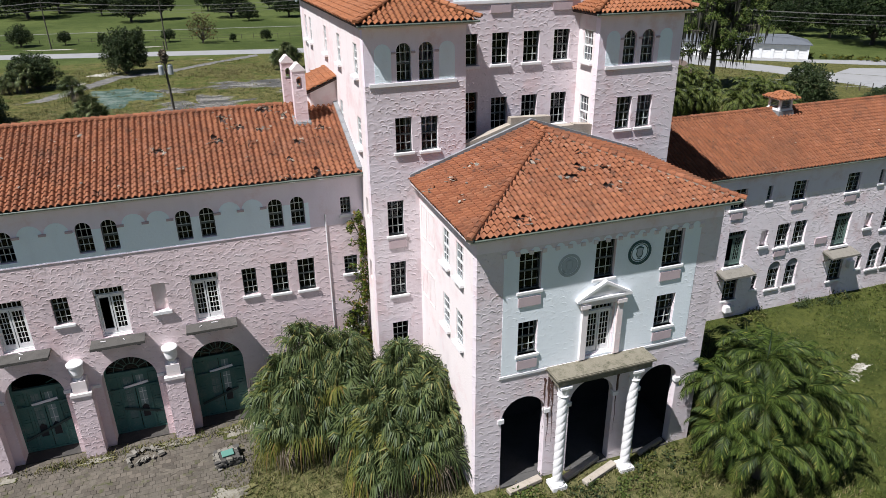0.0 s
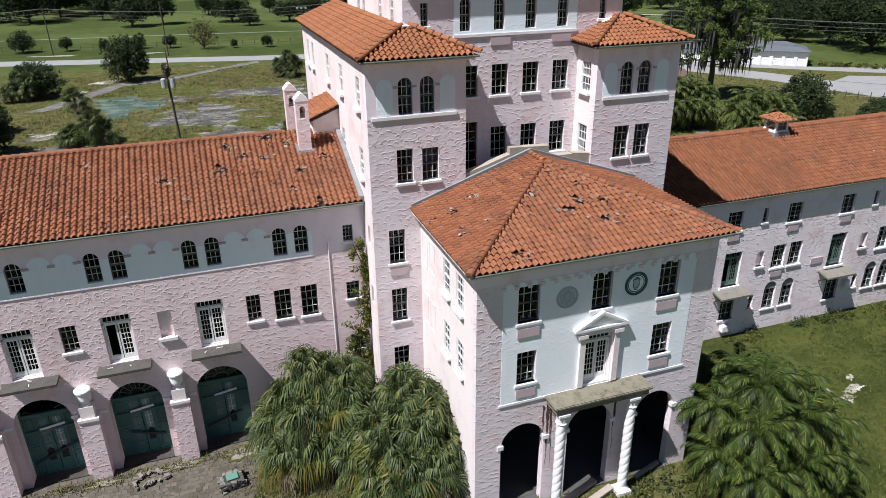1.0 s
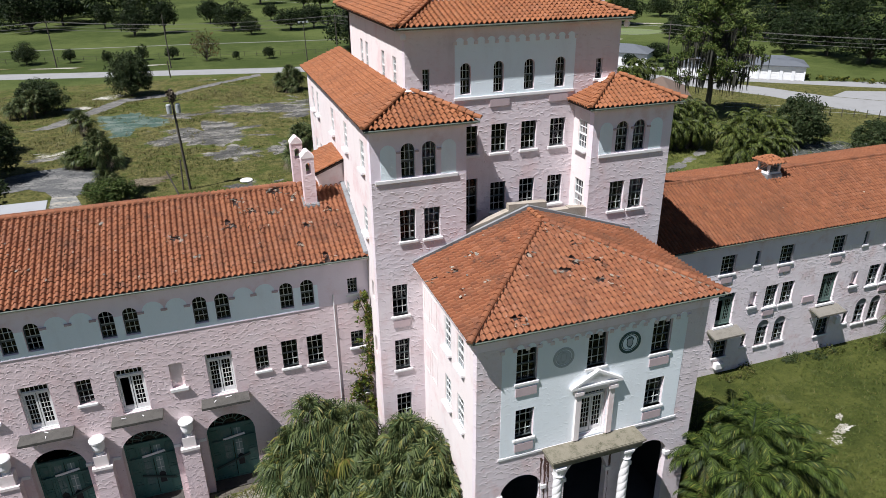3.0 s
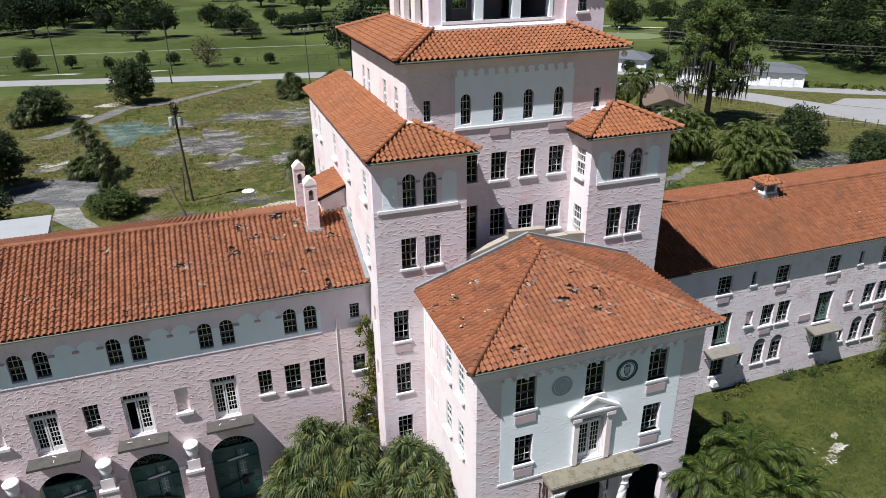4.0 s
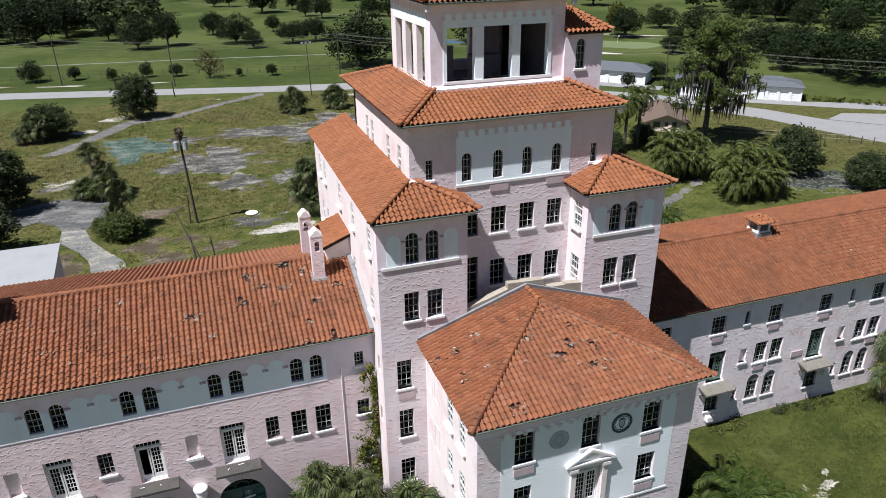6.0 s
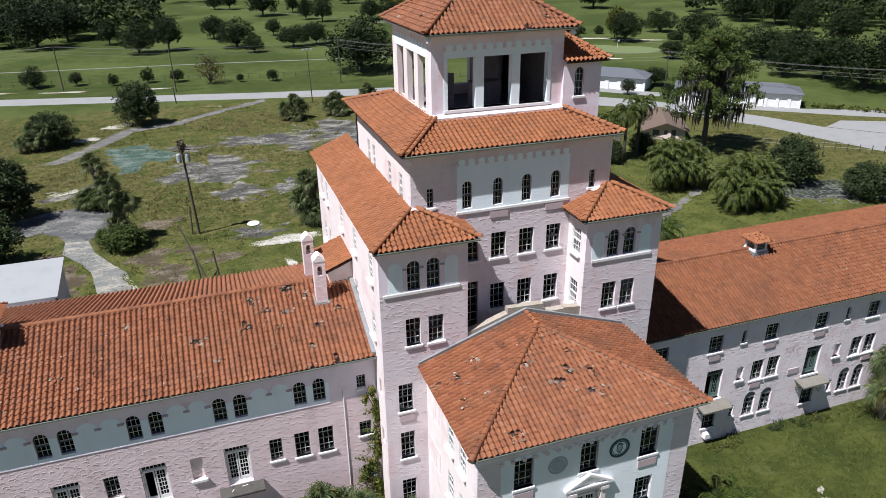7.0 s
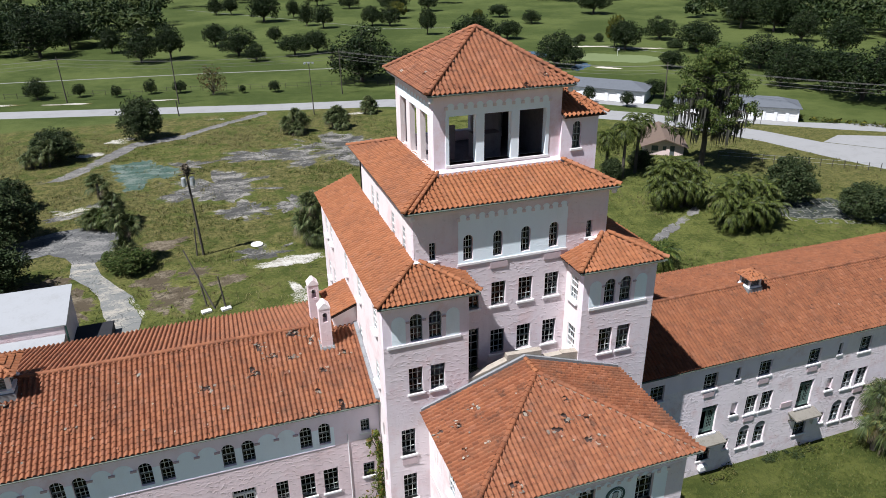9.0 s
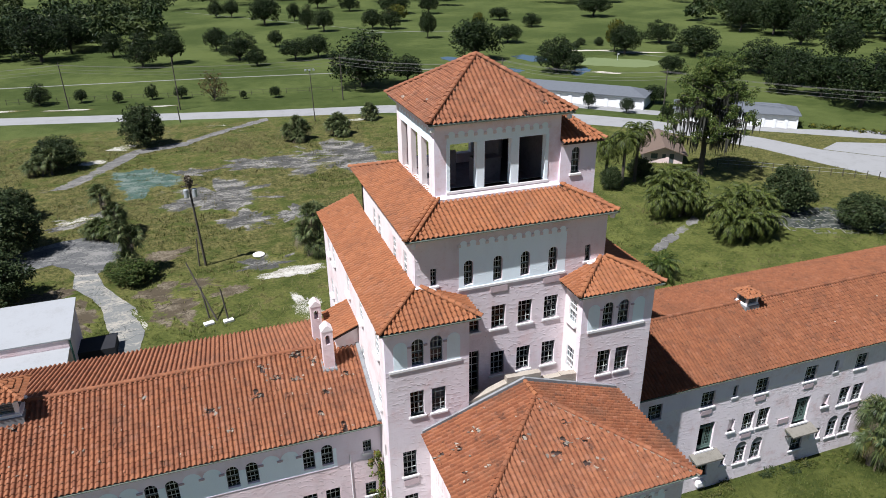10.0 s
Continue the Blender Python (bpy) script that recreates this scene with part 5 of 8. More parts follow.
# pavilion door surround, medallions, balcony and columns
bm = bmesh.new()
for s in (-1, 1):
    box(bm, 0.06 + s * 0.97 - 0.15, 0.06 + s * 0.97 + 0.15, -10.66, -10.5, 7.0, 10.05)
    box(bm, 0.06 + s * 1.0 - 0.26, 0.06 + s * 1.0 + 0.26, -10.74, -10.5, 9.9, 10.1)
box(bm, 0.06 - 1.2, 0.06 + 1.2, -10.66, -10.5, 9.98, 10.3)
surround = part("door_surround", bm, M_PINK_PLAIN, hotel, "white pilasters and cornice round the balcony door")
bm = bmesh.new()
for pts, y0 in (([(-1.5, 10.3), (1.5, 10.3), (1.5, 10.42), (-1.5, 10.42)], -10.76), ([(-1.5, 10.42), (-1.25, 10.42), (0, 11.1), (1.25, 10.42), (1.5, 10.42), (0, 11.26)], -10.76)):
    prism(bm, [(0.06 + x, z) for x, z in pts], y0, -10.5)
prism(bm, [(0.06 - 1.25, 10.42), (0.06 + 1.25, 10.42), (0.06, 11.1)], -10.62, -10.5)
part("pediment", bm, M_TRIM, surround)


def medallion(x, z, r, dark):
    bm = bmesh.new()
    n = 28
    o = [(x + r * math.cos(2 * math.pi * k / n), z + r * math.sin(2 * math.pi * k / n)) for k in range(n)]
    i = [(x + r * 0.78 * math.cos(2 * math.pi * k / n), z + r * 0.78 * math.sin(2 * math.pi * k / n)) for k in range(n)]
    ring(bm, o, i, -10.535, -10.5)
    mat = plain("medallion_paint_dark" if dark else "medallion_paint_pale", (0.028, 0.075, 0.075) if dark else (0.40, 0.44, 0.45), 0.7, (0.25, 0.27, 0.27), 0.3, 3.0)
    med = part("medallion", bm, mat, hotel, "dark green ring medallion with a crest" if dark else "faded pale ring medallion with a crest")
    bm = bmesh.new()
    ring(bm, [(x + (u - x) * 0.92, z + (v - z) * 0.92) for u, v in i], [(x + (u - x) * 0.84, z + (v - z) * 0.84) for u, v in i], -10.53, -10.5)
    part("inner_ring", bm, mat, med)
    disc = [(x + (u - x) * 0.84, z + (v - z) * 0.84) for u, v in i]
    bm = bmesh.new()
    prism(bm, disc, -10.518, -10.5)
    part("disc", bm, M_WHITE if dark else M_MEDAL_PALE, med)
    vase = ((-0.18, 0.44), (-0.34, 0.36), (-0.26, 0.16), (-0.30, -0.12), (-0.20, -0.36), (-0.10, -0.42), (0.10, -0.42), (0.20, -0.36), (0.30, -0.12), (0.26, 0.16), (0.34, 0.36), (0.18, 0.44))
    bm = bmesh.new()
    ring(bm, [(x + a * r, z + b * r) for a, b in vase], [(x + a * r * 0.8, z + b * r * 0.82) for a, b in vase], -10.535, -10.5)
    box(bm, x - 0.16 * r, x + 0.16 * r, -10.535, -10.5, z + 0.47 * r, z + 0.54 * r)
    box(bm, x - 0.16 * r, x + 0.16 * r, -10.535, -10.5, z - 0.52 * r, z - 0.47 * r)
    part("crest", bm, mat, med)
    bm = bmesh.new()
    prism(bm, [(x + a * r * 0.8, z + b * r * 0.82) for a, b in vase], -10.524, -10.5)
    part("crest_field", bm, M_MEDAL_PALE, med)


M_MEDAL_PALE = plain("medallion_grey_paint", (0.46, 0.50, 0.52), 0.8, (0.34, 0.34, 0.35), 0.4, 3.0)
medallion(-1.9, 12.3, 0.58, False)
medallion(1.86, 12.36, 0.64, True)
bm = bmesh.new()
box(bm, -2.8, 2.75, -11.75, -10.5, 6.76, 6.92)
bmesh.ops.bevel(bm, geom=list(bm.edges), offset=0.04, segments=2, affect="EDGES")
box(bm, -2.65, 2.6, -11.6, -10.5, 6.4, 6.755)
part("balcony_slab", bm, M_MOSSY, hotel, "mossy grey stone balcony slab on twisted columns")
for x in (-2.25, 1.78):
    bm = bmesh.new()
    n, turns, h0, h1 = 24, 3.2, 0.45, 5.75
    steps = 60
    rows = []
    for k in range(steps + 1):
        t = k / steps
        rows.append([bm.verts.new((x + (0.262 - 0.022 * abs(math.cos(1.5 * (a - turns * 2.1 * t * math.pi))) ** 6) * math.cos(a), -11.4 + (0.262 - 0.022 * abs(math.cos(1.5 * (a - turns * 2.1 * t * math.pi))) ** 6) * math.sin(a), h0 + (h1 - h0) * t)) for a in [2 * math.pi * q / n for q in range(n)]])
    for a, b in zip(rows, rows[1:]):
        for q in range(n):
            bm.faces.new((a[q], a[(q + 1) % n], b[(q + 1) % n], b[q]))
    bm.faces.new(rows[0][::-1])
    bm.faces.new(rows[-1])
    col = part("twisted_column", bm, M_TRIM, hotel, "white twisted column")
    bm = bmesh.new()
    lathe(bm, [(0.27, 5.75), (0.31, 5.8), (0.27, 5.88), (0.29, 6.15), (0.33, 6.3)], x, -11.4)
    box(bm, x - 0.3, x + 0.3, -11.72, -10.5, 6.28, 6.4)
    part("capital", bm, M_TRIM, col)
    bm = bmesh.new()
    box(bm, x - 0.4, x + 0.4, -11.8, -11.0, -0.1, 0.25)
    lathe(bm, [(0.36, 0.25), (0.38, 0.32), (0.33, 0.38), (0.27, 0.46)], x, -11.4)
    part("base", bm, M_TRIM, col)
for x, z in ((-5.15, 4.15), (-2.62, 4.2), (-1.4, 4.25), (1.35, 4.25), (2.7, 4.2), (5.2, 4.2)):
    slab("impost", x - 0.16, x + 0.16, -10.58, -10.3, z, z + 0.24, M_TRIM)
# peeling stains below the balcony's ends
stain_rnd = random.Random(17)
for k in range(16):
    if k < 11:
        x, z1 = -2.55 + 0.34 * (stain_rnd.random() - 0.5) * 1.6, 6.38 - 0.5 * stain_rnd.random() ** 2
    else:
        x, z1 = 1.45 + stain_rnd.uniform(-0.06, 0.1), 6.35
    w, z0 = stain_rnd.uniform(0.03, 0.11), z1 - stain_rnd.uniform(0.7, 3.0 if k % 3 else 4.6)
    bm = bmesh.new()
    n = 12
    mid = [x + 0.10 * noise.noise((k * 3.1, q * 0.35, 2.0)) for q in range(n + 1)]
    wide = [w * (0.3 + 1.3 * abs(noise.noise((k * 1.7, q * 0.8, 1.0)))) * (1.05 - q / n) for q in range(n + 1)]
    zs = [z1 - (z1 - z0) * q / n for q in range(n + 1)]
    prism(bm, [(m - v, z) for m, v, z in zip(mid, wide, zs)] + [(m + v, z) for m, v, z in zip(mid, wide, zs)][::-1], -10.506 - 0.0004 * k, -10.498)
    part("peeling_stain", bm, M_RUST, hotel, "dark rusty streak running down the wall")
# slabs fallen across the loggia's front
for (xa, ya), (xb, yb), w in (((-1.75, -11.25), (0.75, -10.35), 0.17), ((-0.9, -11.9), (1.35, -11.1), 0.2), ((-4.9, -11.15), (-2.9, -10.75), 0.2), ((3.0, -10.9), (4.9, -10.3), 0.12)):
    bm = bmesh.new()
    vs = box(bm, 0, math.hypot(xb - xa, yb - ya), -w, w, 0.02, 0.26)
    bmesh.ops.bevel(bm, geom=list(bm.edges), offset=0.03, segments=1, affect="EDGES")
    stone = thing("fallen_slab", "pale broken stone slab fallen before the loggia arches", "slab", xa, ya, 0.06, math.degrees(math.atan2(yb - ya, xb - xa)))
    part("stone", bm, M_PARAPET, stone)
# downpipe
bm = bmesh.new()
beam(bm, (-11.3, -0.03, 0.0), (-11.3, -0.03, 12.3), 0.034, n=8)
part("downpipe", bm, M_TRIM, hotel, "white downpipe")


# ---- ground ----
def field_color(n):
    """Short lawn, lush grass behind the hotel and to the east, dry weeds further back."""
    x, y, z = n.split(n.pos)
    fine, mid, big = n.noise(2.6, 6.0, 0.72), n.noise(0.33, 5.0, 0.6), n.noise(0.045, 4.0, 0.55)
    grain = n.ramp(n.math("ADD", n.math("MULTIPLY", fine, 0.5), n.math("MULTIPLY", mid, 0.5)), 0.38, 0.62)
    lawn = n.mix(grain, (0.032, 0.043, 0.008), (0.080, 0.088, 0.020))
    lush = n.mix(grain, (0.040, 0.052, 0.010), (0.110, 0.116, 0.029))
    dry = n.mix(n.ramp(n.math("ADD", n.math("MULTIPLY", fine, 0.5), n.math("MULTIPLY", n.noise(0.8, 6.0, 0.75), 0.5)), 0.40, 0.62), (0.040, 0.045, 0.011), (0.150, 0.130, 0.046))
    east = n.ramp(n.math("ADD", x, n.math("MULTIPLY", mid, 12.0)), 20.0, 34.0)
    far = n.ramp(n.math("ADD", y, n.math("MULTIPLY", mid, 22.0)), 46.0, 76.0)
    weedy = n.math("MULTIPLY", n.math("SUBTRACT", 1.0, east), n.math("MAXIMUM", far, n.ramp(mid, 0.56, 0.66)))
    weedy = n.math("MULTIPLY", weedy, n.ramp(n.math("ADD", n.math("MULTIPLY", mid, 0.65), n.math("MULTIPLY", big, 0.4)), 0.45, 0.55))
    ragged = n.mix(n.ramp(fine, 0.40, 0.60), (0.055, 0.058, 0.020), (0.165, 0.150, 0.066))
    lawn = n.mix(n.math("MULTIPLY", n.ramp(n.math("ADD", x, n.math("MULTIPLY", mid, 6.0)), 4.0, 12.0, 1.0, 0.0), n.ramp(mid, 0.36, 0.56, 0.35, 0.9)), lawn, ragged)
    behind = n.ramp(n.math("ADD", y, n.math("MULTIPLY", n.math("SUBTRACT", mid, 0.5), 6.0)), 8.0, 14.0)
    rank = n.math("MULTIPLY", n.ramp(n.math("ADD", x, n.math("MULTIPLY", mid, 14.0)), 66.0, 80.0), n.ramp(n.math("ADD", y, n.math("MULTIPLY", mid, 10.0)), 42.0, 50.0))
    weedy = n.math("MAXIMUM", weedy, n.math("MULTIPLY", rank, 0.75))
    return n.mix(behind, lawn, n.mix(weedy, lush, dry)), fine, mid


def ground_material():
    n = Nodes("grass_ground")
    x, y, z = n.split(n.pos)
    field, fine, mid = field_color(n)
    bare = n.ramp(n.math("ADD", n.math("MULTIPLY", n.noise(0.16, 6.0, 0.68), 0.8), n.math("MULTIPLY", fine, 0.2)), 0.60, 0.68)
    back = n.ramp(y, 55.0, 75.0, 0.15, 0.7)
    field = n.mix(n.math("MULTIPLY", bare, back), field, (0.165, 0.147, 0.118))
    golf = n.mix(n.ramp(n.math("ADD", n.math("MULTIPLY", n.noise(0.03, 4.0, 0.5), 0.7), n.math("MULTIPLY", mid, 0.3)), 0.40, 0.62), (0.040, 0.056, 0.012), (0.076, 0.094, 0.025))
    edge = n.math("ADD", y, n.math("MULTIPLY", n.math("SUBTRACT", mid, 0.5), 6.0))
    slant = n.math("ADD", edge, n.math("MULTIPLY", n.math("MAXIMUM", n.math("SUBTRACT", x, 10.0), 0.0), 0.62))
    c = n.mix(n.ramp(slant, 146.0 * U, 150.0 * U), field, golf)
    n.bump(n.math("ADD", fine, n.math("MULTIPLY", n.noise(9.0, 4.0, 0.7), 0.8)), 1.0, 0.12)
    return n.done(c, 0.95, spec=0.15)


M_GROUND = ground_material()
M_ROAD = plain("sunbleached_asphalt", (0.246, 0.242, 0.236), 0.9, (0.165, 0.160, 0.150), 0.6, 0.35, 0.01)
bm = bmesh.new()
vs = [bm.verts.new(p) for p in ((-3000, -1500, 0), (3000, -1500, 0), (3000, 4000, 0), (-3000, 4000, 0))]
bm.faces.new(vs)
tagged(part("ground", bm, M_GROUND, None, "grass lawn, scrubby field and golf course"), kind="structure", category="ground")


PAVED = []


def paved(poly, share):
    """Notes where paving keeps the grass down."""
    PAVED.append(((min(p[0] for p in poly), max(p[0] for p in poly), min(p[1] for p in poly), max(p[1] for p in poly)), poly, share))


def ribbon(name, rows, mat, label, z=0.02, kind="structure", category="road", rough=0.0):
    """A strip between pairs of edge points; rough: how ragged its edges are."""
    if rough:
        fine = []
        for (a, b), (c, d) in zip(rows, rows[1:]):
            n = max(1, int(math.hypot(c[0] - a[0], c[1] - a[1]) / 0.7))
            fine += [tuple((p[0] + (q[0] - p[0]) * k / n, p[1] + (q[1] - p[1]) * k / n) for p, q in ((a, c), (b, d))) for k in range(n)]
        rows = [tuple((p[0] + rough * (noise.noise((p[0] * 0.9, p[1] * 0.9, s)) + 0.6 * noise.noise((p[0] * 2.7, p[1] * 2.7, s))), p[1] + rough * (noise.noise((p[0] * 0.9, p[1] * 0.9, s + 7)) + 0.6 * noise.noise((p[0] * 2.7, p[1] * 2.7, s + 7)))) for s, p in enumerate(pair)) for pair in fine + [rows[-1]]]
    paved([a for a, b in rows] + [b for a, b in rows][::-1], 1.0)
    bm = bmesh.new()
    vs = [tuple(bm.verts.new((a[0] + (b[0] - a[0]) * t, a[1] + (b[1] - a[1]) * t, z)) for t in (0.0, 0.25, 0.75, 1.0)) for a, b in rows]
    for one, two in zip(vs, vs[1:]):
        for q in range(3):
            bm.faces.new((one[q], one[q + 1], two[q + 1], two[q]))
    bmesh.ops.recalc_face_normals(bm, faces=bm.faces)
    for f in bm.faces:
        if f.normal.z < 0:
            f.normal_flip()
    ob = part(name, bm, mat, None, label, merge=False)
    ob.data.attributes.new("whole", "FLOAT", "POINT").data.foreach_set("value", [0.0, 1.0, 1.0, 0.0] * len(rows))
    return tagged(ob, kind=kind, category=category)


ribbon("road", [((-300, 197), (-300, 206)), ((-150, 180), (-150, 189)), ((-67, 164), (-68, 172.5)), ((-2.5, 147.8), (-1.7, 155.5)), ((29, 140.3), (31.4, 149)), ((52, 126.5), (56, 134.5)), ((72, 109.5), (77, 118)), ((82.3, 101), (87.5, 108.3)), ((95, 78.5), (101.3, 85.2)), ((98.5, 66), (106, 73.7)), ((102.6, 54.8), (114, 64.6)), ((125, 30), (138, 40)), ((240, -60), (250, -50))], M_ROAD, "pale sunbleached asphalt road")


def patchy(name, base, other, grass, cover, grit=0.0):
    """Old paving or sand that grass has broken up."""
    n = Nodes(name)
    turned = n.vmath("MULTIPLY", n.vmath("ADD", n.pos, n.join(n.math("MULTIPLY", n.split(n.pos)[1], 0.35), 0.0, 0.0)), (0.6, 1.2, 1.0))
    streak = n.math("ADD", n.math("MULTIPLY", n.noise(0.42, 7.0, 0.66, at=turned), 0.65), n.math("MULTIPLY", n.noise(3.0, 5.0, 0.7), 0.35))
    a = n.mix(n.ramp(streak, 0.46, 0.60), base, other)
    crack = n.ramp(n.math("ABSOLUTE", n.math("SUBTRACT", n.noise(0.35, 3.0, 0.5), 0.5)), 0.004, 0.012, 0.6, 0.0)
    a = n.mix(crack, a, tuple(v * 0.35 for v in base))
    whole = n.add("ShaderNodeAttribute", attribute_name="whole").outputs["Fac"]
    worn = n.math("ADD", n.noise(0.16, 3.0, 0.5), n.math("MULTIPLY", n.math("SUBTRACT", 1.0, whole), 0.26))
    g = n.ramp(n.math("ADD", n.math("MULTIPLY", worn, 0.55), n.math("ADD", n.math("MULTIPLY", n.noise(0.3, 6.0, 0.66), 0.25), n.math("MULTIPLY", n.noise(2.6 + 3.0 * grit, 5.0, 0.7 + 0.1 * grit), 0.2 + 0.3 * grit))), cover + 0.15 * grit, cover + 0.04 + 0.15 * grit)
    dry = field_color(n)[0]
    n.bump(n.noise(6.0, 5.0, 0.7), 0.8, 0.05)
    return n.done(n.mix(g, a, dry if grass else a), 0.95, spec=0.15)


M_OLD_SLAB = patchy("broken_grey_paving", (0.060, 0.058, 0.053), (0.240, 0.224, 0.196), True, 0.55)
M_TURQ_SLAB = patchy("faded_turquoise_paving", (0.050, 0.084, 0.066), (0.136, 0.160, 0.136), True, 0.56)
M_OLD_SAND = patchy("scattered_white_sand", (0.446, 0.421, 0.374), (0.238, 0.216, 0.173), True, 0.50, 1.0)
M_APRON = patchy("grey_tar_apron", (0.088, 0.088, 0.086), (0.190, 0.182, 0.168), False, 0.5)
M_LANE = patchy("worn_grey_lane", (0.160, 0.162, 0.152), (0.320, 0.292, 0.244), False, 0.5)
M_WET_SLAB = patchy("dark_mossy_paving", (0.026, 0.032, 0.027), (0.105, 0.106, 0.090), True, 0.57)
M_RIB = plain("pale_concrete_rib", (0.190, 0.182, 0.158), 0.95, (0.075, 0.075, 0.058), 0.8, 1.4, 0.01)
M_BRUSH = patchy("dry_brown_brush", (0.068, 0.053, 0.034), (0.160, 0.132, 0.092), True, 0.53)
M_PATH = patchy("broken_grey_path", (0.120, 0.114, 0.106), (0.192, 0.182, 0.166), True, 0.60)


def blob(name, cx, cy, rx, ry, mat, label, turn=0.0, z=0.02, rough=0.25, kind="structure", category="ground"):
    bm = bmesh.new()
    k = 160
    vs = []
    for i in range(k):
        a = 2 * math.pi * i / k
        r = 1 + rough * 2 * (noise.noise((cx + 1.7 * math.cos(a), cy + 1.7 * math.sin(a), rx)) + 0.5 * noise.noise((cx + 5 * math.cos(a), cy + 5 * math.sin(a), ry)))
        x, y = rx * r * math.cos(a), ry * r * math.sin(a)
        rag = 0.05 * min(rx, ry) + 0.08
        x, y = x + rag * (noise.noise((x * 0.8, y * 0.8, cx)) + 0.5 * noise.noise((x * 1.6, y * 1.6, cx))), y + rag * (noise.noise((x * 0.8, y * 0.8, cy)) + 0.5 * noise.noise((x * 1.6, y * 1.6, cy)))
        vs.append(bm.verts.new((cx + x * math.cos(turn) - y * math.sin(turn), cy + x * math.sin(turn) + y * math.cos(turn), z)))
    inner = [bm.verts.new((cx + (v.co.x - cx) * 0.7, cy + (v.co.y - cy) * 0.7, z)) for v in vs]
    for q in range(k):
        bm.faces.new((vs[q], vs[(q + 1) % k], inner[(q + 1) % k], inner[q]))
    bm.faces.new(inner)
    if category in ("ground", "path"):
        paved([(v.co.x, v.co.y) for v in vs], 0.93)
    ob = part(name, bm, mat, None, label, merge=False)
    whole = ob.data.attributes.new("whole", "FLOAT", "POINT")
    whole.data.foreach_set("value", [0.0] * k + [1.0] * k)
    return tagged(ob, kind=kind, category=category)


for i, (x, y, rx, ry, t) in enumerate(((-16.5, 90, 9, 10, 0.3), (-12, 76, 5, 4.5, 0.1), (-5, 77, 3.5, 4, 0.0), (8, 106, 13, 11, 0.2), (-8, 108, 10, 4, -0.1), (-38, 86, 6, 3.2, 0.2), (-12, 58, 4, 2.6, 0.2), (-22, 106, 4, 3, 0.0))):
    blob("old_paving", x, y, rx, ry, M_OLD_SLAB, "cracked grey paving overgrown with grass", t, 0.010 + 0.003 * i, 0.5)
blob("old_paving", -29, 104, 6.5, 10, M_TURQ_SLAB, "faded turquoise paving with weeds", 0.2, 0.036, 0.3)
for i, (x, y, rx, ry, t) in enumerate(((-8.5, 54, 6, 1.6, 0.05), (-8.3, 43, 2.4, 4.5, 0.0), (-40, 86, 3, 1.5, 0.1), (20.3, -9.3, 1.3, 0.5, 0.4), (21.4, -8.6, 1.0, 0.4, 0.2), (19.6, -8.4, 0.5, 0.3, 0.9), (22.3, -7.6, 0.5, 0.25, 0.7), (17, 136, 6, 1.5, 0.1), (-52, 176, 7, 1.0, -0.2), (-30, 172, 6, 0.8, -0.2), (-70, 181, 6, 1.0, -0.2), (-15, 143, 3, 0.8, -0.2), (-40.3, 120.3, 2.5, 1.8, 0.3), (-35.6, 129.7, 3.5, 2.5, 0.3), (-28.3, 47.0, 0.5, 3.0, 0.35), (-31.0, 66.0, 1.6, 0.7, 0.6))):
    blob("sand_patch", x, y, rx, ry, M_OLD_SAND, "pale sand showing through the grass", t, 0.042 + 0.002 * i, 0.3)
for i, (x, y, rx, ry, t) in enumerate(((-24.4, 47.5, 3.6, 5.5, 0.2), (-36.5, 50, 3.0, 5.5, 0.3), (-21.5, 54.5, 3.0, 2.2, 0.0), (-40.5, 58, 3.5, 2.5, 0.1), (-26.0, 53.5, 2.6, 3.2, 0.3), (-17.0, 51.0, 3.0, 2.0, 0.1), (-25.5, 66.0, 3.4, 2.0, 0.2))):
    blob("brush_patch", x, y, rx, ry, M_BRUSH, "dry brown brush and leaf litter in the grass", t, 0.030 + 0.002 * i, 0.4)
ribbon("footpath", [((-48, 104), (-43, 104)), ((-41, 113), (-38, 111)), ((-33.5, 128), (-32, 123.5)), ((-22.2, 131), (-22, 127)), ((-14.5, 138), (-14, 135)), ((-2.6, 147), (-2.2, 144))], M_PATH, "broken grey footpath", 0.04, category="path", rough=0.55)
for x, y, rx, ry in ((44.5, 43.2, 2.4, 0.9), (48, 45.3, 2.6, 1.0), (51.5, 47.4, 2.6, 0.9), (55, 49.6, 2.6, 1.0)):
    blob("footpath", x, y, rx, ry, M_PATH, "broken grey footpath", 0.6, 0.03 + 0.0002 * x, 0.18, category="path")
old_court = blob("old_paving", 77.0, 42.2, 14.0, 6.0, M_WET_SLAB, "dark mossy paving with pale broken ribs in a grid", -0.36, 0.03, 0.2)
rib_rnd = random.Random(58)
for i in range(-7, 15):
    for j in range(-4, 5):
        for across in (0, 1):
            if rib_rnd.random() < (0.38 if across else 0.5) or math.hypot((i - 3) / 11.5, j / 4.6) > 1:
                continue
            bm = bmesh.new()
            w, ln = rib_rnd.uniform(0.03, 0.10), rib_rnd.uniform(0.2, 0.6)
            box(bm, *((-w, w, -ln, ln) if across else (-ln, ln, -w, w)), 0.0, rib_rnd.uniform(0.05, 0.09))
            p, q = i * 1.15 + (0.0 if across else 0.57), j * 1.1 + (0.55 if across else 0.0)
            part("paving_rib", bm, M_RIB, old_court, m=place(73.5 + p * math.cos(0.36) + q * math.sin(0.36), 42.2 - p * math.sin(0.36) + q * math.cos(0.36), 0, rib_rnd.gauss(-20.6, 3)), merge=False)
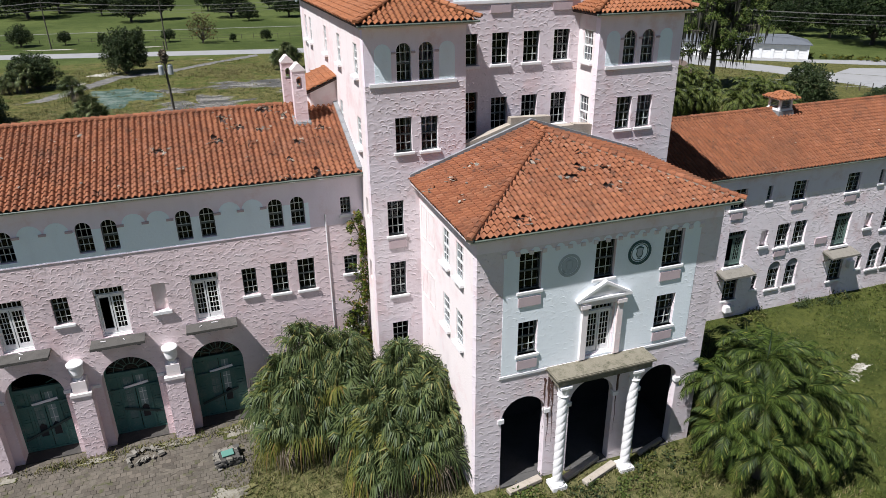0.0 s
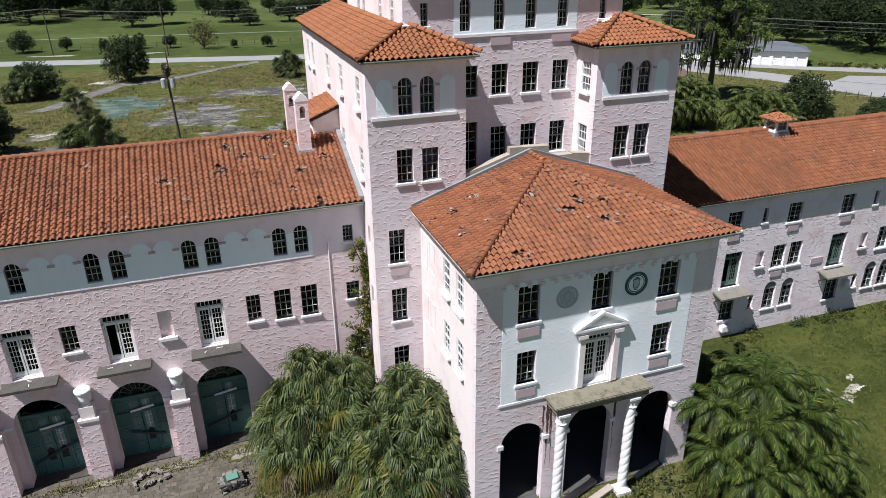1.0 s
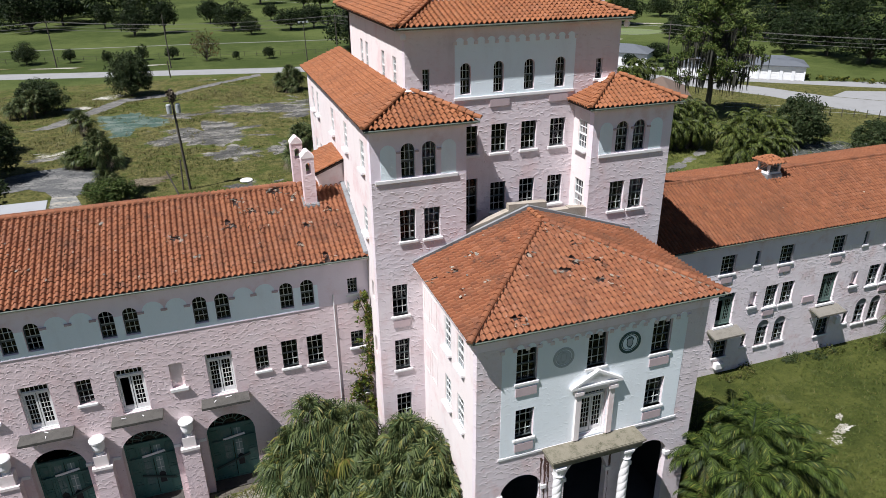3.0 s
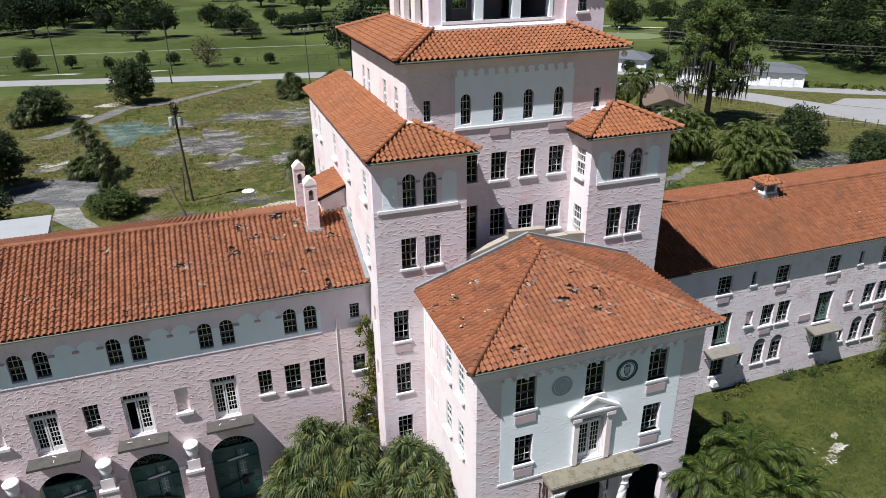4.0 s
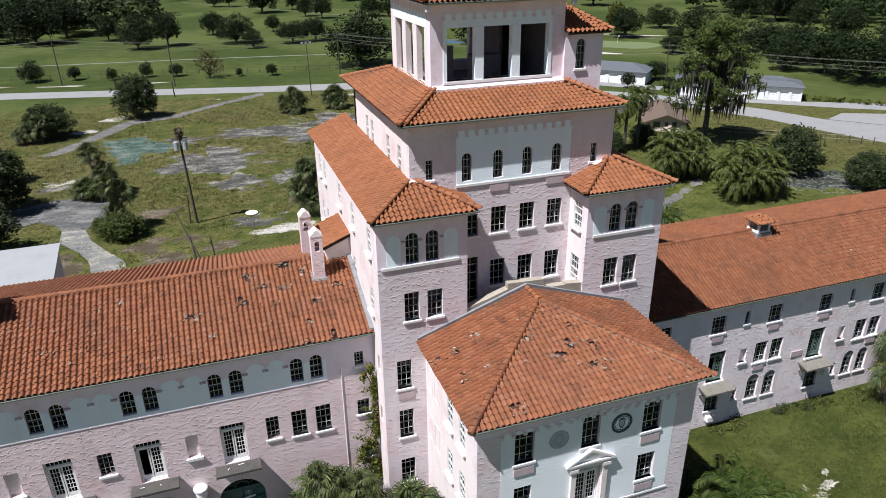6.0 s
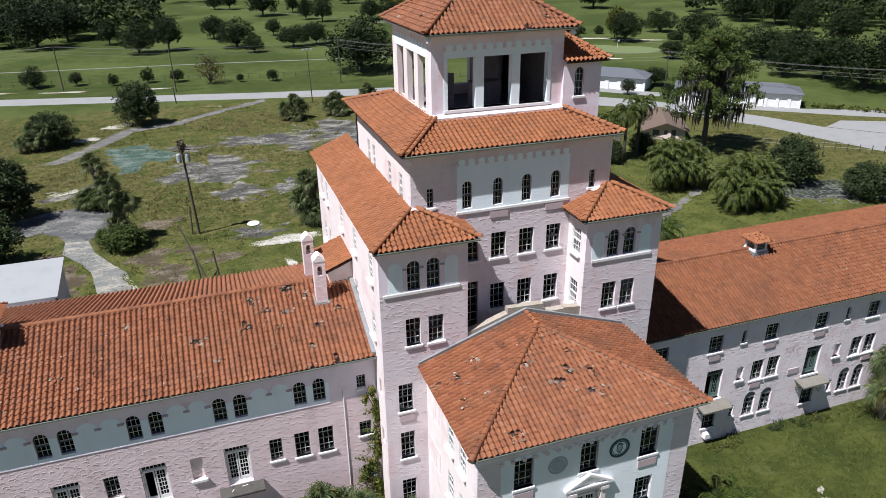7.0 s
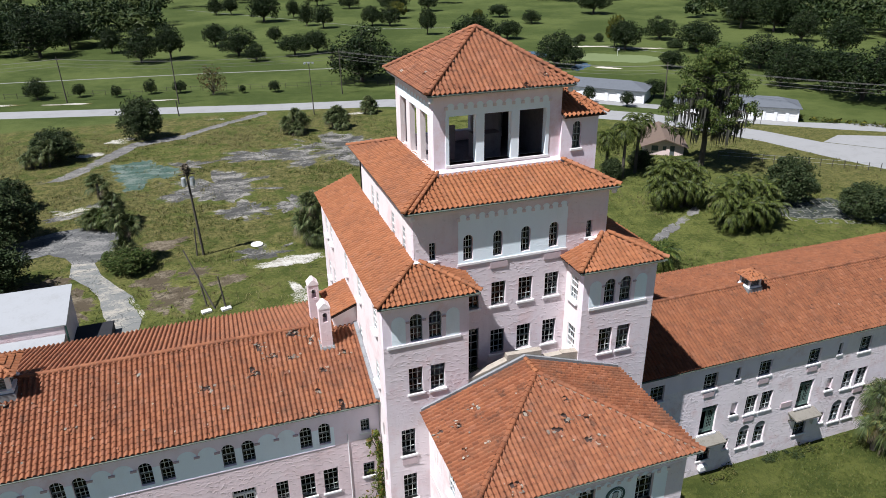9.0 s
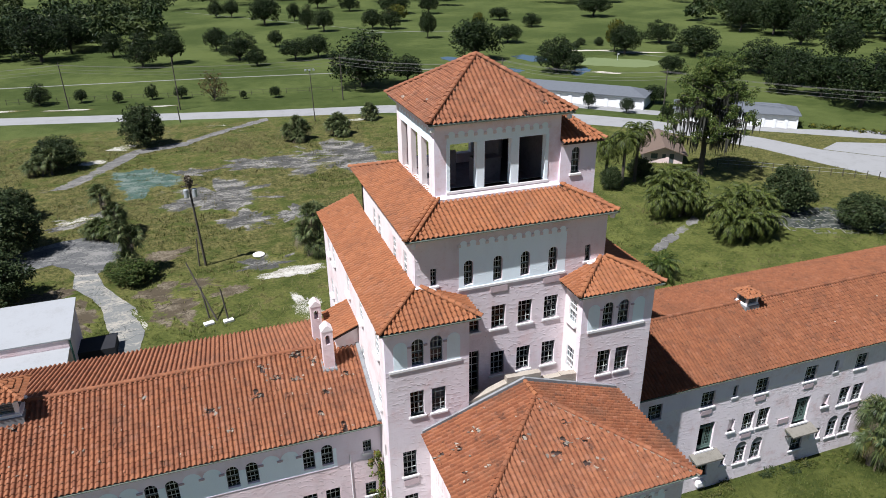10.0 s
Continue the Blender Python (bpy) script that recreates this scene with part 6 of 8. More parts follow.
ribbon("driveway", [((-60, 68), (-60, 60)), ((-48.6, 72.6), (-47.6, 66.6)), ((-44.4, 75.8), (-44.6, 67.0)), ((-41.0, 77.2), (-41.2, 68.2)), ((-38.5, 77.5), (-38.8, 66.1)), ((-36, 77.6), (-37.4, 63.1)), ((-34.2, 76.9), (-35.1, 62.4)), ((-31.6, 72.4), (-33.5, 64.1)), ((-30.9, 69.5), (-31.1, 67.6))], M_APRON, "grey tar apron with cracks", 0.046, category="driveway", rough=0.15)
ribbon("driveway", [((-37.6, 63.3), (-34.6, 62.9)), ((-37.4, 59.2), (-33.4, 58.4)), ((-34.8, 55.3), (-31.2, 54.2)), ((-33.2, 52), (-29, 50.4)), ((-32.0, 45.8), (-27.6, 44.1)), ((-30.3, 40), (-28.1, 39.3)), ((-30.6, 14), (-28.1, 14))], M_LANE, "worn grey driveway lane", 0.052, category="driveway", rough=0.10)
ribbon("side_road", [((113.7, 76.7), (106.5, 73.6)), ((125, 71), (114, 65)), ((150, 60), (126, 45)), ((190, 30), (160, 15))], M_ROAD, "pale concrete road apron", 0.024)
ribbon("car_park", [((89.6, 102.4), (92.1, 105.7)), ((111.5, 85.2), (114.2, 88.6)), ((118.5, 79.5), (122.5, 84.2)), ((150, 58), (158, 66))], M_ROAD, "pale car park lane", 0.022)
ribbon("car_park", [((60.8, 143.6), (64.2, 147)), ((88.6, 115.2), (92.2, 118.6)), ((92.0, 112.0), (95.6, 115.4))], M_ROAD, "pale car park lane", 0.022)

# brick court before the arcade
def paver_material():
    n = Nodes("worn_brick_paver")
    info = n.add("ShaderNodeObjectInfo")
    rnd = n.math("FRACT", n.math("ADD", n.math("MULTIPLY", n.geo.outputs["Random Per Island"], 3.1), n.math("MULTIPLY", info.outputs["Random"], 7.7)))
    c = n.mix(rnd, (0.066, 0.056, 0.045), (0.134, 0.114, 0.090))
    c = n.mix(n.math("MULTIPLY", n.ramp(n.noise(0.6, 6.0, 0.72), 0.42, 0.62), 0.75), c, (0.112, 0.098, 0.078))
    c = n.mix(n.math("MULTIPLY", n.ramp(n.noise(2.2, 6.0, 0.75), 0.56, 0.68), 0.6), c, (0.152, 0.136, 0.112))
    c = n.mix(n.math("MULTIPLY", n.ramp(n.noise(1.3, 5.0, 0.7), 0.54, 0.66), 0.85), c, (0.072, 0.074, 0.034))
    n.bump(n.noise(20.0, 4.0, 0.6), 0.6, 0.008)
    return n.done(c, 0.95, spec=0.2)


M_PAVER = paver_material()
M_JOINT = patchy("trodden_court_soil", (0.088, 0.077, 0.061), (0.132, 0.115, 0.091), False, 0.52)
bm = bmesh.new()
edge = [(-42, -0.1), (-42, -16), (-30, -15.5), (-24, -13), (-20.5, -10.5), (-18.3, -8), (-17.3, -5.5), (-16.6, -3.2), (-15.6, -1.0), (-15.4, -0.1)]
bm.faces.new([bm.verts.new((x, y, 0.03)) for x, y in edge])
court = tagged(part("pavement", bm, M_JOINT, None, "worn grey brick court with weeds in the joints", merge=False), kind="structure", category="pavement")


def edge_gap(x, y):
    """How far inside the court's grassy edge a place lies."""
    best = 9.0
    for (ax, ay), (bx, by) in zip(edge[2:], edge[3:]):
        t = max(0.0, min(1.0, ((x - ax) * (bx - ax) + (y - ay) * (by - ay)) / ((bx - ax) ** 2 + (by - ay) ** 2)))
        best = min(best, math.hypot(x - ax - t * (bx - ax), y - ay - t * (by - ay)))
    return best


rnd = random.Random(5)
verts, faces, count = [], [], 0
paver = bpy.data.meshes.new("paver")
pts = [(-0.146, -0.146, 0), (0.146, -0.146, 0), (0.146, 0.146, 0), (-0.146, 0.146, 0), (-0.138, -0.138, 0.026), (0.138, -0.138, 0.026), (0.138, 0.138, 0.026), (-0.138, 0.138, 0.026)]
fcs = [(4, 5, 6, 7), (0, 1, 5, 4), (1, 2, 6, 5), (2, 3, 7, 6), (3, 0, 4, 7)]
paver.from_pydata([(Vector(p) * U)[:] for p in pts], [], fcs)
paver.materials.append(M_PAVER)
for j in range(52):
    for i in range(88):
        x, y = -41.5 + 0.302 * i + (0.15 if j % 2 else 0) + rnd.uniform(-0.012, 0.012), -0.35 - 0.302 * j
        if not inside(x, y, edge) or rnd.random() < 0.04 + 0.5 * max(0.0, noise.noise((x * 0.35, y * 0.35, 4.0))) + 0.8 * max(0.0, 1.0 - edge_gap(x, y) / 1.6):
            continue
        lift = rnd.uniform(-0.02, 0.015)
        if -26.5 < x < -15.5 and y > -4.0 and count < 300:
            o = new("paver", paver)
            o.parent = court
            o.matrix_basis = pose(x * U, y * U, (0.02 + lift) * U, rnd.uniform(-1.5, 1.5), rnd.uniform(-1.5, 1.5), rnd.uniform(-2, 2))
            count += 1
            continue
        k = len(verts)
        verts += [((x + p[0]) * U, (y + p[1]) * U, (0.02 + p[2] + lift) * U) for p in pts]
        faces += [tuple(k + v for v in f) for f in fcs]
me = bpy.data.meshes.new("pavers")
me.from_pydata(verts, [], faces)
me.materials.append(M_PAVER)
o = new("pavers", me)
o.parent = court
tagged(o, kind="stuff")

M_WORN = patchy("pale_worn_mortar", (0.240, 0.220, 0.178), (0.130, 0.116, 0.090), True, 0.54)
for x, y, rx, ry in ((-17.4, -1.0, 1.3, 0.6), (-20.9, -1.05, 1.0, 0.35), (-25.2, -1.1, 0.8, 0.3), (-30.0, -1.2, 1.0, 0.3), (-18.4, -6.2, 1.2, 0.6)):
    blob("worn_patch", x, y, rx, ry, M_WORN, "pale worn mortar at the foot of the arcade", 0.05, 0.074 - 0.0003 * x, 0.35, category="pavement")


M_TURQ_LID = plain("turquoise_paint", (0.085, 0.205, 0.165), 0.8, (0.120, 0.165, 0.130), 0.5, 3.0)


def rubble(x, y, w, d, h, label):
    ob = thing("rubble_heap", label, "rubble", x, y, 0.05)
    r = random.Random(int(x * 10))
    for k in range(22):
        bm = bmesh.new()
        s = r.uniform(0.1, 0.24)
        vs = box(bm, -s, s, -s * 0.5, s * 0.5, -s * 0.28, s * 0.28)
        q = Euler((r.uniform(-0.4, 0.4), r.uniform(-0.4, 0.4), r.uniform(0, 6))).to_quaternion()
        a, rr = 2 * math.pi * k / 22, 1.0 if k < 14 else r.uniform(0.1, 0.6)
        for v in vs:
            v.co = q @ v.co + Vector((w * rr * math.cos(a), d * rr * math.sin(a), 0.1 + r.uniform(0, h)))
        part("brick", bm, M_STONE, ob)


rubble(-22.6, -1.9, 0.85, 0.75, 0.12, "low ring of loose grey bricks on the court")
planter = thing("stone_planter", "square planter of stacked grey stones with a turquoise slab", "planter", -18.3, -3.6, 0.05, 8)
stack = random.Random(44)
for level in range(4):
    for side in range(4):
        for k in range(4):
            u = -0.62 + 0.36 * k + 0.18 * (level % 2) + stack.uniform(-0.05, 0.05)
            a = math.pi / 2 * side
            px, py = u * math.cos(a) - 0.58 * math.sin(a), u * math.sin(a) + 0.58 * math.cos(a)
            bm = bmesh.new()
            hx, hy, hz = stack.uniform(0.13, 0.19), stack.uniform(0.08, 0.13), stack.uniform(0.045, 0.065)
            q = Euler((stack.uniform(-0.1, 0.1), stack.uniform(-0.1, 0.1), a + stack.uniform(-0.25, 0.25))).to_quaternion()
            for v in box(bm, -hx, hx, -hy, hy, -hz, hz):
                v.co = q @ (v.co * stack.uniform(0.85, 1.05)) + Vector((px * 0.9, py * 0.75, 0.07 + 0.125 * level))
            part("stone", bm, M_STONE if stack.random() < 0.5 else M_OLD_STONE, planter)
bm = bmesh.new()
box(bm, -0.48, 0.42, -0.4, 0.4, 0.02, 0.46)
part("fill", bm, M_DIRT_SHADE, planter)
bm = bmesh.new()
box(bm, -0.28, 0.36, -0.24, 0.26, 0.50, 0.57)
bmesh.ops.bevel(bm, geom=list(bm.edges), offset=0.02, segments=1, affect="EDGES")
part("slab", bm, M_TURQ_LID, planter, "faded turquoise slab")
slab_ob = thing("loose_slab", "pale loose stone slab lying on the court", "slab", -16.3, -0.9, 0.06, 20)
bm = bmesh.new()
box(bm, -0.35, 0.35, -0.22, 0.22, 0, 0.12)
bmesh.ops.bevel(bm, geom=list(bm.edges), offset=0.02, segments=1, affect="EDGES")
part("slab", bm, M_TRIM, slab_ob)

# ---- plants ----
M_FAN = leaf_material("fan_palm_leaf", (0.017, 0.034, 0.012), (0.110, 0.130, 0.046), (0.150, 0.136, 0.041), 0.06, 0.16)
# copy of fan_palm_leaf for the field clumps, mixed for shade and lightened later
M_FAN_FIELD = leaf_material("palmetto_leaf", (0.018, 0.034, 0.012), (0.125, 0.142, 0.052), (0.114, 0.101, 0.044), 0.06, 0.14)
M_FAN_LOW = leaf_material("yellowing_fan_palm_leaf", (0.051, 0.065, 0.012), (0.150, 0.139, 0.029), (0.150, 0.102, 0.034), 0.16, 0.14)
M_FEATHER = leaf_material("date_palm_leaf", (0.006, 0.016, 0.003), (0.080, 0.110, 0.022), (0.140, 0.140, 0.030), 0.05, 0.16)
# copy of date_palm_leaf with shade and highlights put into its two tones
M_FEATHER_FAR = leaf_material("queen_palm_leaf", (0.005, 0.012, 0.003), (0.105, 0.128, 0.026), (0.082, 0.082, 0.024), 0.05, 0.14)
M_FEATHER_LOW = leaf_material("olive_date_palm_leaf", (0.012, 0.020, 0.004), (0.100, 0.116, 0.023), (0.109, 0.088, 0.030), 0.07, 0.15)
M_DEAD = leaf_material("dead_palm_leaf", (0.109, 0.085, 0.058), (0.184, 0.150, 0.109), (0.068, 0.048, 0.027), 0.2)
M_OAK = leaf_material("oak_leaf", (0.006, 0.012, 0.004), (0.024, 0.037, 0.011), (0.041, 0.048, 0.019), 0.05)
M_BUSH = leaf_material("shrub_leaf", (0.015, 0.026, 0.010), (0.050, 0.066, 0.024), (0.070, 0.072, 0.032), 0.05)
M_PINE = leaf_material("pine_needles", (0.022, 0.040, 0.010), (0.108, 0.138, 0.032), (0.120, 0.118, 0.040), 0.06)
M_MOUND = leaf_material("bright_creeper_leaf", (0.018, 0.034, 0.008), (0.080, 0.105, 0.026), (0.09, 0.085, 0.03), 0.06)
M_YELLOW = leaf_material("yellow_blossom", (0.034, 0.048, 0.010), (0.184, 0.150, 0.014), (0.048, 0.061, 0.014), 0.35)
M_THIN = leaf_material("reddish_leaf", (0.048, 0.051, 0.017), (0.109, 0.082, 0.034), (0.150, 0.082, 0.034), 0.2)
M_VINE = leaf_material("creeper_leaf", (0.034, 0.061, 0.010), (0.150, 0.163, 0.027), (0.116, 0.075, 0.020), 0.15)
M_MOSS = leaf_material("hanging_moss", (0.031, 0.031, 0.025), (0.078, 0.075, 0.061), (0.054, 0.051, 0.041), 0.1)
M_BARK = plain("grey_bark", (0.068, 0.056, 0.046), 0.95, (0.028, 0.024, 0.020), 0.6, 3.0, 0.02)
M_LAWN = leaf_material("lawn_grass_blade", (0.028, 0.043, 0.007), (0.090, 0.106, 0.024), (0.129, 0.116, 0.041), 0.06)
M_GRASS = leaf_material("tall_grass", (0.031, 0.043, 0.009), (0.109, 0.112, 0.029), (0.116, 0.099, 0.041), 0.12)


def raw(name, verts, faces, mat, parent=None, label="", m=None):
    me = bpy.data.meshes.new(name)
    me.from_pydata([(v[0] * U, v[1] * U, v[2] * U) for v in verts], [], faces)
    me.materials.append(mat)
    o = new(name, me)
    o.parent = parent
    if m is not None:
        o.matrix_basis = m
    if label:
        tagged(o, label)
    return o


DOWN = Vector((0, 0, -1))


def fan_leaf(V, F, base, way, petiole, r, droop, rnd, blades=32):
    """A stalk and its fan of narrow blades, each bent down towards its tip."""
    side = way.cross(Vector((0, 0, 1)))
    side = side.normalized() if side.length > 0.05 else Vector((1, 0, 0))
    side = (Matrix.Rotation(rnd.uniform(-0.9, 0.9), 3, way) @ side)
    nor = side.cross(way).normalized()
    c = base + way * petiole + DOWN * 0.12 * petiole
    k0 = len(V)
    V += [c[:], (base + side * 0.03)[:], (base - side * 0.03)[:]]
    F.append((k0 + 1, k0 + 2, k0))
    for i in range(blades):
        a = math.radians(-132 + 264 * (i + rnd.uniform(-0.3, 0.3)) / (blades - 1))
        d = (way * math.cos(a) + side * math.sin(a))
        length = r * (0.80 + 0.20 * math.cos(a)) * rnd.uniform(0.82, 1.15)
        p = nor.cross(d).normalized() * r * 0.027
        bend = droop * rnd.uniform(0.7, 1.4)
        root = c + d * length * 0.06
        mid = c + d * length * 0.48 + DOWN * bend * 0.08 * length + nor * 0.07 * r
        low = c + d * length * 0.78 + DOWN * bend * 0.36 * length
        tip = c + d * length * 0.90 + DOWN * bend * 0.85 * length
        k = len(V)
        V += [root[:], (mid + p)[:], (mid - p + nor * 0.03)[:], (low + p * 0.55)[:], (low - p * 0.55 + nor * 0.02)[:], tip[:]]
        F += [(k, k + 1, k + 2), (k + 1, k + 3, k + 4, k + 2), (k + 3, k + 5, k + 4)]


def fan_crown(V, F, centre, leaves, petiole, r, rnd, low=-50, high=85, dead=None, low_leaves=None, droop=1.0):
    for i in range(leaves):
        t = (i + 0.5) / leaves
        e = math.radians(low + (high - low) * t ** 0.8)
        a = i * 2.39996 + rnd.uniform(-0.3, 0.3)
        way = Vector((math.cos(a) * math.cos(e), math.sin(a) * math.cos(e), math.sin(e)))
        tgt = (V, F)
        if dead is not None and e < math.radians(-34) and rnd.random() < 0.8:
            tgt = dead
        elif low_leaves is not None and e < math.radians(15) and rnd.random() < 0.55:
            tgt = low_leaves
        fan_leaf(tgt[0], tgt[1], centre, way, petiole * rnd.uniform(0.7, 1.15), r * rnd.uniform(0.8, 1.15), droop * rnd.uniform(0.7, 1.5), rnd)


def palm_trunk(x, y, z, h, r, parent, lean=(0, 0)):
    bm = bmesh.new()
    n = max(3, int(h / 0.35))
    rows = []
    for k in range(n + 1):
        t = k / n
        rr = r * (1.25 - 0.3 * t) * (1 + 0.07 * (k % 2))
        rows.append([bm.verts.new((x + lean[0] * t * t + rr * math.cos(2 * math.pi * q / 9), y + lean[1] * t * t + rr * math.sin(2 * math.pi * q / 9), z + h * t)) for q in range(9)])
    for a, b in zip(rows, rows[1:]):
        for q in range(9):
            bm.faces.new((a[q], a[(q + 1) % 9], b[(q + 1) % 9], b[q]))
    bm.faces.new(rows[-1])
    return part("trunk", bm, M_BARK, parent)


def fan_palm_clump(x, y, heads, label, seed, leaf=1.0, leaves=34, petiole=1.0, dead=True, mat=None):
    """Cabbage palms in a clump; heads: (dx, dy, height)."""
    ob = thing("cabbage_palm_clump" if len(heads) > 1 else "cabbage_palm", label, "palm", x, y, 0)
    rnd = random.Random(seed)
    for dx, dy, h in heads:
        dx, dy, h = dx + rnd.gauss(0, 0.16), dy + rnd.gauss(0, 0.16), h + rnd.gauss(0, 0.3)
        palm_trunk(dx * 0.8, dy * 0.8, 0, h, 0.2, ob, (dx * 0.2, dy * 0.2))
        V, F, D, L = [], [], ([], []), ([], [])
        fan_crown(V, F, Vector((dx, dy, h)), leaves, petiole, leaf, rnd, -62, 85, D if dead else None, L if h < 4.4 and mat is None else None, 1.0 if mat is None else 0.5)
        raw("crown", V, F, mat or M_FAN, ob)
        if L[0]:
            raw("lower_fronds", L[0], L[1], M_FAN_LOW, ob, "yellowing lower fronds")
        if D[0]:
            raw("dead_fronds", D[0], D[1], M_DEAD, ob, "brown hanging dead fronds")
    return ob


def feather(V, F, base, az, e0, length, rnd, n=20, width=0.5, sag=1.7, blade=0.026):
    p, e = Vector(base), e0
    step = length / n
    h = Vector((math.cos(az), math.sin(az), 0))
    side = Vector((-math.sin(az), math.cos(az), 0))
    last = None
    for k in range(n + 1):
        t = k / n
        way = h * math.cos(e) + Vector((0, 0, 1)) * math.sin(e)
        nor = side.cross(way)
        i = len(V)
        V += [(p + side * 0.025)[:], (p - side * 0.025)[:]]
        if last is not None:
            F.append((last, last + 1, i + 1, i))
        if k > 1:
            ll = width * (math.sin(math.pi * min(0.98, 0.12 + 0.85 * t)) ** 0.6)
            for s in (-1, 1):
                for u in (0.0, 0.5):
                    d = (side * s * rnd.uniform(0.55, 0.8) + way * rnd.uniform(0.6, 0.9) + Vector((0, 0, -0.25)) + nor * rnd.uniform(-0.05, 0.35)).normalized()
                    q, le = p + side * 0.02 * s + way * step * u, ll * rnd.uniform(0.8, 1.15)
                    w = way * blade
                    j = len(V)
                    V += [q[:], (q + d * le * 0.4 + w)[:], (q + d * le + DOWN * 0.12 * le)[:], (q + d * le * 0.4 - w)[:]]
                    F.append((j, j + 1, j + 2, j + 3))
        last = i
        p = p + way * step
        e -= sag / n * (0.5 + t)
    return V, F


def date_palm_clump(x, y, heads, label, seed, length=3.6, fronds=40, width=0.55, name="date_palm_clump", n=20, blade=0.026, sag=2.1, olive=True, mat=None):
    ob = thing(name, label, "palm", x, y, 0)
    rnd = random.Random(seed)
    for dx, dy, h in heads:
        palm_trunk(dx * 0.7, dy * 0.7, 0, h, 0.24, ob, (dx * 0.3, dy * 0.3))
        V, F, L = [], [], ([], [])
        for i in range(fronds):
            t = (i + 0.5) / fronds
            old = olive and t > 0.55 and rnd.random() < 0.4
            feather(L[0] if old else V, L[1] if old else F, (dx, dy, h), i * 2.39996 + rnd.uniform(-0.2, 0.2), math.radians(82 - 100 * t + rnd.uniform(-8, 8)), length * rnd.uniform(0.75, 1.1), rnd, n, width, sag, blade)
        raw("crown", V, F, mat or M_FEATHER, ob)
        if L[0]:
            raw("lower_fronds", L[0], L[1], M_FEATHER_LOW, ob, "olive and yellowing lower fronds")
    return ob


def leaf_cloud(V, F, centre, radii, count, size, rnd):
    """Small folded leaf sprays over and inside a lobe."""
    for _ in range(count):
        d = Vector((rnd.gauss(0, 1), rnd.gauss(0, 1), rnd.gauss(0, 1))).normalized()
        r = rnd.random() ** 0.35
        c = Vector(centre) + Vector((d.x * radii[0], d.y * radii[1], d.z * radii[2])) * r
        nrm = (d * 0.7 + Vector((rnd.gauss(0, 0.6), rnd.gauss(0, 0.6), rnd.gauss(0.3, 0.5)))).normalized()
        u = nrm.orthogonal().normalized()
        u = Matrix.Rotation(rnd.uniform(0, 6.28), 3, nrm) @ u
        w = nrm.cross(u)
        s = size * rnd.uniform(0.6, 1.35)
        k = len(V)
        V += [(c - u * s)[:], (c + w * s * 0.5 - nrm * 0.15 * s)[:], (c + u * s)[:], (c - w * s * 0.5 - nrm * 0.15 * s)[:]]
        F += [(k, k + 1, k + 2), (k + 2, k + 3, k)]


def limb(bm, a, b, ra, rb, n=7, bends=4, rnd=None, wob=0.1):
    a, b = Vector(a), Vector(b)
    rows = []
    q = (b - a).to_track_quat("Z", "Y")
    for k in range(bends + 1):
        t = k / bends
        c = a.lerp(b, t)
        if 0 < k < bends and rnd:
            c = c + Vector((rnd.gauss(0, wob), rnd.gauss(0, wob), rnd.gauss(0, wob * 0.5)))
        r = ra + (rb - ra) * t
        rows.append([bm.verts.new(c + q @ Vector((r * math.cos(2 * math.pi * i / n), r * math.sin(2 * math.pi * i / n), 0))) for i in range(n)])
    for p, o in zip(rows, rows[1:]):
        for i in range(n):
            bm.faces.new((p[i], p[(i + 1) % n], o[(i + 1) % n], o[i]))
    bm.faces.new(rows[-1])


def tree(name, label, seed, mat, lobes=40, density=120, leaf=0.025, trunk=0.12, flat=0.9, bark=None, wild=0.35, top=1.0):
    """A broad tree of height 1 and spread 1, to be scaled as it is placed; top: how much its crown narrows upwards."""
    rnd = random.Random(seed)
    ob = thing(name, label, "tree")
    V, F = [], []
    bm = bmesh.new()
    limb(bm, (0, 0, -0.03), (rnd.gauss(0, 0.02), rnd.gauss(0, 0.02), trunk + 0.16), 0.034, 0.022, 8, 3, rnd, 0.006)
    mid, high = trunk + (1.0 - trunk) * 0.46, (1.0 - trunk) * 0.5
    for i in range(lobes):
        a = i * 2.39996 + rnd.uniform(-0.35, 0.35)
        u = 1.0 - 1.72 * (i + 0.5) / lobes
        e = math.asin(u)
        lump = 1.0 + wild * noise.noise((math.cos(a) * 1.6 + seed * 3.1, math.sin(a) * 1.6, u * 1.8))
        s = rnd.uniform(0.095, 0.165)
        d = lump * rnd.uniform(0.82, 1.0)
        r = (0.49 - s * 0.75) * d * math.cos(e) ** 0.75 * (1.0 - 0.22 * top * max(0.0, u))
        c = (r * math.cos(a), r * math.sin(a), mid + (high - s * 0.55) * d * u)
        if i % 2 == 0:
            limb(bm, (0, 0, trunk + 0.08 * rnd.random()), c, 0.016, 0.004, 5, 3, rnd, 0.012)
        leaf_cloud(V, F, c, (s, s, s * flat), density, leaf, rnd)
    leaf_cloud(V, F, (0, 0, mid), (0.30, 0.30, high * 0.72), density * 3, leaf * 2.2, rnd)
    for _ in range(lobes * 5):
        a, u = rnd.uniform(0, 6.283), rnd.uniform(-0.7, 1.0)
        r = rnd.uniform(0.42, 0.53) * math.sqrt(max(0.05, 1 - u * u))
        leaf_cloud(V, F, (r * math.cos(a), r * math.sin(a), mid + high * rnd.uniform(0.95, 1.06) * u), (0.03, 0.03, 0.03), 4, leaf, rnd)
    part("trunk", bm, bark or M_BARK, ob, merge=False)
    raw("crown", V, F, mat, ob)
    return ob


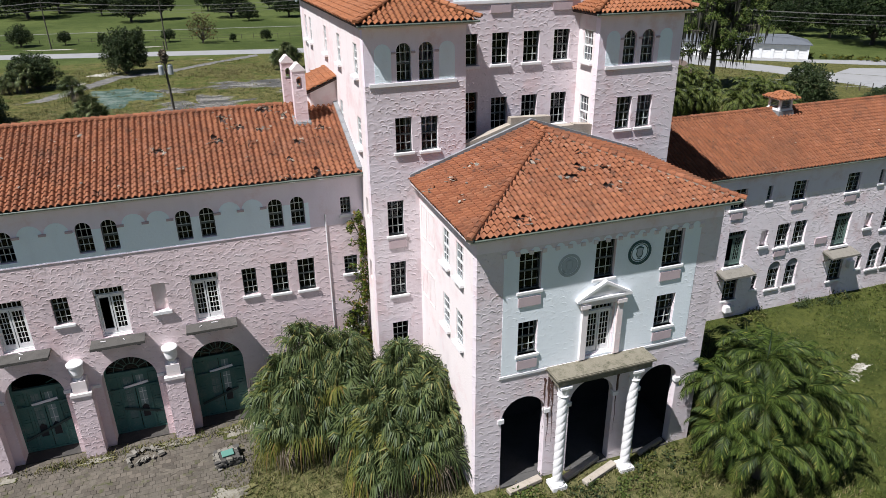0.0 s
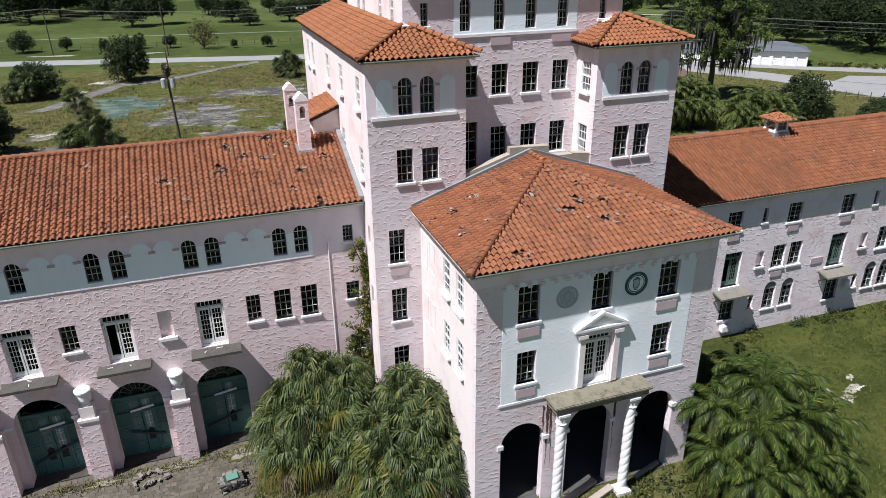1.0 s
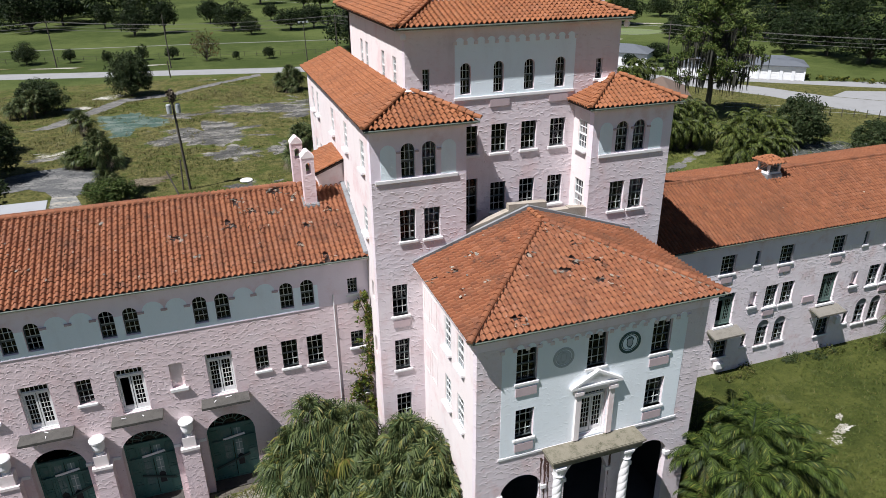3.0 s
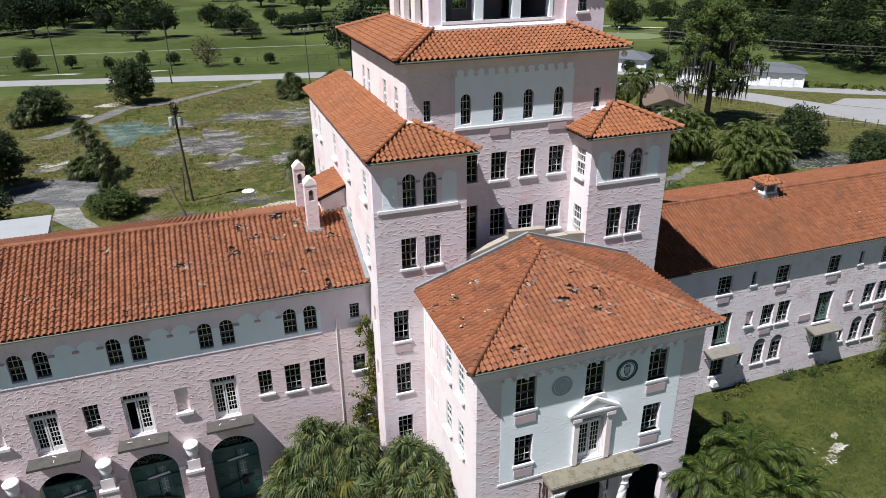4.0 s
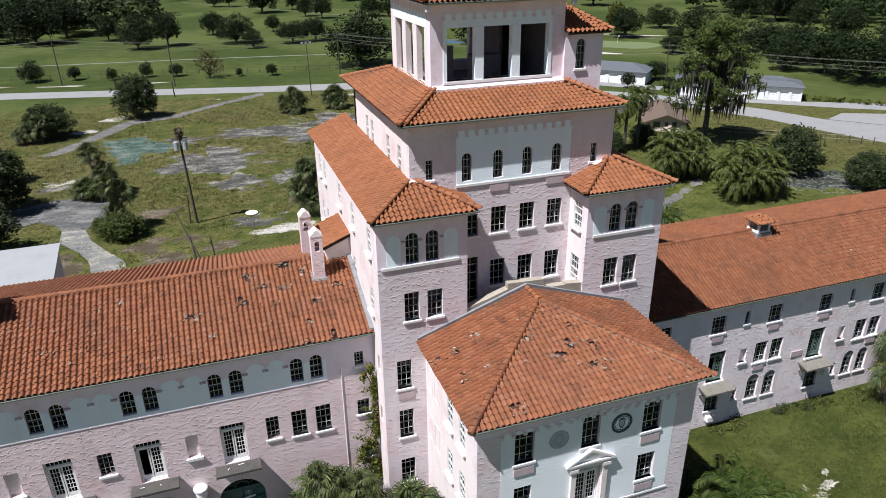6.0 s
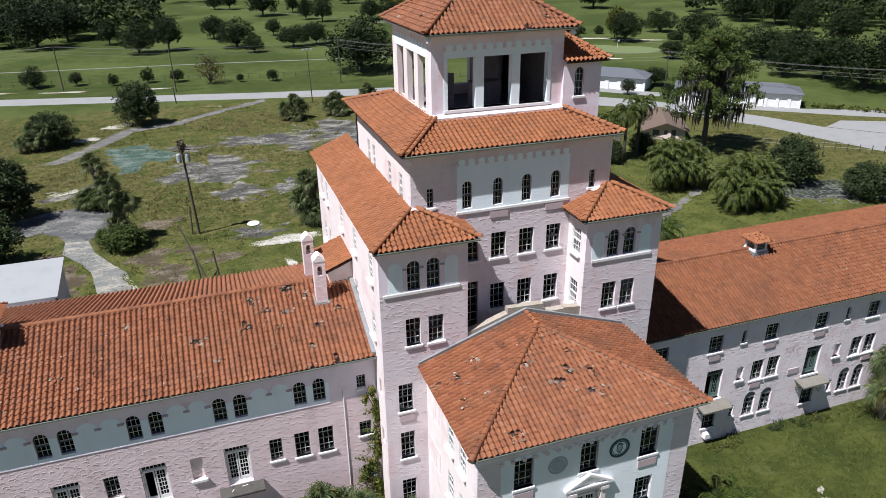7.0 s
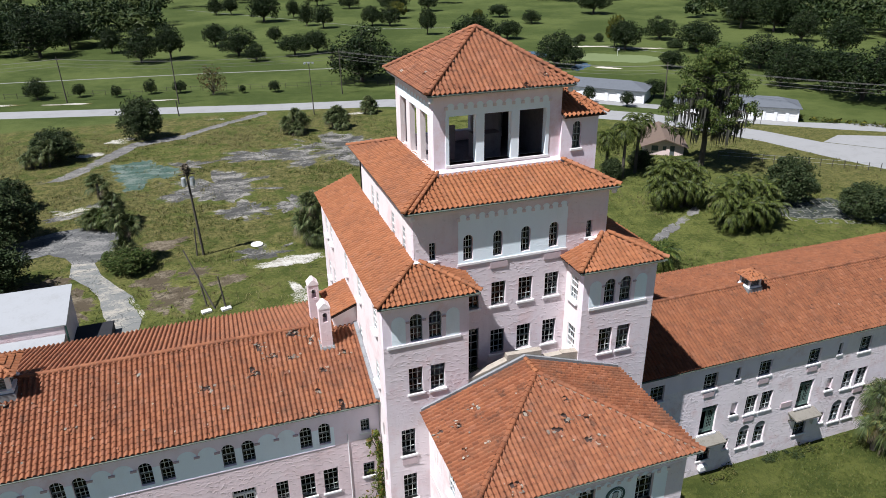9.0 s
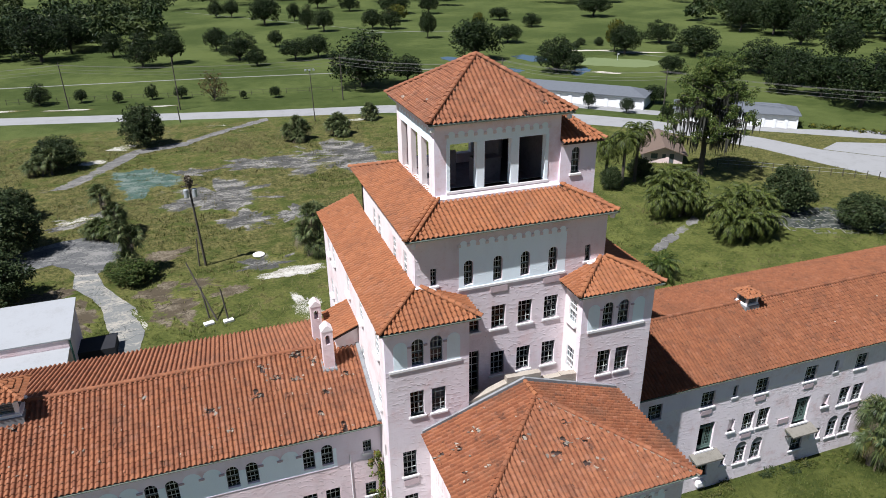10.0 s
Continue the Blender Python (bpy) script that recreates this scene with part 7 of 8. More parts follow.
def planted(model, x, y, h, w, turn, label=""):
    """Another plant of the same kind, h high and w wide."""
    m = Matrix.Translation((x * U, y * U, 0)) @ Matrix.Rotation(turn, 4, "Z") @ Matrix.Diagonal((w, w, h, 1))
    o = copy_thing(model, Matrix())
    o.matrix_basis = m
    if label:
        tagged(o, label)
    return o


# the big palms at the pavilion
rnd = random.Random(11)
fan_palm_clump(-12.9, -3.2, [(dx, dy, h) for dx, dy, h in ((-2.4, 0.3, 3.2), (-1.5, 1.0, 4.6), (-0.4, 0.9, 5.4), (0.6, 0.6, 5.6), (1.6, 0.8, 5.0), (-2.3, -1.0, 2.2), (-1.3, -0.8, 3.6), (-0.1, -0.6, 4.3), (1.1, -0.5, 4.2), (2.2, 0.2, 4.0), (-1.2, -1.2, 2.0), (0.0, -1.2, 2.3), (1.3, -1.2, 2.6), (-2.6, 1.2, 2.2))], "dense clump of green cabbage palms with dead skirts against the wall", 21, 1.3, 23, 0.85)
fan_palm_clump(-9.0, -7.4, [(dx, dy, h) for dx, dy, h in ((0.3, 2.4, 4.0), (1.1, 2.1, 4.3), (1.4, 1.0, 4.2), (0.1, 1.2, 3.9), (-1.4, 1.3, 3.6), (-1.9, 0.0, 2.6), (-0.7, 0.0, 3.4), (0.7, -0.1, 3.7), (1.6, -0.4, 3.0), (-1.7, -1.2, 1.6), (-0.4, -1.3, 2.2), (0.9, -1.5, 2.2), (-2.3, 0.9, 2.0))], "dense clump of green cabbage palms with dead skirts beside the pavilion", 22, 1.35, 23, 1.0)
date_palm_clump(9.5, -12.8, [(dx * 1.12, dy * 1.1, h * 1.05) for dx, dy, h in ((0.0, 0.6, 5.2), (-2.0, 1.2, 4.0), (2.0, 1.0, 4.3), (-1.2, -0.9, 3.9), (0.9, -1.0, 4.0), (2.7, -0.7, 2.8), (-2.7, -0.5, 2.4), (0.4, 2.4, 4.6), (-1.6, 2.7, 3.8), (2.1, 2.7, 3.6), (-1.9, -2.0, 2.0), (0.2, -2.2, 2.2), (1.9, -2.0, 2.0), (3.3, 1.0, 2.6))], "large green clump of date palms on the lawn", 31, 2.9, 30, 0.56, n=22, blade=0.040, sag=2.2)
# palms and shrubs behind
fan_palm_clump(-33.5, 77, [(-0.8, 0.5, 6.6), (0.6, -0.5, 4.2), (-1.6, -0.9, 2.2), (0.4, 1.4, 2.6), (-2.6, 0, 1.6)], "clump of cabbage palms in the overgrown field", 41, 1.3, 28, 1.2, mat=M_FAN_FIELD)
fan_palm_clump(-30.0, 61, [(-0.4, 0, 6.8), (0.6, 0.3, 5.6), (0.0, -1.0, 3.4)], "clump of cabbage palms in the overgrown field", 42, 1.3, 28, 1.1, mat=M_FAN_FIELD)
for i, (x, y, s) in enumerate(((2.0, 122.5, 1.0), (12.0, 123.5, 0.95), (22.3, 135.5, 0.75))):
    fan_palm_clump(x, y, [(0, 0, 4.0 * s), (1.6 * s, 0.4, 3.0 * s), (-1.6 * s, -0.3, 2.8 * s), (0.3, -1.5 * s, 2.0 * s), (0, 1.5 * s, 2.2 * s)], "rounded dark clump of cabbage palms by the old paving", 43 + i, 1.35 * s, 44, 1.1 * s, mat=M_FAN_FIELD)
fan_palm_clump(-49.0, 114.5, [(0, 0, 2.6), (1.6, 0.5, 3.4), (-1.8, 0.2, 1.6)], "low cabbage palms with dead fronds beside a shrub", 40, 1.3, 36, 1.1, mat=M_FAN_FIELD)
fan_palm_clump(-4.6, 59, [(0, 0, 6.6), (1.0, 0.8, 5.2), (-1.0, -0.5, 4.0), (0.3, -1.2, 2.6), (-0.3, 1.2, 3.0)], "tall clump of cabbage palms behind the hotel", 47, 1.35, 40, 1.2, mat=M_FAN_FIELD)
fan_palm_clump(34.4, -2.0, [(0, 0, 5.2), (1.4, -0.5, 4.3), (-0.7, -0.8, 3.2), (0.8, -1.5, 2.4), (2.4, -0.9, 2.8)], "shaggy cabbage palms on the lawn before the east wing", 48, 1.0, 44, 1.1)
for x, y, h, seed in ((53.8, 68.5, 8.8, 51), (57.5, 70.0, 9.6, 52), (51.5, 70.5, 7.2, 53)):
    date_palm_clump(x, y, [(0, 0, h)], "tall feathery queen palm with drooping fronds", seed, 4.4, 30, 1.0, "queen_palm", 14, 0.085, 2.8, False, M_FEATHER_FAR)
date_palm_clump(54.0, 53.5, [(-2.8, 0.5, 5.2), (-0.8, 1.2, 6.0), (1.4, 1.0, 5.6), (3.0, 0, 4.6), (-3.4, -1.2, 3.4), (-1.4, -1.6, 3.6), (0.9, -1.8, 3.4), (2.8, -1.8, 2.8)], "huge dark clump of date palms behind the east wing", 54, 3.9, 30, 0.8, n=13, blade=0.085, sag=2.4, olive=False, mat=M_FEATHER_FAR)
date_palm_clump(58.5, 42.5, [(-3.4, 0.5, 4.4), (-1.2, 1.4, 5.6), (1.2, 1.4, 5.8), (3.4, 0.3, 4.8), (-3.6, -1.6, 2.6), (-1.4, -2.0, 3.4), (1.0, -2.2, 3.2), (3.2, -1.8, 2.8)], "huge green clump of date palms behind the east wing", 55, 3.9, 30, 0.8, n=13, blade=0.085, sag=2.4, mat=M_FEATHER_FAR)
date_palm_clump(37.5, 34, [(0, 0, 2.2), (1.0, 0.6, 1.6)], "small feathery palm behind the tower", 56, 3.4, 26, 0.7, n=14, blade=0.05)

oak_a = tree("oak_tree", "broad dark green live oak on the golf course", 61, M_OAK, density=105, wild=0.6)
oak_b = tree("oak_tree", "broad dark green live oak on the golf course", 62, M_OAK, 44, 92, 0.023, 0.08, wild=0.75)
oak_c = tree("oak_tree", "rounded dark green oak on the golf course", 63, M_OAK, 38, 104, 0.024, 0.16, 1.0, wild=0.45)
bush = tree("shrub", "dense dark green shrub in the field", 64, M_BUSH, 44, 200, 0.022, 0.0, 0.9, wild=0.4)
mound = tree("shrub", "bright green creeper-covered shrub below the palms", 68, M_MOUND, 40, 170, 0.024, 0.0, 0.9, wild=0.5)
yellow = tree("flowering_tree", "yellow flowering tree on the golf course", 65, M_YELLOW, 22, 120, 0.035, 0.16, 0.9)
MODELS = (oak_a, oak_b, oak_c)
TREES_NEAR = [(30, 176, 16.0, 25), (45, 178, 8.6, 12), (80, 209, 15.5, 22), (96, 175, 11.5, 16), (106, 180, 5.5, 8), (137, 198, 11.5, 15), (166, 217, 9, 15), (82, 271, 12, 9.5), (109, 244, 8, 14), (3, 228, 6, 8.5), (18, 235, 8, 14.5), (27, 238, 9, 12)]
TREES_WEST = [(-73, 270, 18, 25), (-65, 288, 15.6, 17), (-48, 270, 10.2, 10.6), (-36, 241, 12, 15.5), (-26, 245, 12.6, 13), (-9, 272, 9.5, 11.4), (-2, 243, 10.4, 17), (15, 272, 7, 8), (-89, 276, 15, 16), (-98, 300, 16, 20), (-110, 282, 16, 20)]
TREES_FAR = [(19, 353, 14.5, 20), (37, 327, 11.5, 10), (43, 314, 11, 12.5), (36, 365, 10, 9), (-3, 401, 10, 11.5), (5, 397, 10, 11.5), (67, 313, 10, 12.5), (75, 309, 9.5, 12.5), (192, 315, 12, 23), (96, 377, 11, 22), (75, 404, 10, 15), (114, 368, 11, 14), (139, 322, 7, 14), (142, 289, 6.5, 12), (60, 430, 12, 16)]
TREES_EAST = [(159, 184, 11.5, 19), (156, 148, 10.5, 19), (152, 130, 11.5, 18), (147, 114, 12.5, 17), (146, 100, 14, 20), (146, 84, 14.5, 19), (130, 159, 6, 10), (183, 122, 9, 14), (129, 134, 11, 15), (166, 98, 14, 20), (140, 122, 10, 12), (221, 233, 16, 19), (225, 217, 18, 20), (214, 190, 12, 14), (197, 155, 14, 17)]
k = 0
for group in (TREES_NEAR, TREES_WEST, TREES_FAR, TREES_EAST):
    for x, y, h, w in group:
        k += 1
        planted(MODELS[k % 3], x, y, h * 0.98, w * 0.86, k * 1.3)
for x, y, h, w in ((137, 205, 14, 10), (87, 340, 10, 14), (118, 300, 8, 8)):
    planted(yellow, x, y, h * 0.9, w * 0.8, x)
for x, y, h, w in ((-61, 186, 6.2, 9), (-50, 185, 4.2, 5.2), (-40, 181, 3.6, 4), (-31, 182, 4.6, 4.6), (-23, 180, 3.9, 5.4), (-6, 173, 2.6, 2.8), (3, 171, 3.7, 4.6)):
    planted(MODELS[int(abs(x)) % 3], x, y, h * 0.92, w * 0.78, x, "young round tree along the golf course fence")
thin = tree("flowering_shrub", "thin reddish green shrub along the fence", 66, M_THIN, 24, 40, 0.022, 0.02, 0.9, wild=0.6)
planted(thin, -14, 174, 8.8, 8.2, 1.0, "thin reddish green flowering shrub along the fence")
for x, y, h, w in ((-46.5, 118, 7.2, 11), (-31, 130, 10.0, 11), (72, 47.5, 8.5, 9.5), (78, 38, 6.0, 9.5), (60, 72, 4, 6), (51, 68, 4.5, 5), (-48, 74, 10, 13), (-46, 57, 8, 12), (80, 52, 2, 6), (-50, 90, 6, 9)):
    planted(bush, x, y, h, w * 0.84, x)
for x, y, h, w in ((-29.5, 58.5, 3.4, 7.4), (-31.6, 60.5, 2.6, 5.0), (-34, 76, 3.5, 6.4), (-31.0, 75, 2.2, 4.5)):
    planted(mound, x, y, h, w * 0.84, x)
for x, y, h, w in ((99, 124, 5, 7), (86, 117, 4, 4), (92, 108, 4, 4), (79.5, 125, 4.5, 3.5)):
    planted(oak_c, x, y, h, w, x, "small green tree by the long white buildings")

for x, y, h, w in ((140, 222, 3.5, 5), (146, 216, 4, 6), (134, 226, 3, 5), (152, 224, 5, 6), (128, 219, 3, 4), (158, 196, 3, 8), (163, 190, 2.5, 7), (120, 214, 5, 4)):
    planted(bush, x, y, h, w * 0.84, x, "low green shrub beside the putting green")

# woods along the horizon, too many to count
V, F = [], []
rnd = random.Random(77)
spots = []
for i in range(150):
    a = rnd.random()
    spots.append((-330 + 700 * a, 430 + 150 * rnd.random() - 220 * max(0.0, a - 0.55) + 60 * max(0, 0.4 - a), rnd.uniform(13, 20)))
for i in range(44):
    spots.append((-150 + 118 * rnd.random(), 284 + 55 * rnd.random(), rnd.uniform(11, 16)))
for i in range(46):
    spots.append((-190 + 165 * rnd.random(), 335 + 60 * rnd.random(), rnd.uniform(13, 19)))
for i in range(120):
    t = rnd.random()
    spots.append((190 + 90 * t + rnd.uniform(0, 60), 240 - 150 * t + rnd.uniform(-15, 60), rnd.uniform(11, 18)))
for i in range(60):
    spots.append((rnd.uniform(155, 235), rnd.uniform(40, 100), rnd.uniform(10, 15)))
FAIRWAY = [(186, 300), (200, 248), (209, 212), (204, 188), (191, 162), (178, 138)]


def fairway(x, y):
    """True on the open strip of lawn between the eastern trees."""
    for (ax, ay), (bx, by) in zip(FAIRWAY, FAIRWAY[1:]):
        t = max(0.0, min(1.0, ((x - ax) * (bx - ax) + (y - ay) * (by - ay)) / ((bx - ax) ** 2 + (by - ay) ** 2)))
        if math.hypot(x - ax - t * (bx - ax), y - ay - t * (by - ay)) < 24:
            return True
    return False


for x, y, h in spots:
    if fairway(x, y):
        continue
    for q in range(5):
        leaf_cloud(V, F, (x + rnd.gauss(0, h * 0.2), y + rnd.gauss(0, h * 0.2), h * rnd.uniform(0.4, 0.75)), (h * 0.3, h * 0.3, h * 0.26), 95, 0.90, rnd)
M_WOODS = leaf_material("mixed_woodland_leaf", (0.009, 0.019, 0.006), (0.037, 0.053, 0.016), (0.054, 0.061, 0.024), 0.05, tint=(0.058, 0.071, 0.020))
tagged(raw("far_woods", V, F, M_WOODS, None, "dark green woods round the golf course"), kind="stuff", category="woods")

# tall pine hung with moss
pine = thing("pine_tree", "tall old pine hung with grey moss behind the east wing", "tree", 71.2, 68.5, 0)
rnd = random.Random(81)
bm = bmesh.new()
limb(bm, (0, 0, -0.3), (0.3, 0.2, 20.5), 0.6, 0.18, 10, 8, rnd, 0.12)
V, F, MV, MF = [], [], [], []
for i in range(46):
    z = 7.0 + 14.4 * (i / 46) ** 0.85
    a = i * 2.4 + rnd.uniform(-0.4, 0.4)
    r = (8.6 if z < 16 else 8.6 - 0.95 * (z - 16)) * rnd.uniform(0.5, 1.0)
    tip = Vector((r * math.cos(a), r * math.sin(a), z + rnd.uniform(-0.6, 1.8)))
    limb(bm, (0, 0, z - 0.8), tip, 0.16, 0.04, 5, 4, rnd, 0.2)
    for q in range(6):
        c = Vector((0, 0, z)).lerp(tip, rnd.uniform(0.4, 1.08)) + Vector((rnd.gauss(0, 0.8), rnd.gauss(0, 0.8), rnd.gauss(0.2, 0.6)))
        leaf_cloud(V, F, c, (0.95, 0.95, 0.7), 105, 0.19, rnd)
    if z < 15.5:
        for q in range(34):
            c = Vector((0, 0, z - 0.3)).lerp(tip, rnd.uniform(0.15, 1.0)) + Vector((rnd.gauss(0, 0.3), rnd.gauss(0, 0.3), 0))
            ln, w = rnd.uniform(0.8, 3.8), rnd.uniform(0.08, 0.2)
            s = Vector((math.cos(q), math.sin(q), 0)) * w
            k = len(MV)
            MV += [(c - s)[:], (c + s)[:], (c + s * 0.6 + DOWN * ln * 0.6)[:], (c + DOWN * ln)[:], (c - s * 0.7 + DOWN * ln * 0.5)[:]]
            MF.append((k, k + 1, k + 2, k + 3, k + 4))
part("trunk", bm, M_BARK, pine, merge=False)
raw("crown", V, F, M_PINE, pine)
raw("hanging_moss", MV, MF, M_MOSS, pine, "grey hanging moss")

# seedling palm on the small roof terrace
seedling = thing("terrace_plant", "small green palm seedling on the roof terrace", "plant", -3.3, -0.9, 14.75)
V, F = [], []
rnd = random.Random(14)
for k in range(11):
    e, a = rnd.uniform(0.5, 1.3), k * 2.4
    fan_leaf(V, F, Vector((0, 0, 0.3)), Vector((math.cos(a) * math.cos(e), math.sin(a) * math.cos(e), math.sin(e))), 0.9, 0.55, 1.0, rnd, 14)
raw("foliage", V, F, M_FAN, seedling)

# creeper on the tower corner
rnd = random.Random(91)
creeper = thing("creeper", "green and brown creeper climbing the tower corner", "vine", -9.4, -0.25, 0)
V, F = [], []
bm = bmesh.new()
x, y, z = 0.1, -0.05, 3.0
while z < 12.0:
    nx = 0.1 + 0.45 * math.sin(z * 0.9) - 0.25
    limb(bm, (x, y, z), (nx, y, z + 0.5), 0.03, 0.03, 5, 1)
    x, z = nx, z + 0.5
    leaf_cloud(V, F, (x + rnd.gauss(0, 0.25), y - 0.06, z), (0.46 if z < 10 else 0.26, 0.16, 0.45), 80, 0.11, rnd)
    leaf_cloud(V, F, (-0.05, y - 0.1, z), (0.16, 0.14, 0.4), 36, 0.10, rnd)
    if rnd.random() < 0.45:
        leaf_cloud(V, F, (x - rnd.uniform(0.3, 0.8), y - 0.02, z), (0.5, 0.1, 0.3), 34, 0.10, rnd)
part("stem", bm, M_BARK, creeper, merge=False)
raw("foliage", V, F, M_VINE, creeper)

# tall grass and weeds
dice = np.random.default_rng(95)


def covered(x, y):
    """How much of the growth paving and paths keep down at a place, 0 to 1."""
    for (x0, x1, y0, y1), poly, share in PAVED:
        if x0 < x < x1 and y0 < y < y1 and inside(x, y, poly):
            return share if share == 1.0 or noise.noise((x * 0.35, y * 0.35, 12.0)) < 0.16 else 0.3
    return 0.0


def grass(name, spots, blades, mat, label, lean=0.75, width=0.05):
    """One mesh of pointed blades; spots: (x, y, height) of each tuft."""
    p = np.repeat(np.array(spots), blades, axis=0)
    n = len(p)
    a, l = dice.uniform(0, 2 * np.pi, n), p[:, 2] * dice.uniform(0.5, 1.15, n)
    bx, by = p[:, 0] + dice.normal(0, 1, n) * p[:, 2] * 0.4, p[:, 1] + dice.normal(0, 1, n) * p[:, 2] * 0.4
    w, out = width * p[:, 2] + 0.014, lean * l * dice.uniform(0.2, 1.2, n)
    v = np.zeros((n, 3, 3))
    v[:, 0, 0], v[:, 0, 1] = bx - w * np.sin(a), by + w * np.cos(a)
    v[:, 1, 0], v[:, 1, 1] = bx + w * np.sin(a), by - w * np.cos(a)
    v[:, 2, 0], v[:, 2, 1], v[:, 2, 2] = bx + out * np.cos(a), by + out * np.sin(a), 0.8 * l
    me = bpy.data.meshes.new(name)
    me.from_pydata((v.reshape(-1, 3) * U).tolist(), [], np.arange(3 * n).reshape(-1, 3).tolist())
    me.materials.append(mat)
    tagged(new(name, me), label, "grass", kind="stuff")


M_LUSH = leaf_material("lush_grass_blade", (0.036, 0.052, 0.010), (0.118, 0.130, 0.031), (0.15, 0.13, 0.05), 0.10)
M_STRAW = leaf_material("straw_grass", (0.076, 0.070, 0.026), (0.205, 0.178, 0.080), (0.082, 0.068, 0.034), 0.1)
green, straw, lush = [], [], []
for x, y in zip(dice.uniform(-64, 100, 52000), dice.uniform(14.5, 140, 52000)):
    if y > 139 - 0.62 * max(0.0, x - 10) or dice.random() < covered(x, y):
        continue
    thick = noise.noise((x * 0.07, y * 0.07, 3.0)) + 0.6 * noise.noise((x * 0.25, y * 0.25, 9.0))
    if thick + dice.uniform(-0.45, 0.75) < 0:
        continue
    size = 0.28 + 0.34 * max(0.0, min(1.0, 0.5 + thick)) * dice.uniform(0.6, 1.3)
    dry = noise.noise((x * 0.05, y * 0.05, 21.0)) + 0.5 * noise.noise((x * 0.2, y * 0.2, 2.0)) + dice.uniform(-0.4, 0.3)
    if x > 76 + 8 * thick and y > 46:
        dry += 0.35
    fresh = x > 26 + 6 * thick or y < 43 + 14 * thick
    (lush if fresh and dry < 0.25 else straw if dry > 0.02 else green).append((x, y, size * (0.8 if fresh else 1.0)))
grass("tall_grass", green, 5, M_GRASS, "tall green grass and weeds in the field")
grass("lush_grass", lush, 7, M_LUSH, "thick fresh green grass behind the hotel", 0.9)
grass("dry_grass", straw, 5, M_STRAW, "tall straw coloured dry grass in the field")
near, low = [], []
for x, y in zip(dice.uniform(-19, 13, 6500), dice.uniform(-20, -1, 6500)):
    if not inside(x, y, edge) and not (-6.6 < x < 6.6 and y > -10.6) and not (-9.3 < x < -6 and y > -2.4):
        near.append((x, y, dice.uniform(0.16, 0.42)))
for _ in range(900):
    q, t = int(dice.integers(2, len(edge) - 1)), dice.random()
    near.append((edge[q][0] + (edge[q + 1][0] - edge[q][0]) * t + dice.normal(-0.4, 0.8), edge[q][1] + (edge[q + 1][1] - edge[q][1]) * t + dice.normal(0.2, 0.7), dice.uniform(0.10, 0.34)))
for _ in range(520):
    c = float(dice.choice(ARCHES + [-20.4, -25.1, -15.6]))
    near.append((c + dice.normal(0, 0.9), -0.75 - abs(dice.normal(0, 0.3)), dice.uniform(0.12, 0.42)))
for x, y in zip(dice.uniform(9.2, 48, 17000), dice.uniform(-20, -0.3, 17000)):
    if noise.noise((x * 0.3, y * 0.3, 5.0)) + dice.uniform(-0.3, 0.6) > 0 and dice.random() >= covered(x, y):
        low.append((x, y, dice.uniform(0.10, 0.24)))
grass("tall_grass", near[::3], 6, M_GRASS, "ragged green grass before the hotel")
grass("dry_grass", near[1::3] + near[2::3], 5, M_STRAW, "dry straw coloured grass before the hotel")
grass("lawn_grass", low, 5, M_LAWN, "green uncut lawn grass before the east wing", 1.0)
weed_rnd = random.Random(123)
for x, y, w in ((27.2, -0.9, 2.0), (28.6, -1.0, 1.5), (18.2, -1.1, 1.6), (6.9, -11.3, 1.4), (-0.5, -12.3, 2.2), (2.8, -11.9, 1.6), (-4.6, -11.5, 1.6), (32.5, -1.2, 2.0), (20.2, -0.7, 1.4), (24.5, -0.6, 1.2), (1.2, -12.7, 2.4), (4.2, -12.4, 2.4), (5.6, -11.6, 2.0), (-3.6, -12.2, 2.0), (-6.0, -12.0, 1.6), (-1.4, -13.2, 2.2), (3.4, -13.6, 2.4), (6.2, -13.4, 2.2)):
    weeds = thing("weed_patch", "low ragged green weeds at the foot of the wall", "weeds", x, y, 0)
    V, F = [], []
    for _ in range(9):
        r = weed_rnd.uniform(0.15, 0.4)
        leaf_cloud(V, F, (weed_rnd.gauss(0, w * 0.38), weed_rnd.gauss(0, w * 0.2), r * 0.55), (r * 1.3, r * 1.2, r * weed_rnd.uniform(0.5, 1.3)), 34, 0.09, weed_rnd)
    raw("foliage", V, F, weed_rnd.choice((M_BUSH, M_GRASS, M_PINE)), weeds)
for ob in (oak_a, oak_b, oak_c, bush, mound, yellow, thin):
    ob.matrix_basis = Matrix.Translation((-230 * U + 40 * MODELS.index(ob) if ob in MODELS else {bush: -400, mound: -370, yellow: -430, thin: -460}[ob], 330, 0)) @ Matrix.Diagonal((12, 12, 12, 1))


# ---- outbuildings, poles and wires ----
M_SHINGLE = plain("grey_shingle", (0.100, 0.108, 0.120), 0.9, (0.068, 0.072, 0.080), 0.5, 1.5, 0.01)
M_BROWN_ROOF = plain("brown_shingle", (0.130, 0.090, 0.066), 0.9, (0.085, 0.060, 0.045), 0.5, 1.5, 0.01)
M_METAL_ROOF = plain("white_metal_roof", (0.296, 0.300, 0.304), 0.6, (0.216, 0.212, 0.200), 0.4, 0.8, 0.004)
M_WHITE_WALL = plain("white_masonry", (0.76, 0.75, 0.73), 0.8, (0.5, 0.48, 0.45), 0.3, 1.0)
M_GREY_WALL = plain("grey_white_masonry", (0.72, 0.72, 0.71), 0.8, (0.38, 0.37, 0.36), 0.3, 1.0)
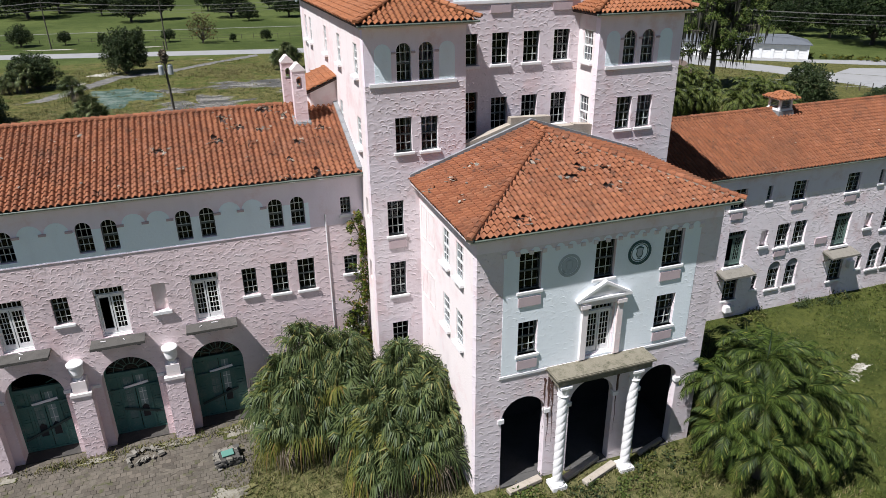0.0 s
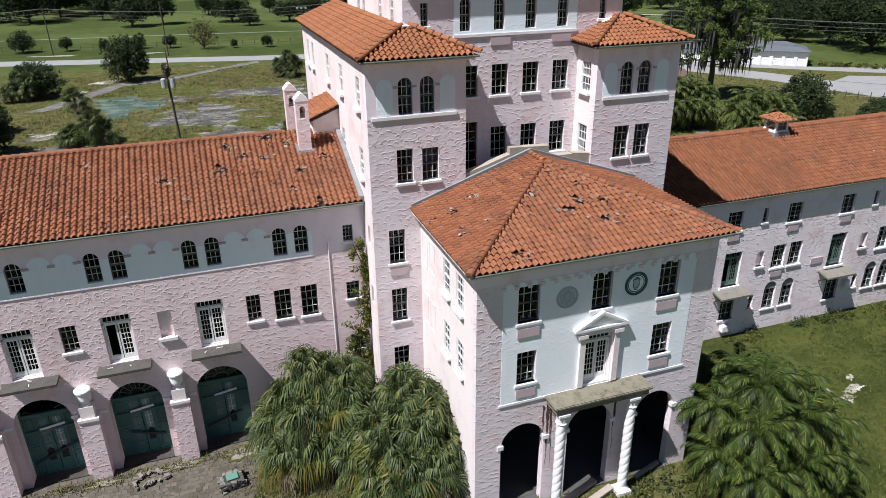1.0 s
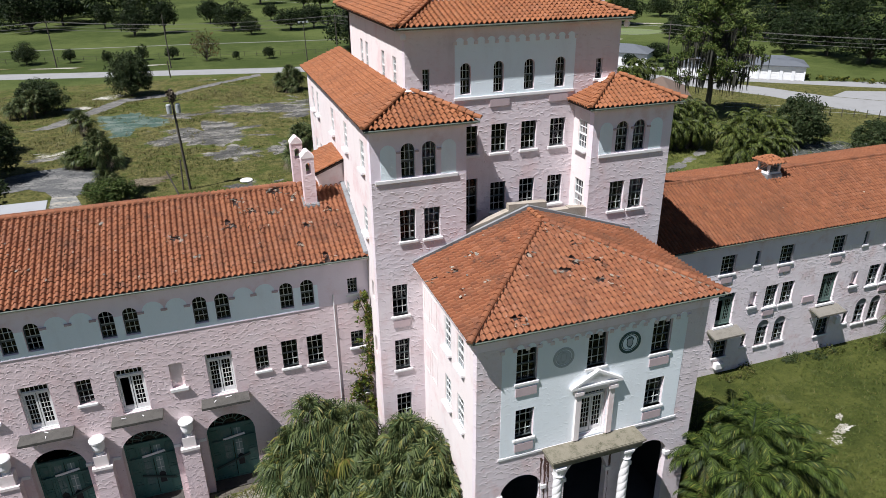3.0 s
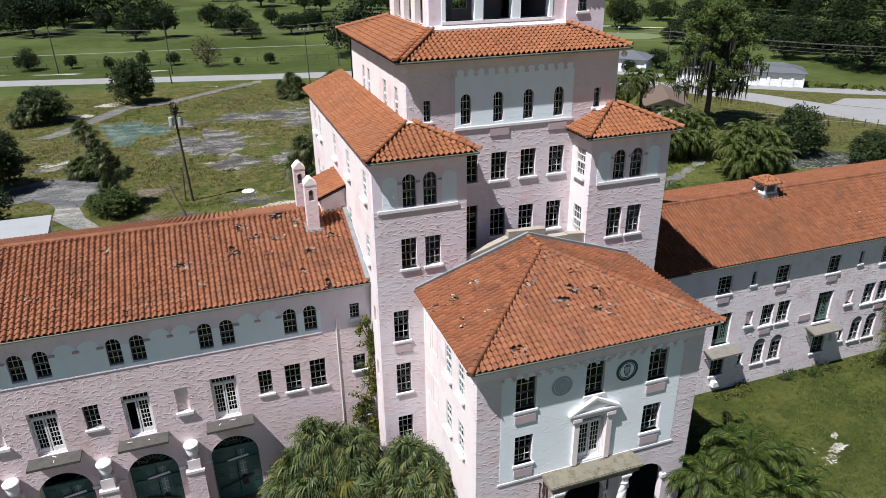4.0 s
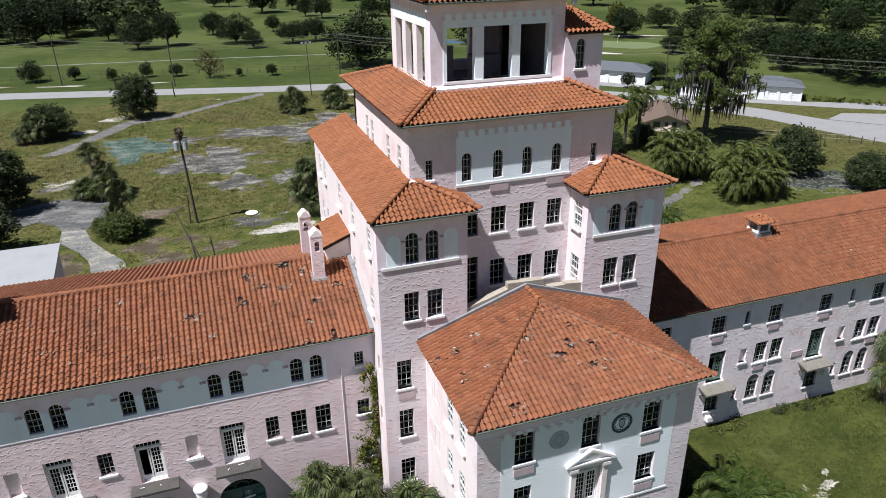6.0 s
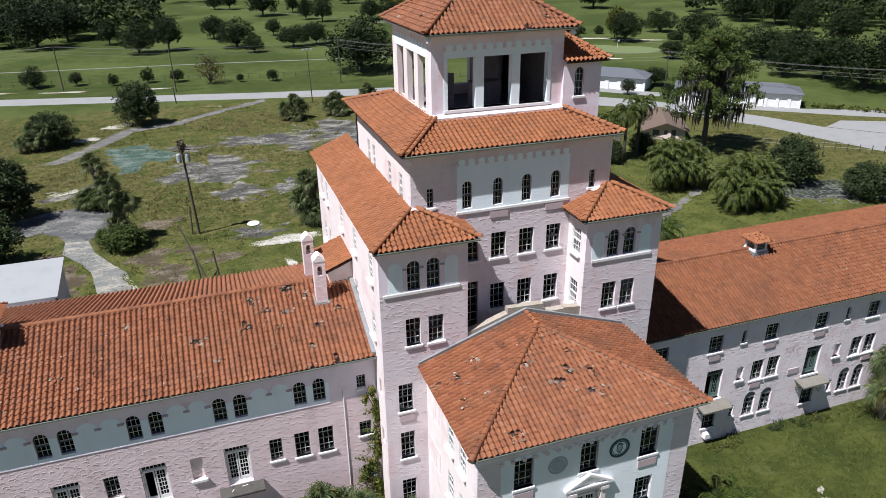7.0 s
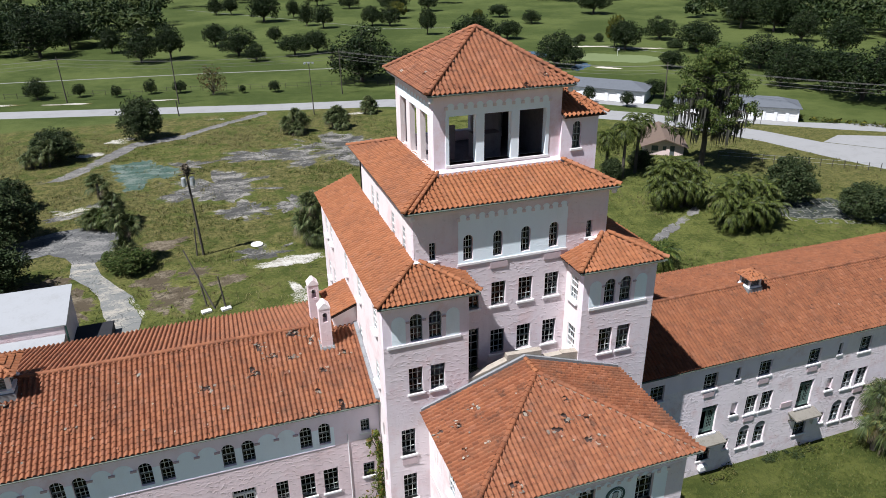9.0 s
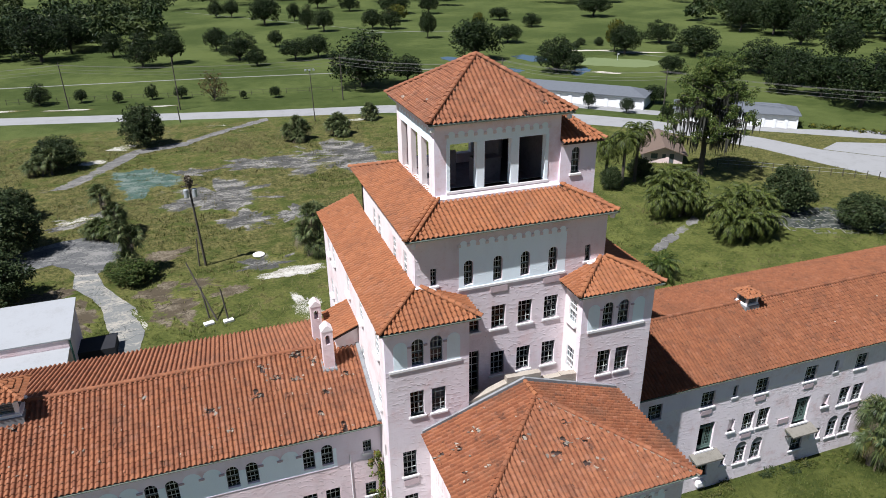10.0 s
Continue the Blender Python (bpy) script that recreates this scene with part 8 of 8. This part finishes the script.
M_PINK_WALL = plain("pale_pink_masonry", (0.74, 0.58, 0.54), 0.8, (0.5, 0.42, 0.4), 0.3, 1.0)
M_GALV = plain("galvanised_can", (0.440, 0.456, 0.464), 0.45, (0.240, 0.240, 0.240), 0.3, 3.0, metal=0.3)
M_WATER = Nodes("pond_water").done((0.05, 0.08, 0.10), 0.08, spec=0.8)
M_BUNKER = plain("bunker_sand", (0.480, 0.432, 0.352), 0.95, (0.360, 0.320, 0.256), 0.4, 1.0)


def long_house(name, label, ax, ay, bx, by, depth, h, roof_mat, wall_mat, bays, roof_h=1.6):
    """A long low house whose front runs from a to b, with a hipped roof, doors and posts."""
    length = math.hypot(bx - ax, by - ay)
    turn = math.degrees(math.atan2(by - ay, bx - ax))
    ob = thing(name, label, "building", ax, ay, 0, turn)
    bm = bmesh.new()
    dw = length / bays * 0.7 if bays else 1.5
    holes = [((i + 0.5) * length / bays, dw, -0.1, h * 0.78, False) for i in range(bays)] if bays else []
    wall_mesh(bm, "y", 0, 0, length, -0.1, h, holes, 0.3)
    part("wall", bm, wall_mat, ob)
    for x0, x1, y0, y1 in ((0, 0.3, 0.3, depth), (length - 0.3, length, 0.3, depth), (0.3, length - 0.3, depth - 0.3, depth)):
        bm = bmesh.new()
        box(bm, x0, x1, y0, y1, -0.1, h)
        part("wall", bm, wall_mat, ob)
    for i in range(bays):
        bm = bmesh.new()
        box(bm, holes[i][0] - dw / 2, holes[i][0] + dw / 2, 0.2, 0.27, 0, h * 0.78)
        for q in range(4):
            box(bm, holes[i][0] - dw / 2 + 0.06, holes[i][0] + dw / 2 - 0.06, 0.17, 0.2, 0.08 + q * h * 0.19, 0.02 + (q + 1) * h * 0.19)
        part("door", bm, M_WHITE_WALL, ob, "white panelled garage door")
    bm = bmesh.new()
    o = 0.5
    d2 = depth / 2
    v = [bm.verts.new(p) for p in ((-o, -o, h), (length + o, -o, h), (length + o, depth + o, h), (-o, depth + o, h), (d2, d2, h + roof_h), (length - d2, d2, h + roof_h), (-o, -o, h - 0.18), (length + o, -o, h - 0.18), (length + o, depth + o, h - 0.18), (-o, depth + o, h - 0.18))]
    for f in ((0, 1, 5, 4), (1, 2, 5), (2, 3, 4, 5), (3, 0, 4), (6, 7, 1, 0), (7, 8, 2, 1), (8, 9, 3, 2), (9, 6, 0, 3), (6, 9, 8, 7)):
        bm.faces.new([v[i] for i in f])
    part("roof", bm, roof_mat, ob)
    return ob


long_house("long_white_building", "long white single storey building with a grey hipped roof", 63.9, 146.7, 91.9, 118.3, 9.5, 3.3, M_SHINGLE, M_GREY_WALL, 12)
long_house("long_white_building", "long white single storey building with a grey hipped roof", 92.0, 105.6, 114.0, 88.5, 9.0, 3.3, M_SHINGLE, M_GREY_WALL, 11)
house = thing("pink_house", "small pale pink house with a brown gabled roof among trees", "house", 65.9, 79.5, 0, -29.5)
HW, HD, EAVE, RIDGE = 7.6, 13.0, 2.1, 3.4
bm = bmesh.new()
wall_mesh(bm, "y", 0.0, 0, HW, -0.1, EAVE, [(2.0, 1.3, 0.9, 2.0, False), (3.9, 0.7, 1.0, 1.9, False), (5.4, 0.9, 0.0, 2.0, False)], 0.25)
prism(bm, [(0, EAVE), (HW, EAVE), (HW / 2, RIDGE)], 0.0, 0.25)
part("wall", bm, M_PINK_WALL, house)
for x0, x1, y0, y1 in ((0, 0.25, 0.25, HD), (HW - 0.25, HW, 0.25, HD), (0.25, HW - 0.25, HD - 0.25, HD)):
    bm = bmesh.new()
    box(bm, x0, x1, y0, y1, -0.1, EAVE)
    part("wall", bm, M_PINK_WALL, house)
for side in (-1, 1):
    bm = bmesh.new()
    prism(bm, [(HW / 2, RIDGE + 0.02), (HW / 2 + side * (HW / 2 + 0.8), EAVE - 0.32), (HW / 2 + side * (HW / 2 + 0.8), EAVE - 0.14), (HW / 2, RIDGE + 0.2)], -0.9, HD + 0.7)
    part("roof", bm, M_BROWN_ROOF, house)
for c, w, lo, hi in ((2.0, 1.3, 0.9, 2.0), (3.9, 0.7, 1.0, 1.9), (5.4, 0.9, 0.0, 2.0)):
    bm = bmesh.new()
    box(bm, c - w / 2, c + w / 2, 0.1, 0.16, lo, hi)
    part("window" if lo > 0 else "door", bm, M_FRAME_DARK, house)

M_DARK_BLOCK = plain("black_tarpaulin", (0.010, 0.010, 0.013), 0.9, (0.024, 0.024, 0.024), 0.4, 1.0)
# metal-roofed building at the west wing's back
shed = thing("service_building", "pink service building with a white metal roof", "building", -45, 40, 0)
bm = bmesh.new()
vs = box(bm, -8.0, 10.8, -3.4, 3.2, -0.1, 4.5)
for v in vs:
    if v.co.z > 4 and v.co.y > 0:
        v.co.z = 5.85
part("wall", bm, M_PINK, shed)
bm = bmesh.new()
vs = box(bm, -8.4, 11.1, -3.5, 3.5, 0, 0.14)
for v in vs:
    v.co.z += 5.95 if v.co.y > 1 else 4.55
part("roof", bm, M_METAL_ROOF, shed)
bm = bmesh.new()
vs = box(bm, -8.4, 10.8, -7.4, -3.45, 0, 0.12)
for v in vs:
    v.co.z += 3.5 if v.co.y > -5 else 2.9
part("lean_to_roof", bm, M_METAL_ROOF, shed)
# block added for a dark opening; the shade is in its colour
bm = bmesh.new()
box(bm, 10.8, 14.6, -1.0, 2.2, -0.1, 1.3)
part("dark_opening_block", bm, M_DARK_BLOCK, shed, "low near-black block standing for a dark opening")
bm = bmesh.new()
beam(bm, (10.95, -3.3, 0), (10.95, -3.3, 4.45), 0.09, n=8)
part("downpipe", bm, M_GREEN, shed, "green corner downpipe")

# power pole with transformers and an old nest
pole = thing("power_pole", "leaning wooden power pole with two transformer cans", "pole", -20.1, 60.4, 0)
bm = bmesh.new()
limb(bm, (0, 0, -0.2), (-0.5, -0.4, 13.2), 0.19, 0.13, 10, 4)
part("post", bm, M_WOOD, pole)
for s in (-1, 1):
    bm = bmesh.new()
    lathe(bm, [(0.28, 10.6), (0.33, 10.65), (0.33, 11.7), (0.28, 11.8), (0.12, 11.86)], s * 0.55 - 0.42, -0.4, 14)
    part("transformer", bm, M_GALV, pole)
bm = bmesh.new()
beam(bm, (-1.5, -0.4, 12.2), (0.7, -0.4, 12.3), 0.08)
part("crossarm", bm, M_WOOD, pole)
V, F = [], []
rnd = random.Random(7)
leaf_cloud(V, F, (-0.45, -0.4, 12.9), (0.55, 0.4, 0.9), 130, 0.26, rnd)
raw("nest", V, F, M_DEAD, pole, "dry brown tangle of twigs")
for x, y, dx, dy, h in ((-21.0, 60.5, 0.2, 0, 4.2), (-19.3, 43.5, -2.6, 3.0, 7.0), (-20.2, 44.5, -0.5, 0.6, 4.2), (-18.0, 43.0, -0.4, 0.2, 4.4), (-61, 128, -1.2, 0, 4.5)):
    post = thing("old_post", "old dark leaning timber post in the field", "post", x, y, 0)
    bm = bmesh.new()
    limb(bm, (0, 0, -0.1), (dx, dy, h), 0.11, 0.09, 7, 2)
    part("shaft", bm, M_WOOD, post)
for x, y in ((-20.3, 42.9), (-18.0, 42.8)):
    foot = thing("concrete_block", "white concrete footing block on the grass", "block", x, y, 0, 15)
    bm = bmesh.new()
    box(bm, -0.6, 0.6, -0.35, 0.35, 0, 0.3)
    bmesh.ops.bevel(bm, geom=list(bm.edges), offset=0.03, segments=1, affect="EDGES")
    part("block", bm, M_TRIM, foot)
disc = thing("manhole_cover", "round white concrete cover on the old paving", "cover", -12.6, 61.2, 0.05)
bm = bmesh.new()
lathe(bm, [(0.85, 0.0), (0.9, 0.12), (0.82, 0.2), (0.3, 0.24)], n=24)
part("lid", bm, M_TRIM, disc)

# road poles and their wires
ROAD_POLES = [(-110, 190, 12.5), (-52.5, 178, 12.5), (20.6, 160.6, 12.5), (60, 138, 12.5), (92, 110, 12.0), (150, 52, 12.0)]
for x, y, h in ROAD_POLES + [(-23.4, 150.3, 4.0)]:
    p = thing("utility_pole", "grey wooden utility pole beside the road", "pole", x, y, 0, group="utility poles")
    bm = bmesh.new()
    limb(bm, (0, 0, -0.2), (-0.15, 0, h), 0.17, 0.11, 8, 3)
    part("post", bm, M_WOOD, p)
    if h > 5:
        bm = bmesh.new()
        beam(bm, (-1.1, 0, h - 0.8), (0.9, 0, h - 0.8), 0.07)
        part("crossarm", bm, M_WOOD, p)
p = thing("utility_pole", "grey wooden utility pole beside the road", "pole", -23.4, 165, 0, group="utility poles")
bm = bmesh.new()
limb(bm, (0, 0, -0.2), (-0.15, 0, 13.5), 0.17, 0.11, 8, 3)
part("post", bm, M_WOOD, p)
lamp = thing("light_pole", "thin grey flood light pole beside the road", "pole", 8.9, 138.7, 0)
bm = bmesh.new()
limb(bm, (0, 0, 0), (-0.3, 0, 13.0), 0.13, 0.08, 8, 3)
part("post", bm, M_WOOD, lamp)
bm = bmesh.new()
beam(bm, (-1.5, 0, 13.0), (0.9, 0, 13.0), 0.06)
part("crossarm", bm, M_GALV, lamp)
for dx in (-1.3, -0.3, 0.7):
    bm = bmesh.new()
    box(bm, dx - 0.22, dx + 0.22, -0.25, 0.2, 12.6, 12.95)
    part("flood_light", bm, M_GALV, lamp)
for k, (dz, dx) in enumerate(((0.7, -1.0), (0.7, 0.8), (1.8, 0.0), (2.6, 0.0))):
    wire = thing("overhead_wire", "thin dark overhead wire along the road", "wire", group="overhead wires")
    for (xa, ya, ha), (xb, yb, hb) in zip(ROAD_POLES, ROAD_POLES[1:]):
        bm = bmesh.new()
        rows = []
        for q in range(9):
            t = q / 8
            pt = Vector((xa + (xb - xa) * t + dx * 0.7, ya + (yb - ya) * t, ha + (hb - ha) * t - dz - 1.4 * 4 * t * (1 - t)))
            rows.append([bm.verts.new(pt + Vector(o) * 0.03) for o in ((0, 0, 1), (0.7, 0.7, -0.5), (-0.7, -0.7, -0.5))])
        for ra, rb in zip(rows, rows[1:]):
            for q in range(3):
                bm.faces.new((ra[q], ra[(q + 1) % 3], rb[(q + 1) % 3], rb[q]))
        part("span", bm, M_IRON, wire, merge=False)

# fence along the golf course
fence = thing("fence", "low dark post and wire fence along the golf course", "fence")
line = [(-70, 190), (-20, 181.5), (30, 171), (52, 158), (70, 147)]
pole_mesh = None
for (xa, ya), (xb, yb) in zip(line, line[1:]):
    n = int(math.hypot(xb - xa, yb - ya) / 3.2)
    for i in range(n):
        t = i / n
        if pole_mesh is None:
            bm = bmesh.new()
            beam(bm, (0, 0, 0), (0, 0, 1.5), 0.07)
            first = part("fence_post", bm, M_WOOD, fence)
            pole_mesh = first.data
            first.matrix_basis = place(xa, ya, 0)
            continue
        o = new("fence_post", pole_mesh)
        o.parent, o.matrix_basis = fence, place(xa + (xb - xa) * t, ya + (yb - ya) * t, 0)
    for z in (0.6, 1.35):
        bm = bmesh.new()
        beam(bm, (xa, ya, z), (xb, yb, z), 0.03)
        part("rail", bm, M_WOOD, fence)
fence2 = thing("fence", "chain link fence posts along the road behind the east wing", "fence")
for i in range(22):
    t = i / 21
    o = new("fence_post", pole_mesh)
    o.parent, o.matrix_basis = fence2, place(78 + 34 * t, 72 - 26 * t, 0)
for z in (0.7, 1.4):
    bm = bmesh.new()
    beam(bm, (78, 72, z), (112, 46, z), 0.025)
    part("rail", bm, M_GALV, fence2)

# flowering hedge along the car park
V, F = [], []
rnd = random.Random(99)
for i in range(60):
    t = i / 59
    leaf_cloud(V, F, (101 + 50 * t + rnd.gauss(0, 0.4), 113.5 - 55 * t + rnd.gauss(0, 0.4) - 6.0, 0.6), (0.9, 0.9, 0.6), 26, 0.32, rnd)
hedge = thing("hedge", "low yellow green flowering hedge along the car park", "hedge")
raw("foliage", V, F, M_YELLOW, hedge)

M_GREENS = plain("mown_putting_green", (0.120, 0.148, 0.056), 0.95, (0.092, 0.120, 0.040), 0.5, 0.15, 0.01)
M_CART = plain("worn_cart_path", (0.176, 0.176, 0.152), 0.95, (0.096, 0.104, 0.064), 0.6, 0.3)
# ponds and bunkers of the golf course
blob("putting_green", 124, 184, 17, 9, M_GREENS, "smooth light green putting green", -0.66, 0.028, 0.12, category="lawn")
flag = thing("flag_pole", "thin white flag pole on the putting green", "flag", 127, 187, 0)
bm = bmesh.new()
beam(bm, (0, 0, 0), (0, 0, 2.6), 0.05, n=6)
box(bm, 0.04, 0.7, -0.02, 0.02, 2.1, 2.6)
part("pole", bm, M_WHITE_WALL, flag)
for x, y, rx, ry, t in ((73, 214, 4, 5.5, 0.3), (101, 204, 5, 9, 0.4), (84.5, 184, 2.5, 4, 0.2), (104.5, 173.5, 2.6, 6.5, -0.8)):
    blob("pond", x, y, rx, ry, M_WATER, "small still pond on the golf course", t, 0.03, category="water")
for x, y, rx, ry, t in ((111, 168, 5.0, 1.3, -0.75), (128, 212, 12, 1.2, -0.3), (145, 200, 9, 1.2, -0.5)):
    blob("bunker", x, y, rx, ry, M_BUNKER, "pale sand bunker on the golf course", t, 0.05, category="sand")
for x0, y0, x1, y1 in ((129, 214, 150, 182), (-90, 218, 60, 196), (-20, 440, 70, 300), (60, 300, 110, 285)):
    ribbon("cart_path", [((x0, y0), (x0, y0 + 1.3)), (((x0 + x1) / 2, (y0 + y1) / 2 + 2), ((x0 + x1) / 2, (y0 + y1) / 2 + 3.3)), ((x1, y1), (x1, y1 + 1.3))], M_CART, "narrow pale golf cart path", 0.03, category="path")
